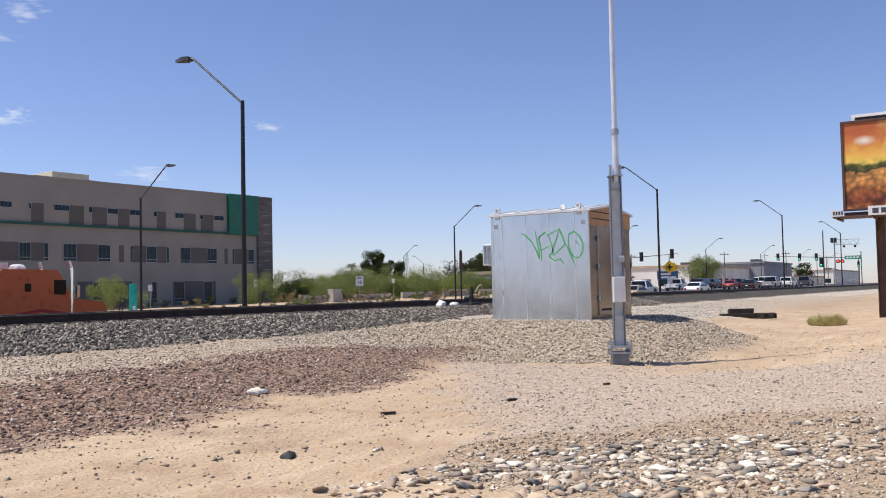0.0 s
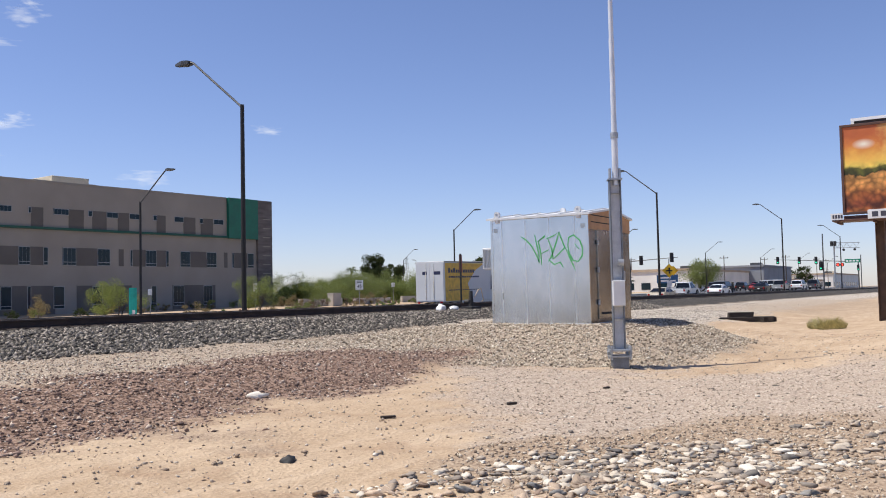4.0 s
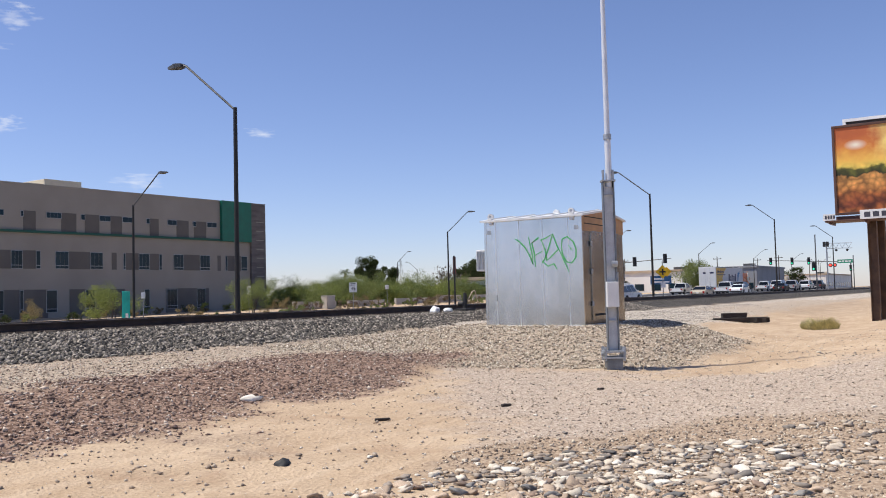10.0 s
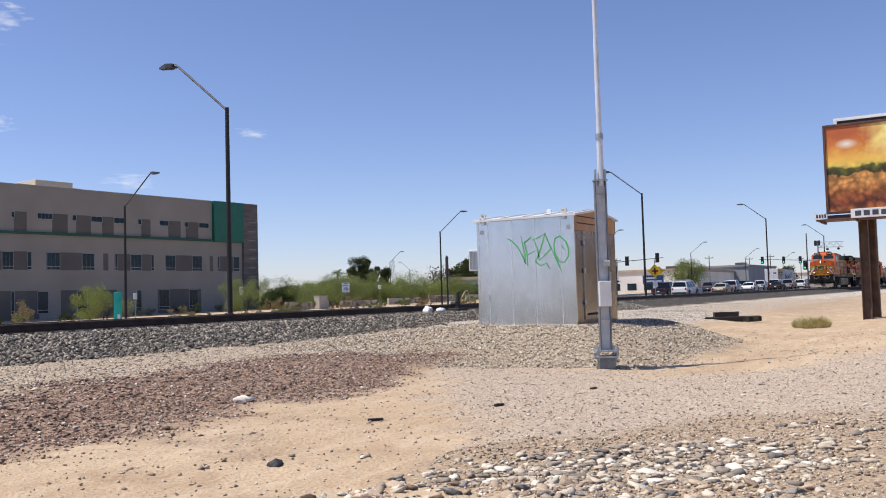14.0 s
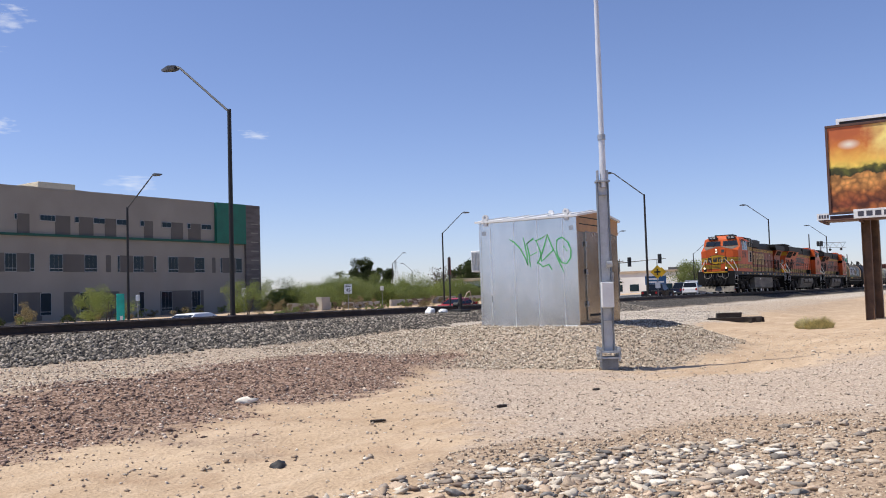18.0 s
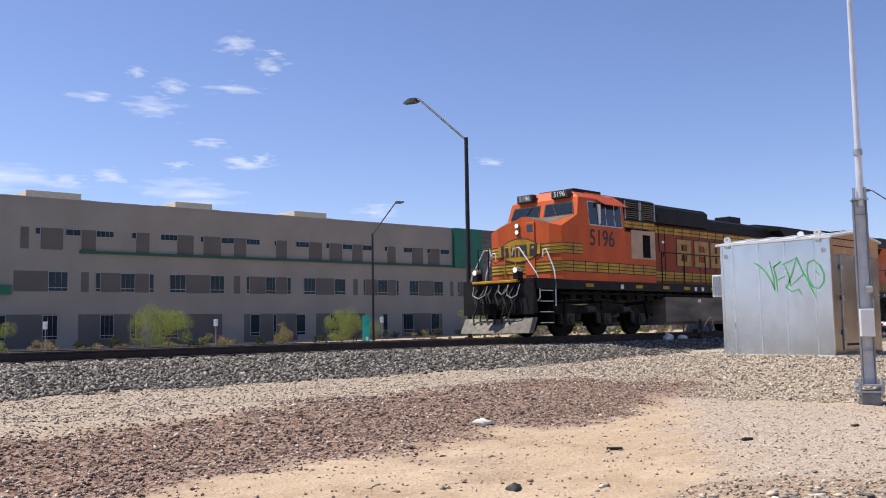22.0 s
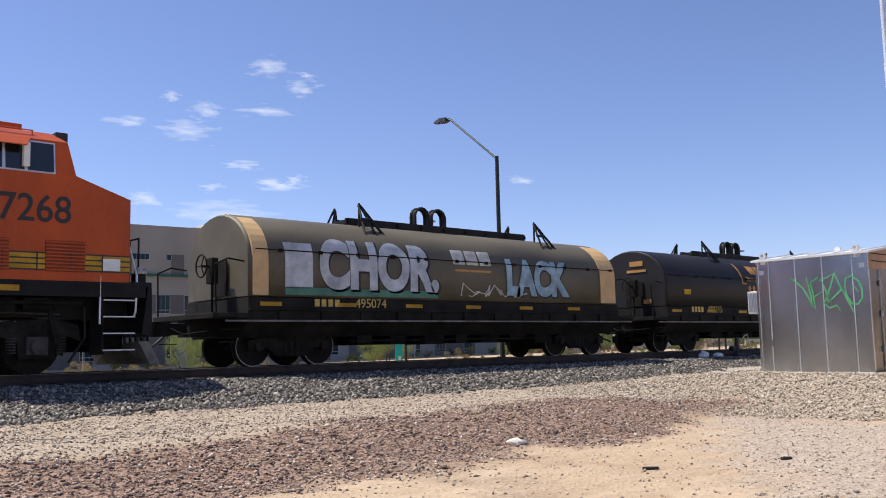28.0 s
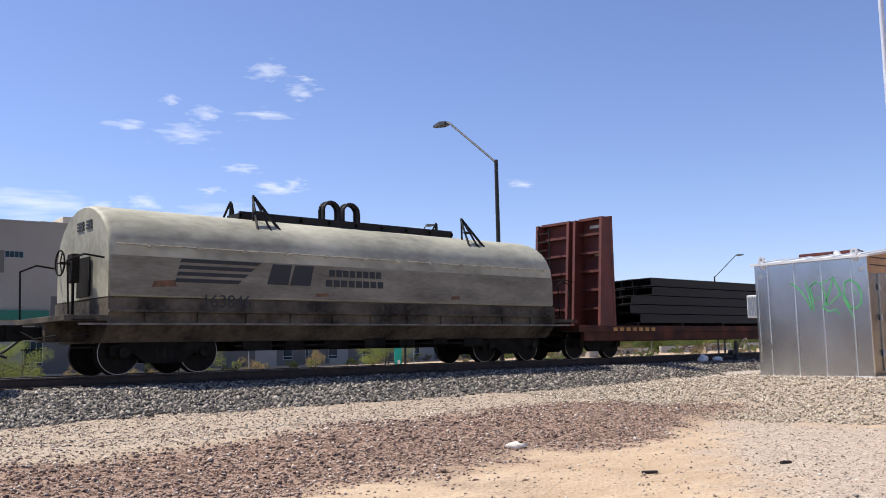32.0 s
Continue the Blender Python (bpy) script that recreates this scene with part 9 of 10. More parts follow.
def car(kind, paint, label, rack=False):
    """A car with its tail at x = 0, driving towards +x."""
    L, W, low, top_, axles, r = CAR_SHAPES[kind]
    c = root("pickup_truck" if kind == "pickup" else ("van" if kind == "van" else "car"), label, "pickup" if kind == "pickup" else "car", "road traffic")
    h = W / 2
    n = len(low)
    bm = B()
    hull(bm, [[(x, y * k, z if z < 0.5 else z - (1 - k) * 0.25) for x, z in low] for y, k in ((-h, 0.94), (-h * 0.97, 1.0), (h * 0.97, 1.0), (h, 0.94))])
    body = part("body", bm, PAINT[paint], c)
    bm = B()
    hull(bm, [[(x, s * (h - 0.06 - 0.2 * (z > low[3][1] + 0.15)), z) for x, z in top_] for s in (-1, 1)])
    cabin = part("cabin", bm, PAINT[paint], c)
    (x0, z0), (x1, z1), (x2, z2), (x3, z3) = top_
    lerp = lambda a, b, t: a + (b - a) * t
    for s in (-1, 1):
        y0, y1 = s * (h - 0.055), s * (h - 0.25)
        cutx = (0.06, 0.36, 0.64, 0.95) if kind != "pickup" else (0.1, 0.5, 0.93)
        for a, b in zip(cutx, cutx[1:]):
            a, b = a + 0.015, b - 0.015
            q = [(lerp(x0, x3, a), lerp(z0, z3, a) + 0.03, 0), (lerp(x0, x3, b), lerp(z0, z3, b) + 0.03, 0), (lerp(x1, x2, b), lerp(z1, z2, b) - 0.07, 1), (lerp(x1, x2, a), lerp(z1, z2, a) - 0.07, 1)]
            bm = B()
            hull(bm, [[(x, (y1 if k else y0) + s * o, z) for x, z, k in q] for o in (0.0, 0.012)])
            part("side_window", bm, car_glass, cabin)
    for (xa, za), (xb, zb), nm_, o in (((x0, z0), (x1, z1), "rear_window", -0.012), ((x3, z3), (x2, z2), "windscreen", 0.012)):
        pa, pb = (lerp(xa, xb, 0.12) + o, lerp(za, zb, 0.12)), (lerp(xa, xb, 0.9) + o, lerp(za, zb, 0.9))
        bm = B()
        hull(bm, [[(pa[0] + d, -(h - 0.14), pa[1]), (pa[0] + d, h - 0.14, pa[1]), (pb[0] + d, h - 0.3, pb[1]), (pb[0] + d, -(h - 0.3), pb[1])] for d in (0.0, o)])
        part(nm_, bm, car_glass, cabin)
    for s in (-1, 1):
        for x in axles:
            car_wheel(c, x, s * (h - 0.1), r, s)
            part("wheel_arch", tube(B(), (x, s * (h - 0.12), r + 0.02), (x, s * (h - 0.01), r + 0.02), r + 0.06, seg=20), bumper_dark, body)
        zt = low[2][1] - 0.2
        part("tail_lamp", box(B(), -0.02, 0.08, s * (h - 0.2) - 0.1, s * (h - 0.2) + 0.1, zt - 0.12, zt + 0.12), tail_red, body)
        part("head_lamp", box(B(), L - 0.2, L - 0.02, s * (h - 0.25) - 0.16, s * (h - 0.25) + 0.16, 0.62, 0.76), head_clear, body)
        part("mirror", box(B(), x3 - 0.35, x3 - 0.2, s * (h + 0.06) - 0.07, s * (h + 0.06) + 0.07, z3 + 0.02, z3 + 0.16), PAINT[paint], body)
    part("bumper", box(B(), -0.06, 0.12, -h + 0.1, h - 0.1, 0.36, 0.56, 0.02), bumper_dark, body)
    part("bumper", box(B(), L - 0.12, L + 0.03, -h + 0.15, h - 0.15, 0.3, 0.5, 0.02), bumper_dark, body)
    part("number_plate", box(B(), -0.07, -0.05, -0.16, 0.16, 0.6, 0.72), sign_white, body)
    if kind == "pickup":
        part("bed_floor", box(B(), 0.15, 2.0, -h + 0.15, h - 0.15, 0.9, 1.1), bumper_dark, body)
    if rack:
        bm = B()
        for y in (-0.55, -0.2, 0.2, 0.55):
            tube(bm, (0.2, y, z1 + 0.2), (3.4, y, z1 + 0.2), 0.03, seg=6)
        for x in (0.5, 1.6, 2.7):
            box(bm, x - 0.03, x + 0.03, -0.75, 0.75, z1 + 0.05, z1 + 0.17)
        part("roof_rack", bm, rim_grey, cabin, "grey ladder rack on the roof")
    return c


# lorry: tractor and trailer
truck_orange = mat("truck_orange", (0.55, 0.10, 0.02), 0.3, var=0.05)
trailer_white = mat("trailer_white", (0.62, 0.62, 0.62), 0.5, var=0.04, scale=0.6)
trailer_yellow = mat("trailer_yellow", (0.70, 0.42, 0.05), 0.5)
navy_ink = mat("navy_ink", (0.02, 0.025, 0.07), 0.5)
sky_ink = mat("wing_blue", (0.03, 0.20, 0.42), 0.5)
chrome = mat("chrome", (0.8, 0.8, 0.8), 0.12, metal=1.0, var=0.03)
trailer = root("box_trailer", "long white removal trailer with yellow corner and dark lettering", "trailer", "road traffic")
part("box", box(B(), 0.0, 16.15, -1.28, 1.28, 1.05, 4.1, 0.03), trailer_white, trailer)
part("skirt", box(B(), 2.6, 13.2, -1.22, 1.22, 0.45, 1.06), trailer_white, trailer, "low belly of the removal trailer")
for s in (-1, 1):
    part("top_rail", box(B(), 0, 16.15, s * 1.285 - 0.01, s * 1.285 + 0.01, 4.0, 4.08), bumper_dark, trailer)
    bm = B()
    hull(bm, [[(0.1, s * (1.284 + o), 1.1), (4.0, s * (1.284 + o), 1.1), (3.4, s * (1.284 + o), 2.4), (4.6, s * (1.284 + o), 3.4), (6.0, s * (1.284 + o), 3.95), (0.1, s * (1.284 + o), 3.95)] for o in (0.0, 0.006)])
    ycorner = part("yellow_corner", bm, trailer_yellow, trailer, "yellow painted corner field")
    for k in range(11):
        part("lettering_bar", box(B(), 0.55 + 0.36 * k, 0.82 + 0.36 * k, s * 1.293 - 0.003, s * 1.293 + 0.003, 3.22, 3.58 if k in (0, 2, 5) else 3.46), navy_ink, ycorner)
    for k in range(14):
        part("lettering_bar", box(B(), 0.6 + 0.33 * k, 0.86 + 0.33 * k, s * 1.293 - 0.003, s * 1.293 + 0.003, 2.84, 2.97), navy_ink, ycorner)
        part("lettering_bar", box(B(), 0.6 + 0.33 * k, 0.84 + 0.33 * k, s * 1.293 - 0.003, s * 1.293 + 0.003, 1.88, 1.95), navy_ink, ycorner)
    for k, (xa, w_, zt) in enumerate(((7.0, 0.95, 3.0), (8.1, 0.7, 2.75), (8.95, 0.25, 3.0), (9.35, 0.5, 2.95), (10.0, 0.75, 2.75), (10.9, 0.75, 3.05))):
        bm = prism(B(), [(xa, 1.85), (xa + w_ - 0.12, 1.85), (xa + w_, zt), (xa + 0.12, zt)], s * 1.288 - 0.004, s * 1.288 + 0.004, "y")
        part("name_block", bm, navy_ink, trailer, "dark blue slanted block")
    for k in range(5):
        bm = prism(B(), [(12.1 + 0.06 * k, 1.8 + 0.28 * k), (12.8 + 0.2 * k, 1.95 + 0.29 * k), (13.3 + 0.34 * k, 2.25 + 0.33 * k), (12.5 + 0.08 * k, 2.06 + 0.29 * k)], s * 1.288 - 0.004, s * 1.288 + 0.004, "y")
        part("wing_emblem", bm, sky_ink, trailer, "blue wing emblem")
for k in range(2):
    dr_ = part("rear_door", box(B(), -0.03, 0.0, -1.2 + 1.21 * k, -0.01 + 1.21 * k, 1.15, 4.0, 0.005), trailer_white, trailer)
    part("lock_rod", tube(B(), (-0.05, -0.35 + 0.7 * k, 1.2), (-0.05, -0.35 + 0.7 * k, 3.95), 0.02, seg=6), chrome, dr_)
    part("lettering_bar", box(B(), -0.036, -0.03, -0.95 + 1.2 * k, -0.35 + 1.0 * k, 3.1, 3.35), navy_ink, dr_)
    part("tail_lamp", box(B(), -0.06, -0.02, -1.1 + 2.0 * k, -0.9 + 2.0 * k, 0.95, 1.08), tail_red, trailer)
part("bumper_bar", box(B(), -0.02, 0.1, -1.1, 1.1, 0.5, 0.62), chrome, trailer)
for x in (1.2, 2.4):
    for s in (-1, 1):
        car_wheel(trailer, x, s * 1.05, 0.5, s)
for s in (-1, 1):
    part("landing_leg", box(B(), 12.9, 13.05, s * 0.8 - 0.06, s * 0.8 + 0.06, 0.25, 1.06), bumper_dark, trailer)
tractor = root("lorry_tractor", "orange long-nosed lorry tractor with chrome stacks", "lorry", "road traffic")
bm = prism(B(), [(16.55, 1.0), (16.55, 3.05), (16.75, 3.2), (19.3, 3.2), (19.55, 2.9), (19.95, 2.15), (19.95, 1.0)], -1.2, 1.2, "y")
tcab = part("sleeper_cab", bm, truck_orange, tractor, "orange sleeper cab")
bm = prism(B(), [(19.95, 0.75), (19.95, 1.95), (21.9, 1.75), (22.15, 1.55), (22.2, 0.7)], -0.85, 0.85, "y")
hood_ = part("bonnet", bm, truck_orange, tractor)
part("grille", box(B(), 22.19, 22.26, -0.6, 0.6, 0.75, 1.6), chrome, hood_)
for s in (-1, 1):
    part("side_window", box(B(), 19.15, 19.75, s * 1.205 - 0.01, s * 1.205 + 0.01, 2.1, 2.75, 0.01), car_glass, tcab)
    part("sleeper_window", box(B(), 17.75, 18.05, s * 1.205 - 0.01, s * 1.205 + 0.01, 2.25, 2.6, 0.02), car_glass, tcab)
    part("wave_stripe", prism(B(), [(16.6, 1.1), (18.5, 1.35), (19.9, 1.2), (19.9, 1.3), (18.5, 1.5), (16.6, 1.22)], s * 1.204 - 0.006, s * 1.204 + 0.006, "y"), PAINT["red"], tcab)
    bm = tube(B(), (20.1, s * 1.1, 0.9), (20.1, s * 1.1, 3.3), 0.075, seg=12)
    tube(bm, (20.1, s * 1.1, 3.3), (20.0, s * 1.1, 3.6), 0.06, seg=10)
    part("exhaust_pipe", bm, chrome, tractor, "tall chrome exhaust stack")
    part("fuel_tank", tube(B(), (17.6, s * 0.95, 0.75), (19.3, s * 0.95, 0.75), 0.3, seg=16), chrome, tractor)
    part("mirror", box(B(), 20.15, 20.3, s * 1.35 - 0.08, s * 1.35 + 0.08, 1.95, 2.5), chrome, tcab)
    part("mudguard", tube(B(), (21.1, s * 0.8, 0.55), (21.1, s * 1.15, 0.55), 0.62, seg=20), truck_orange, tractor)
    part("head_lamp", tube(B(), (22.05, s * 0.85, 1.0), (22.2, s * 0.85, 1.0), 0.13, seg=12), head_clear, tractor)
    for x in (15.0, 16.3, 21.1):
        car_wheel(tractor, x, s * 1.03, 0.5, s)
part("roof_dome", rock_bm(0.4, 0.3, 0.22, 5), sign_white, tcab).location = (18.0, -0.3, 3.25)
part("roof_unit", box(B(), 16.8, 17.4, -0.6, 0.6, 3.2, 3.5, 0.04), sign_white, tcab)
part("chassis", box(B(), 13.8, 22.0, -0.45, 0.45, 0.65, 1.0), bumper_dark, tractor)
part("windscreen", prism(B(), [(19.6, 2.82), (19.97, 2.15), (19.99, 2.16), (19.62, 2.84)], -1.1, 1.1, "y"), car_glass, tcab)

# name, kind, paint, label, middle of its lane, and rows of seconds and place of the tail along x
DRIVES = [
    (car("pickup", "navy", "dark blue pickup with an empty bed on the road"), 36.9, ((0, -55), (6, 35.4), (6.5, 42.3), (7, 50.3), (8.2, 69), (12, 112), (32, 142))),
    (car("van", "white", "long white sport utility car with a ladder rack on the road", True), 33.3, ((0, -58), (6, 34.4), (6.5, 42.2), (7, 50.5), (8.2, 67), (11, 98), (14, 112), (32, 128))),
    (car("pickup", "black", "black pickup driving on the road"), 33.3, ((0, -215), (12, 36.2), (12.5, 46.7), (13, 57), (13.5, 66.5), (15, 90), (20, 106), (32, 110))),
    (car("sedan", "red", "dark red saloon driving on the road"), 36.9, ((0, -203), (17, 49.2), (19, 73), (24, 120), (32, 128))),
    (car("sedan", "white", "white car driving on the road"), 33.3, ((0, -324), (17.5, 19.4), (18, 29.5), (18.5, 40.0), (19, 49.6), (22, 92), (32, 96))),
    (car("van", "black", "long black sport utility wagon on the road"), 32.4, ((0, -428), (18.5, 24.6), (19, 36.8), (19.5, 49.2), (23, 86), (32, 90))),
    (car("sedan", "grey", "dark grey saloon driving on the road"), 33.3, ((0, -400), (19, 19.5), (19.5, 30.2), (20, 42), (20.5, 53), (26, 110), (32, 116))),
    (car("sedan", "white", "white saloon with dark windows on the road"), 36.9, ((0, -450), (19.5, 29.6), (20, 43.0), (21, 66), (27, 84), (32, 86))),
    (car("suv", "black", "black sport utility car driving on the road"), 32.6, ((0, -410), (19.5, 19.8), (20, 30.8), (20.5, 41.9), (21, 52), (27, 72), (32, 74))),
    (car("pickup", "white", "white pickup waiting in the queue"), 33.3, ((0, 90), (3, 101), (8, 124), (14, 136), (32, 146))),
    (car("suv", "black", "black sport utility car in the queue"), 33.3, ((0, 113), (3, 121), (8, 134), (14, 145), (32, 155))),
    (car("sedan", "black", "black saloon in the queue"), 30.0, ((0, 125), (4, 132), (10, 150), (32, 172))),
    (car("pickup", "silver", "silver pickup waiting in the queue"), 30.0, ((0, 137), (3, 141), (10, 158), (32, 182))),
    (car("sedan", "white", "white saloon waiting in the queue"), 30.0, ((0, 100), (3, 107), (9, 120), (14, 134), (32, 150))),
    (car("suv", "silver", "silver sport utility car in the queue"), 36.9, ((0, 126), (3, 134), (8, 148), (14, 160), (32, 170))),
    (car("van", "white", "white van standing beyond the signals"), 33.3, ((0, 150), (5, 158), (14, 170), (32, 186))),
    (car("sedan", "tan", "tan saloon in the far queue"), 30.0, ((0, 80), (6, 92), (14, 118), (32, 140))),
    (car("pickup", "white", "white pickup beyond the signals"), 36.9, ((0, 160), (6, 166), (32, 190))),
    (car("suv", "white", "white sport utility car in the queue"), 30.0, ((0, 150), (10, 172), (32, 194))),
    (car("sedan", "black", "black saloon in the queue"), 33.3, ((0, 162), (10, 176), (32, 196))),
    (car("pickup", "grey", "dark grey pickup in the queue"), 30.0, ((0, 163), (10, 184), (32, 204))),
    (car("sedan", "red", "dark red saloon in the queue"), 36.9, ((0, 142), (8, 176), (32, 202))),
    (car("pickup", "white", "white pickup in the far lanes"), 42.0, ((0, 130), (14, 138), (32, 144))),
    (car("suv", "black", "black sport utility car beyond the signals"), 45.5, ((0, 182), (14, 190), (32, 195))),
    (car("suv", "grey", "grey sport utility car in the far lanes"), 42.0, ((0, 150), (14, 158), (32, 162))),
    (car("sedan", "white", "white saloon in the far lanes"), 45.5, ((0, 165), (14, 172), (32, 175))),
]


def road_pose(x, y):
    rise = math.degrees(math.atan2(float(road_z(x + 3)) - float(road_z(x - 3)), 6.0))
    return pose(x, y, float(road_z(x)), 0, -rise, 0)


def traffic_motion():
    for c, lane, rows in DRIVES:
        ts, xs = [r_[0] for r_ in rows], [r_[1] for r_ in rows]
        keys = sorted({float(t) for t in range(0, 33)} | {float(t) for t in ts})
        walk(c, [(t, road_pose(float(np.interp(t, ts, xs)), lane)) for t in keys])
    for c in (trailer, tractor):
        walk(c, [(t, road_pose(5.55 + 12.9 * t, 36.85)) for t in range(0, 33)])

# ---- loose stones: crushed rock as one mesh for each soil, the large cobbles singly ----
def stone_mat(name, colors, rough=0.9):
    m = bpy.data.materials.new(name)
    m.use_nodes = True
    n, l = m.node_tree.nodes, m.node_tree.links
    b = n["Principled BSDF"]
    geo, rp = n.new("ShaderNodeNewGeometry"), n.new("ShaderNodeValToRGB")
    e = rp.color_ramp.elements
    e[0].color, e[1].color = (*colors[0], 1), (*colors[-1], 1)
    for k, c_ in enumerate(colors[1:-1]):
        q = e.new((k + 1) / (len(colors) - 1))
        q.color = (*c_, 1)
    l.new(geo.outputs["Random Per Island"], rp.inputs["Fac"])
    no, mx, tc = n.new("ShaderNodeTexNoise"), n.new("ShaderNodeMix"), n.new("ShaderNodeTexCoord")
    no.inputs["Scale"].default_value = 60
    l.new(tc.outputs["Object"], no.inputs["Vector"])
    mx.data_type, mx.blend_type = "RGBA", "MULTIPLY"
    mx.inputs["Factor"].default_value = 0.5
    l.new(rp.outputs["Color"], mx.inputs["A"]), l.new(no.outputs["Fac"], mx.inputs["B"])
    gain = n.new("ShaderNodeBrightContrast")
    gain.inputs["Bright"].default_value = 0.03
    l.new(mx.outputs["Result"], gain.inputs["Color"])
    l.new(gain.outputs["Color"], b.inputs["Base Color"])
    b.inputs["Roughness"].default_value, b.inputs["Specular IOR Level"].default_value = rough, 0.2
    return m


OCT_V = np.array([(1, 0, 0), (-1, 0, 0), (0, 1, 0), (0, -1, 0), (0, 0, 1), (0, 0, -1)], float)
OCT_F = np.array([(0, 2, 4), (2, 1, 4), (1, 3, 4), (3, 0, 4), (2, 0, 5), (1, 2, 5), (3, 1, 5), (0, 3, 5)])


def scatter(name, x, y, size, material, label, seed, flat=0.7, lift=0.25):
    """Angular stones at the places given, as one mesh."""
    rnd = np.random.RandomState(seed)
    n = len(x)
    v = OCT_V[None] * (1 + rnd.uniform(-0.4, 0.4, (n, 6, 3))) + rnd.uniform(-0.35, 0.35, (n, 6, 3))
    v = v * (size[:, None, None] * np.stack([rnd.uniform(0.7, 1.3, n), rnd.uniform(0.6, 1.1, n), np.full(n, flat) * rnd.uniform(0.6, 1.2, n)], -1)[:, None, :])
    a, t = rnd.uniform(0, math.tau, n), rnd.uniform(-0.6, 0.6, n)
    ca, sa, ct_, st_ = np.cos(a)[:, None], np.sin(a)[:, None], np.cos(t)[:, None], np.sin(t)[:, None]
    vx, vy, vz = v[..., 0], v[..., 1], v[..., 2]
    vy, vz = vy * ct_ - vz * st_, vy * st_ + vz * ct_
    vx, vy = vx * ca - vy * sa, vx * sa + vy * ca
    z = ground_z(x, y) + size * lift
    v = np.stack([vx + x[:, None], vy + y[:, None], vz + z[:, None]], -1).reshape(-1, 3)
    f = (OCT_F[None] + 6 * np.arange(n)[:, None, None]).reshape(-1, 3)
    return tagged(new(name, mesh_from(name, v, f, material)), label, "gravel", kind="stuff")


def in_view(x, y):
    return (x > 0.24 * y - 0.8) & (x < 12.5 * np.maximum(y - 0.2, 0.05) + 5)


def pick(n, x0, x1, y0, y1, k, seed, near=0.0):
    """Random places where soil k lies; near: how much thicker they lie close to the camera."""
    rnd = np.random.RandomState(seed)
    u = rnd.uniform(0, 1, n)
    x = x0 + (x1 - x0) * (u ** (1 + near))
    y = rnd.uniform(y0, y1, n)
    m_ = zone_masks(x, y)
    w = m_[k] if k is not None else np.clip(1 - m_[0] - m_[1] - m_[2] - 0.6 * m_[3] - m_[4], 0, 1)
    ok = in_view(x, y) & (rnd.uniform(0, 1, n) < w)
    return x[ok], y[ok], rnd


x, y, rnd = pick(90000, 2, 46, 14.0, 17.6, 2, 1, 0.7)
scatter("ballast", x, y, 0.014 + 0.040 * rnd.uniform(0, 1, len(x)) ** 1.7, stone_mat("ballast_stone", ((0.022, 0.018, 0.0135), (0.064, 0.053, 0.042), (0.15, 0.128, 0.102), (0.28, 0.24, 0.192), (0.58, 0.50, 0.41))), "angular grey crushed-rock ballast beside the rails", 2, 0.8)
x, y, rnd = pick(9000, 0, 60, 17.5, 20.9, 2, 31, 0.3)
scatter("ballast", x, y, rnd.uniform(0.018, 0.045, len(x)), bpy.data.materials["ballast_stone"], "angular grey crushed-rock ballast between the rails", 32, 0.7, 0.1)
x, y, rnd = pick(90000, -0.5, 17, 5.5, 12.2, 0, 3, 0.5)
s_ = 0.005 + 0.023 * rnd.uniform(0, 1, len(x)) ** 2.6
scatter("purple_gravel", x, y, s_, stone_mat("purple_stone", ((0.07, 0.042, 0.031), (0.215, 0.13, 0.094), (0.35, 0.226, 0.166), (0.48, 0.345, 0.26), (0.85, 0.72, 0.58))), "purple-brown crushed gravel spread on the ground", 4)
x, y, rnd = pick(3200, -0.5, 17, 5.5, 12.2, 0, 23, 0.5)
scatter("purple_gravel", x, y, 0.014 + 0.034 * rnd.uniform(0, 1, len(x)) ** 2.6, bpy.data.materials["purple_stone"], "larger purple-brown stones among the gravel", 24)
x, y, rnd = pick(12000, -0.5, 13, 9.2, 14.6, 1, 61, 0.3)
scatter("purple_gravel", x, y, 0.005 + 0.022 * rnd.uniform(0, 1, len(x)) ** 3, bpy.data.materials["purple_stone"], "purple-brown stones strewn over the pale lane", 62)
x, y, rnd = pick(120000, 0, 30, 4.4, 14.8, 1, 5, 0.2)
lane_dust = (x < 14.8) & (rnd.uniform(0, 1, len(x)) > 0.75 - 0.35 * wave(x * 0.4, y * 1.8, 0.9, 6.0))
x, y = x[~lane_dust], y[~lane_dust]
s_ = np.where(x < 14.8, 0.004 + 0.022 * rnd.uniform(0, 1, len(x)) ** 3, 0.008 + 0.022 * rnd.uniform(0, 1, len(x)) ** 2)
scatter("tan_gravel", x, y, s_, stone_mat("tan_stone", ((0.16, 0.12, 0.085), (0.44, 0.345, 0.25), (0.62, 0.51, 0.385), (0.88, 0.79, 0.65))), "pale tan gravel with a mound under the signal house", 6)
x, y, rnd = pick(26000, 14.5, 25, 5.2, 13.6, 1, 65)
scatter("tan_gravel", x, y, 0.012 + 0.022 * rnd.uniform(0, 1, len(x)) ** 2, stone_mat("mound_stone", ((0.12, 0.088, 0.06), (0.30, 0.23, 0.16), (0.50, 0.40, 0.29), (0.68, 0.57, 0.43), (0.92, 0.83, 0.68))), "coarser tan and brown stones heaped round the signal house", 66, 0.85, 0.4)
x, y, rnd = pick(9000, 22, 60, 8.5, 14.4, 4, 7)
scatter("white_gravel", x, y, rnd.uniform(0.012, 0.035, len(x)), stone_mat("white_stone", ((0.22, 0.19, 0.155), (0.45, 0.395, 0.33), (0.72, 0.65, 0.56))), "pale grey gravel beside the track", 8)
x, y, rnd = pick(76000, 3, 26, 0.2, 9.6, 3, 9, 0.5)
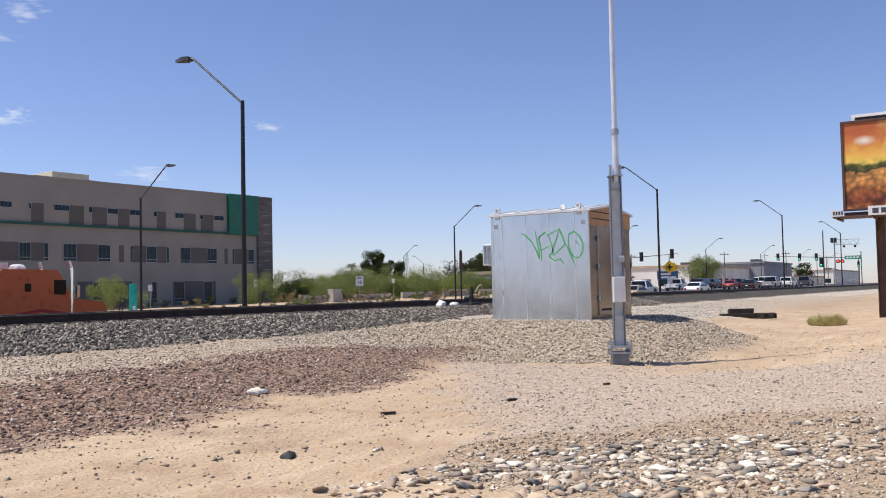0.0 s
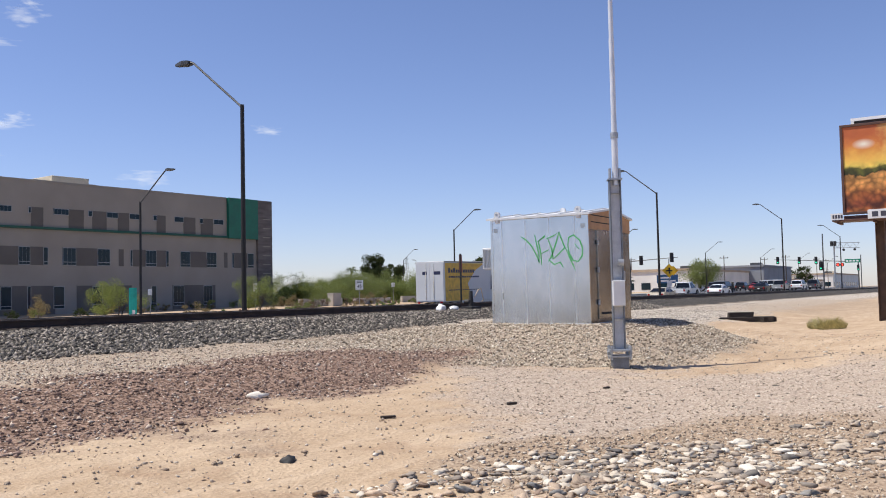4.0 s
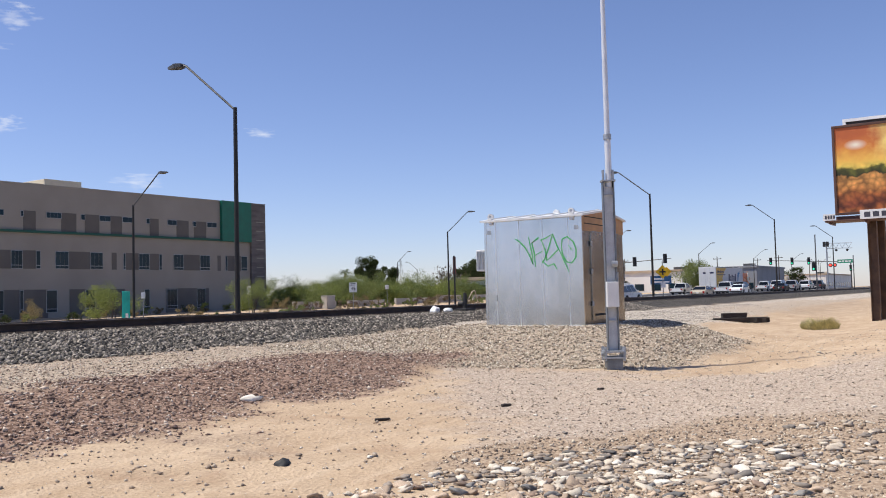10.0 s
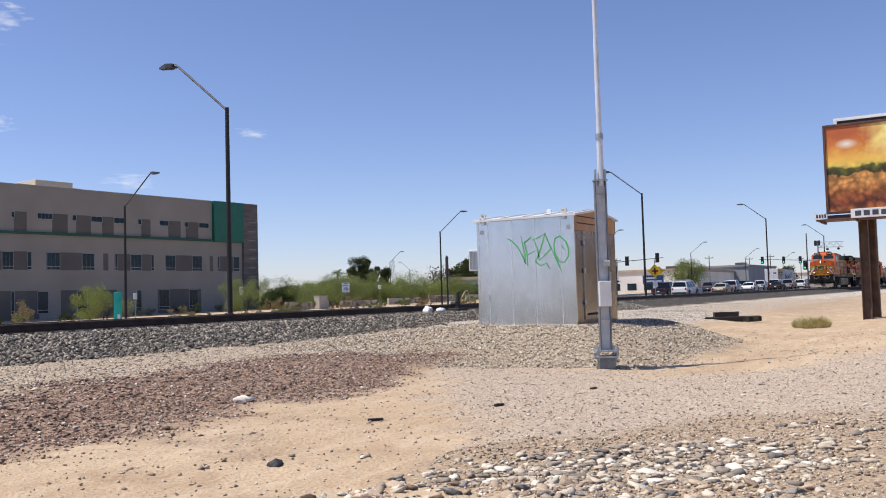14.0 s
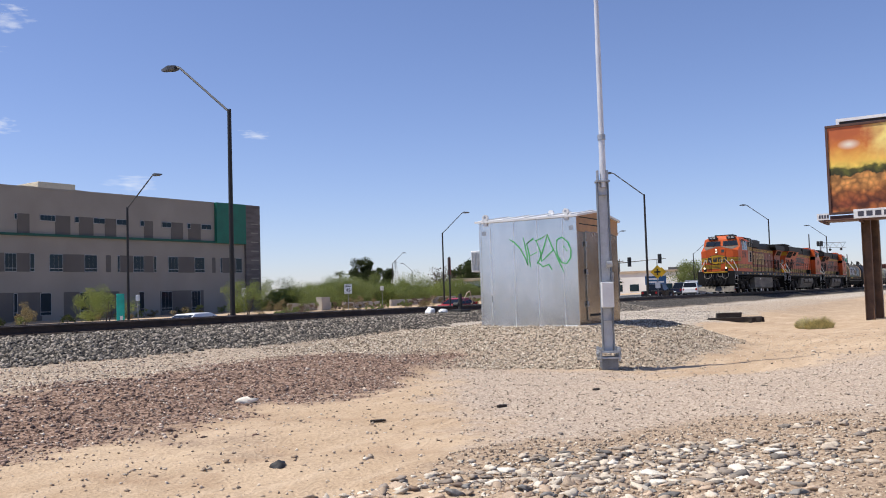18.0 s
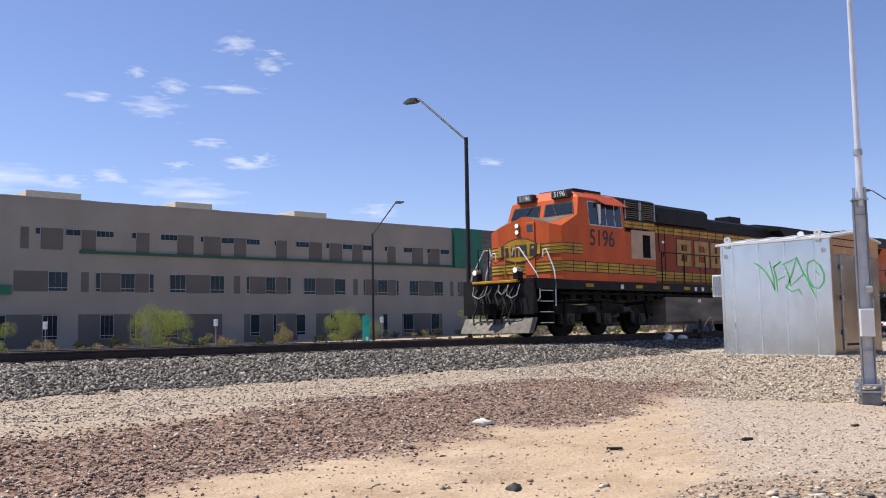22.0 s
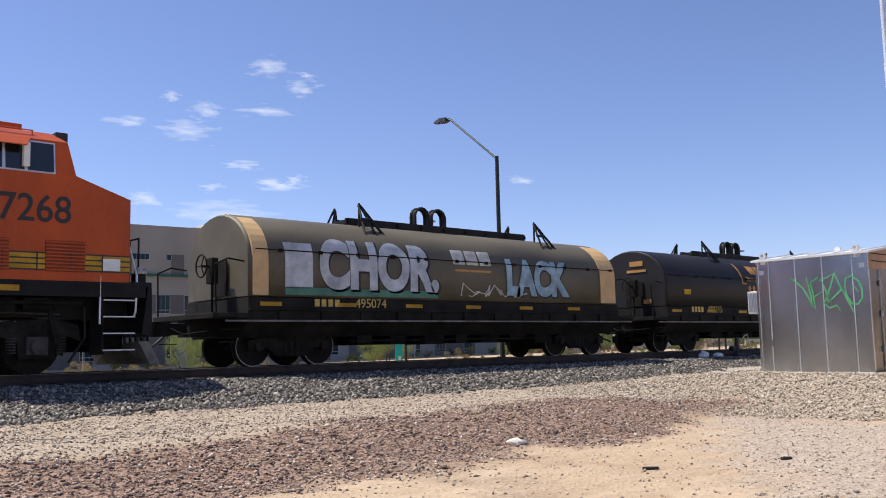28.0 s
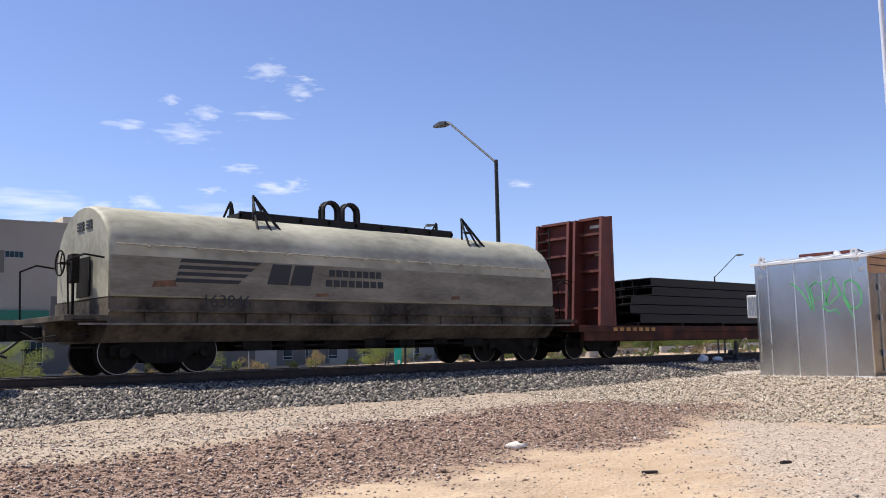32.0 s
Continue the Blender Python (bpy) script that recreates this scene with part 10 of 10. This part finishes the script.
s_ = 0.003 + 0.016 * rnd.uniform(0, 1, len(x)) ** 4
scatter("grit", x, y, s_, stone_mat("grit_stone", ((0.17, 0.13, 0.095), (0.42, 0.325, 0.235), (0.60, 0.485, 0.37), (0.86, 0.76, 0.62))), "fine mixed grit over the sand", 10, 0.85)
x, y, rnd = pick(16000, 4, 14, 0.2, 5.2, 5, 41, 0.2)
s_ = 0.004 + 0.024 * rnd.uniform(0, 1, len(x)) ** 3
scatter("dirt_clods", x, y, s_, stone_mat("dirt_clod", ((0.16, 0.11, 0.075), (0.34, 0.25, 0.17), (0.50, 0.385, 0.27), (0.74, 0.63, 0.48))), "brown clods and small stones among the cobbles", 42, 0.8)
x, y, rnd = pick(42000, 0.5, 30, 1.0, 10.0, None, 11, 0.5)
s_ = 0.0025 + 0.022 * rnd.uniform(0, 1, len(x)) ** 9
scatter("sand_pebbles", x, y, s_, bpy.data.materials["grit_stone"], "sparse pebbles lying on the sand", 12, 0.8)
# clods and stones that lie in loose bands near the sand's edges
rnd = np.random.RandomState(55)
bx, by = rnd.uniform(3.5, 12, 5000), rnd.uniform(3.2, 8.2, 5000)
band = in_view(bx, by) & (rnd.uniform(0, 1, 5000) < np.clip(0.8 * wave(bx, by * 2.2, 1.1, 8.0) - 0.25, 0, 1))
scatter("sand_clods", bx[band], by[band], 0.006 + 0.026 * rnd.uniform(0, 1, int(band.sum())) ** 3, bpy.data.materials["dirt_clod"], "brown clods in loose bands on the sand", 56, 0.6)

# river cobbles
PATCH = [(5.3, 4.6), (6.5, 4.25), (7.3, 4.05), (7.9, 3.5), (8.7, 3.0), (9.2, 2.4), (10.3, 2.0), (10.9, 1.35), (11.6, 0.9), (8.6, 0.5), (7.2, 0.9), (6.4, 1.5), (5.6, 2.1), (5.2, 3.2)]


def in_patch(x, y):
    ok = np.zeros(len(x), bool)
    for (xa, ya), (xb, yb) in zip(PATCH, PATCH[1:] + PATCH[:1]):
        c_ = (ya > y) != (yb > y)
        ok ^= c_ & (x < (xb - xa) * (y - ya) / (yb - ya + 1e-9) + xa)
    return ok


cob_tint = {}
for nm_, c_ in (("pale", (0.62, 0.54, 0.43)), ("grey", (0.20, 0.19, 0.175)), ("tan", (0.46, 0.345, 0.245)), ("brown", (0.27, 0.19, 0.135))):
    cob_tint[nm_] = mat("cobble_" + nm_, c_, 0.75, var=0.12, scale=9, bump=0.15, fine=60, random_piece=0.3)
cob_meshes = []
for k in range(16):
    bm = rock_bm(1.05, 0.58 + 0.022 * k, 0.38 + 0.045 * (k % 5), 500 + k, 2, 1.0)
    me = bpy.data.meshes.new("cobble")
    bm.to_mesh(me), bm.free()
    me.shade_smooth()
    me.materials.append(cob_tint[("pale", "tan", "pale", "grey", "tan", "pale", "brown", "tan")[k % 8]])
    cob_meshes.append(me)
rnd = np.random.RandomState(77)
xs, ys = rnd.uniform(4.0, 13.0, 22000), rnd.uniform(0.3, 5.0, 22000)
heap = np.exp(-(((xs - 7.4) * 0.55 + (ys - 2.6) * 0.35) / 0.75) ** 2 - ((ys - 2.7) / 1.3) ** 2)
keep = in_patch(xs, ys) & (rnd.uniform(0, 1, 22000) < 0.01 + 0.62 * heap + 0.2 * wave(xs, ys, 0.6, 4.0))
xs, ys = xs[keep], ys[keep]
dist = np.hypot(xs, ys)
order = np.argsort(dist)
xs, ys = xs[order], ys[order]
placed = []
for x_, y_ in zip(xs, ys):
    r_ = 0.012 + 0.046 * rnd.uniform(0, 1) ** 1.9
    if all((x_ - a) ** 2 + (y_ - b) ** 2 > (0.62 * (r_ + c_)) ** 2 for a, b, c_ in placed[-400:]):
        placed.append((x_, y_, r_))
    if len(placed) > 1900:
        break
for x_, y_, r_ in placed[:300]:
    ob = new("cobble", cob_meshes[rnd.randint(0, 16)])
    ob.parent = ground
    ob.matrix_basis = pose(x_, y_, gz(x_, y_) + r_ * 0.12, rnd.uniform(-30, 30), rnd.uniform(-30, 30), rnd.uniform(0, 360)) @ Matrix.Diagonal((r_ * 1.25, r_ * 1.25, r_ * 1.1, 1))
rest = placed[300:] + [(a, b, 0.010 + 0.026 * rnd.uniform() ** 2) for a, b in zip(rnd.uniform(2, 20, 1500), rnd.uniform(0.5, 5.0, 1500)) if in_view(np.array([a]), np.array([b]))[0] and rnd.uniform() < 0.16]
bm_v, bm_f, off = [], [], 0
for x_, y_, r_ in rest:
    me = cob_meshes[rnd.randint(0, 16)]
    co = np.empty(len(me.vertices) * 3)
    me.vertices.foreach_get("co", co)
    co = co.reshape(-1, 3) * r_ * np.array([1.2, 1.2, 1.0])
    a = rnd.uniform(0, math.tau)
    co = np.stack([co[:, 0] * math.cos(a) - co[:, 1] * math.sin(a) + x_, co[:, 0] * math.sin(a) + co[:, 1] * math.cos(a) + y_, co[:, 2] + gz(x_, y_) + r_ * 0.2], -1)
    bm_v.append(co)
    bm_f.append(np.array([p.vertices[:] for p in me.polygons]) + off)
    off += len(co)
ob = new("loose_cobbles", mesh_from("loose_cobbles", np.concatenate(bm_v), np.concatenate(bm_f), stone_mat("loose_cobble", ((0.16, 0.145, 0.125), (0.38, 0.305, 0.235), (0.56, 0.45, 0.335), (0.74, 0.635, 0.49), (0.90, 0.83, 0.70)), 0.75), True))
tagged(ob, "loose rounded river cobbles on sandy ground", "cobbles", kind="stuff")


def motions():
    train_motion()
    traffic_motion()


motions()
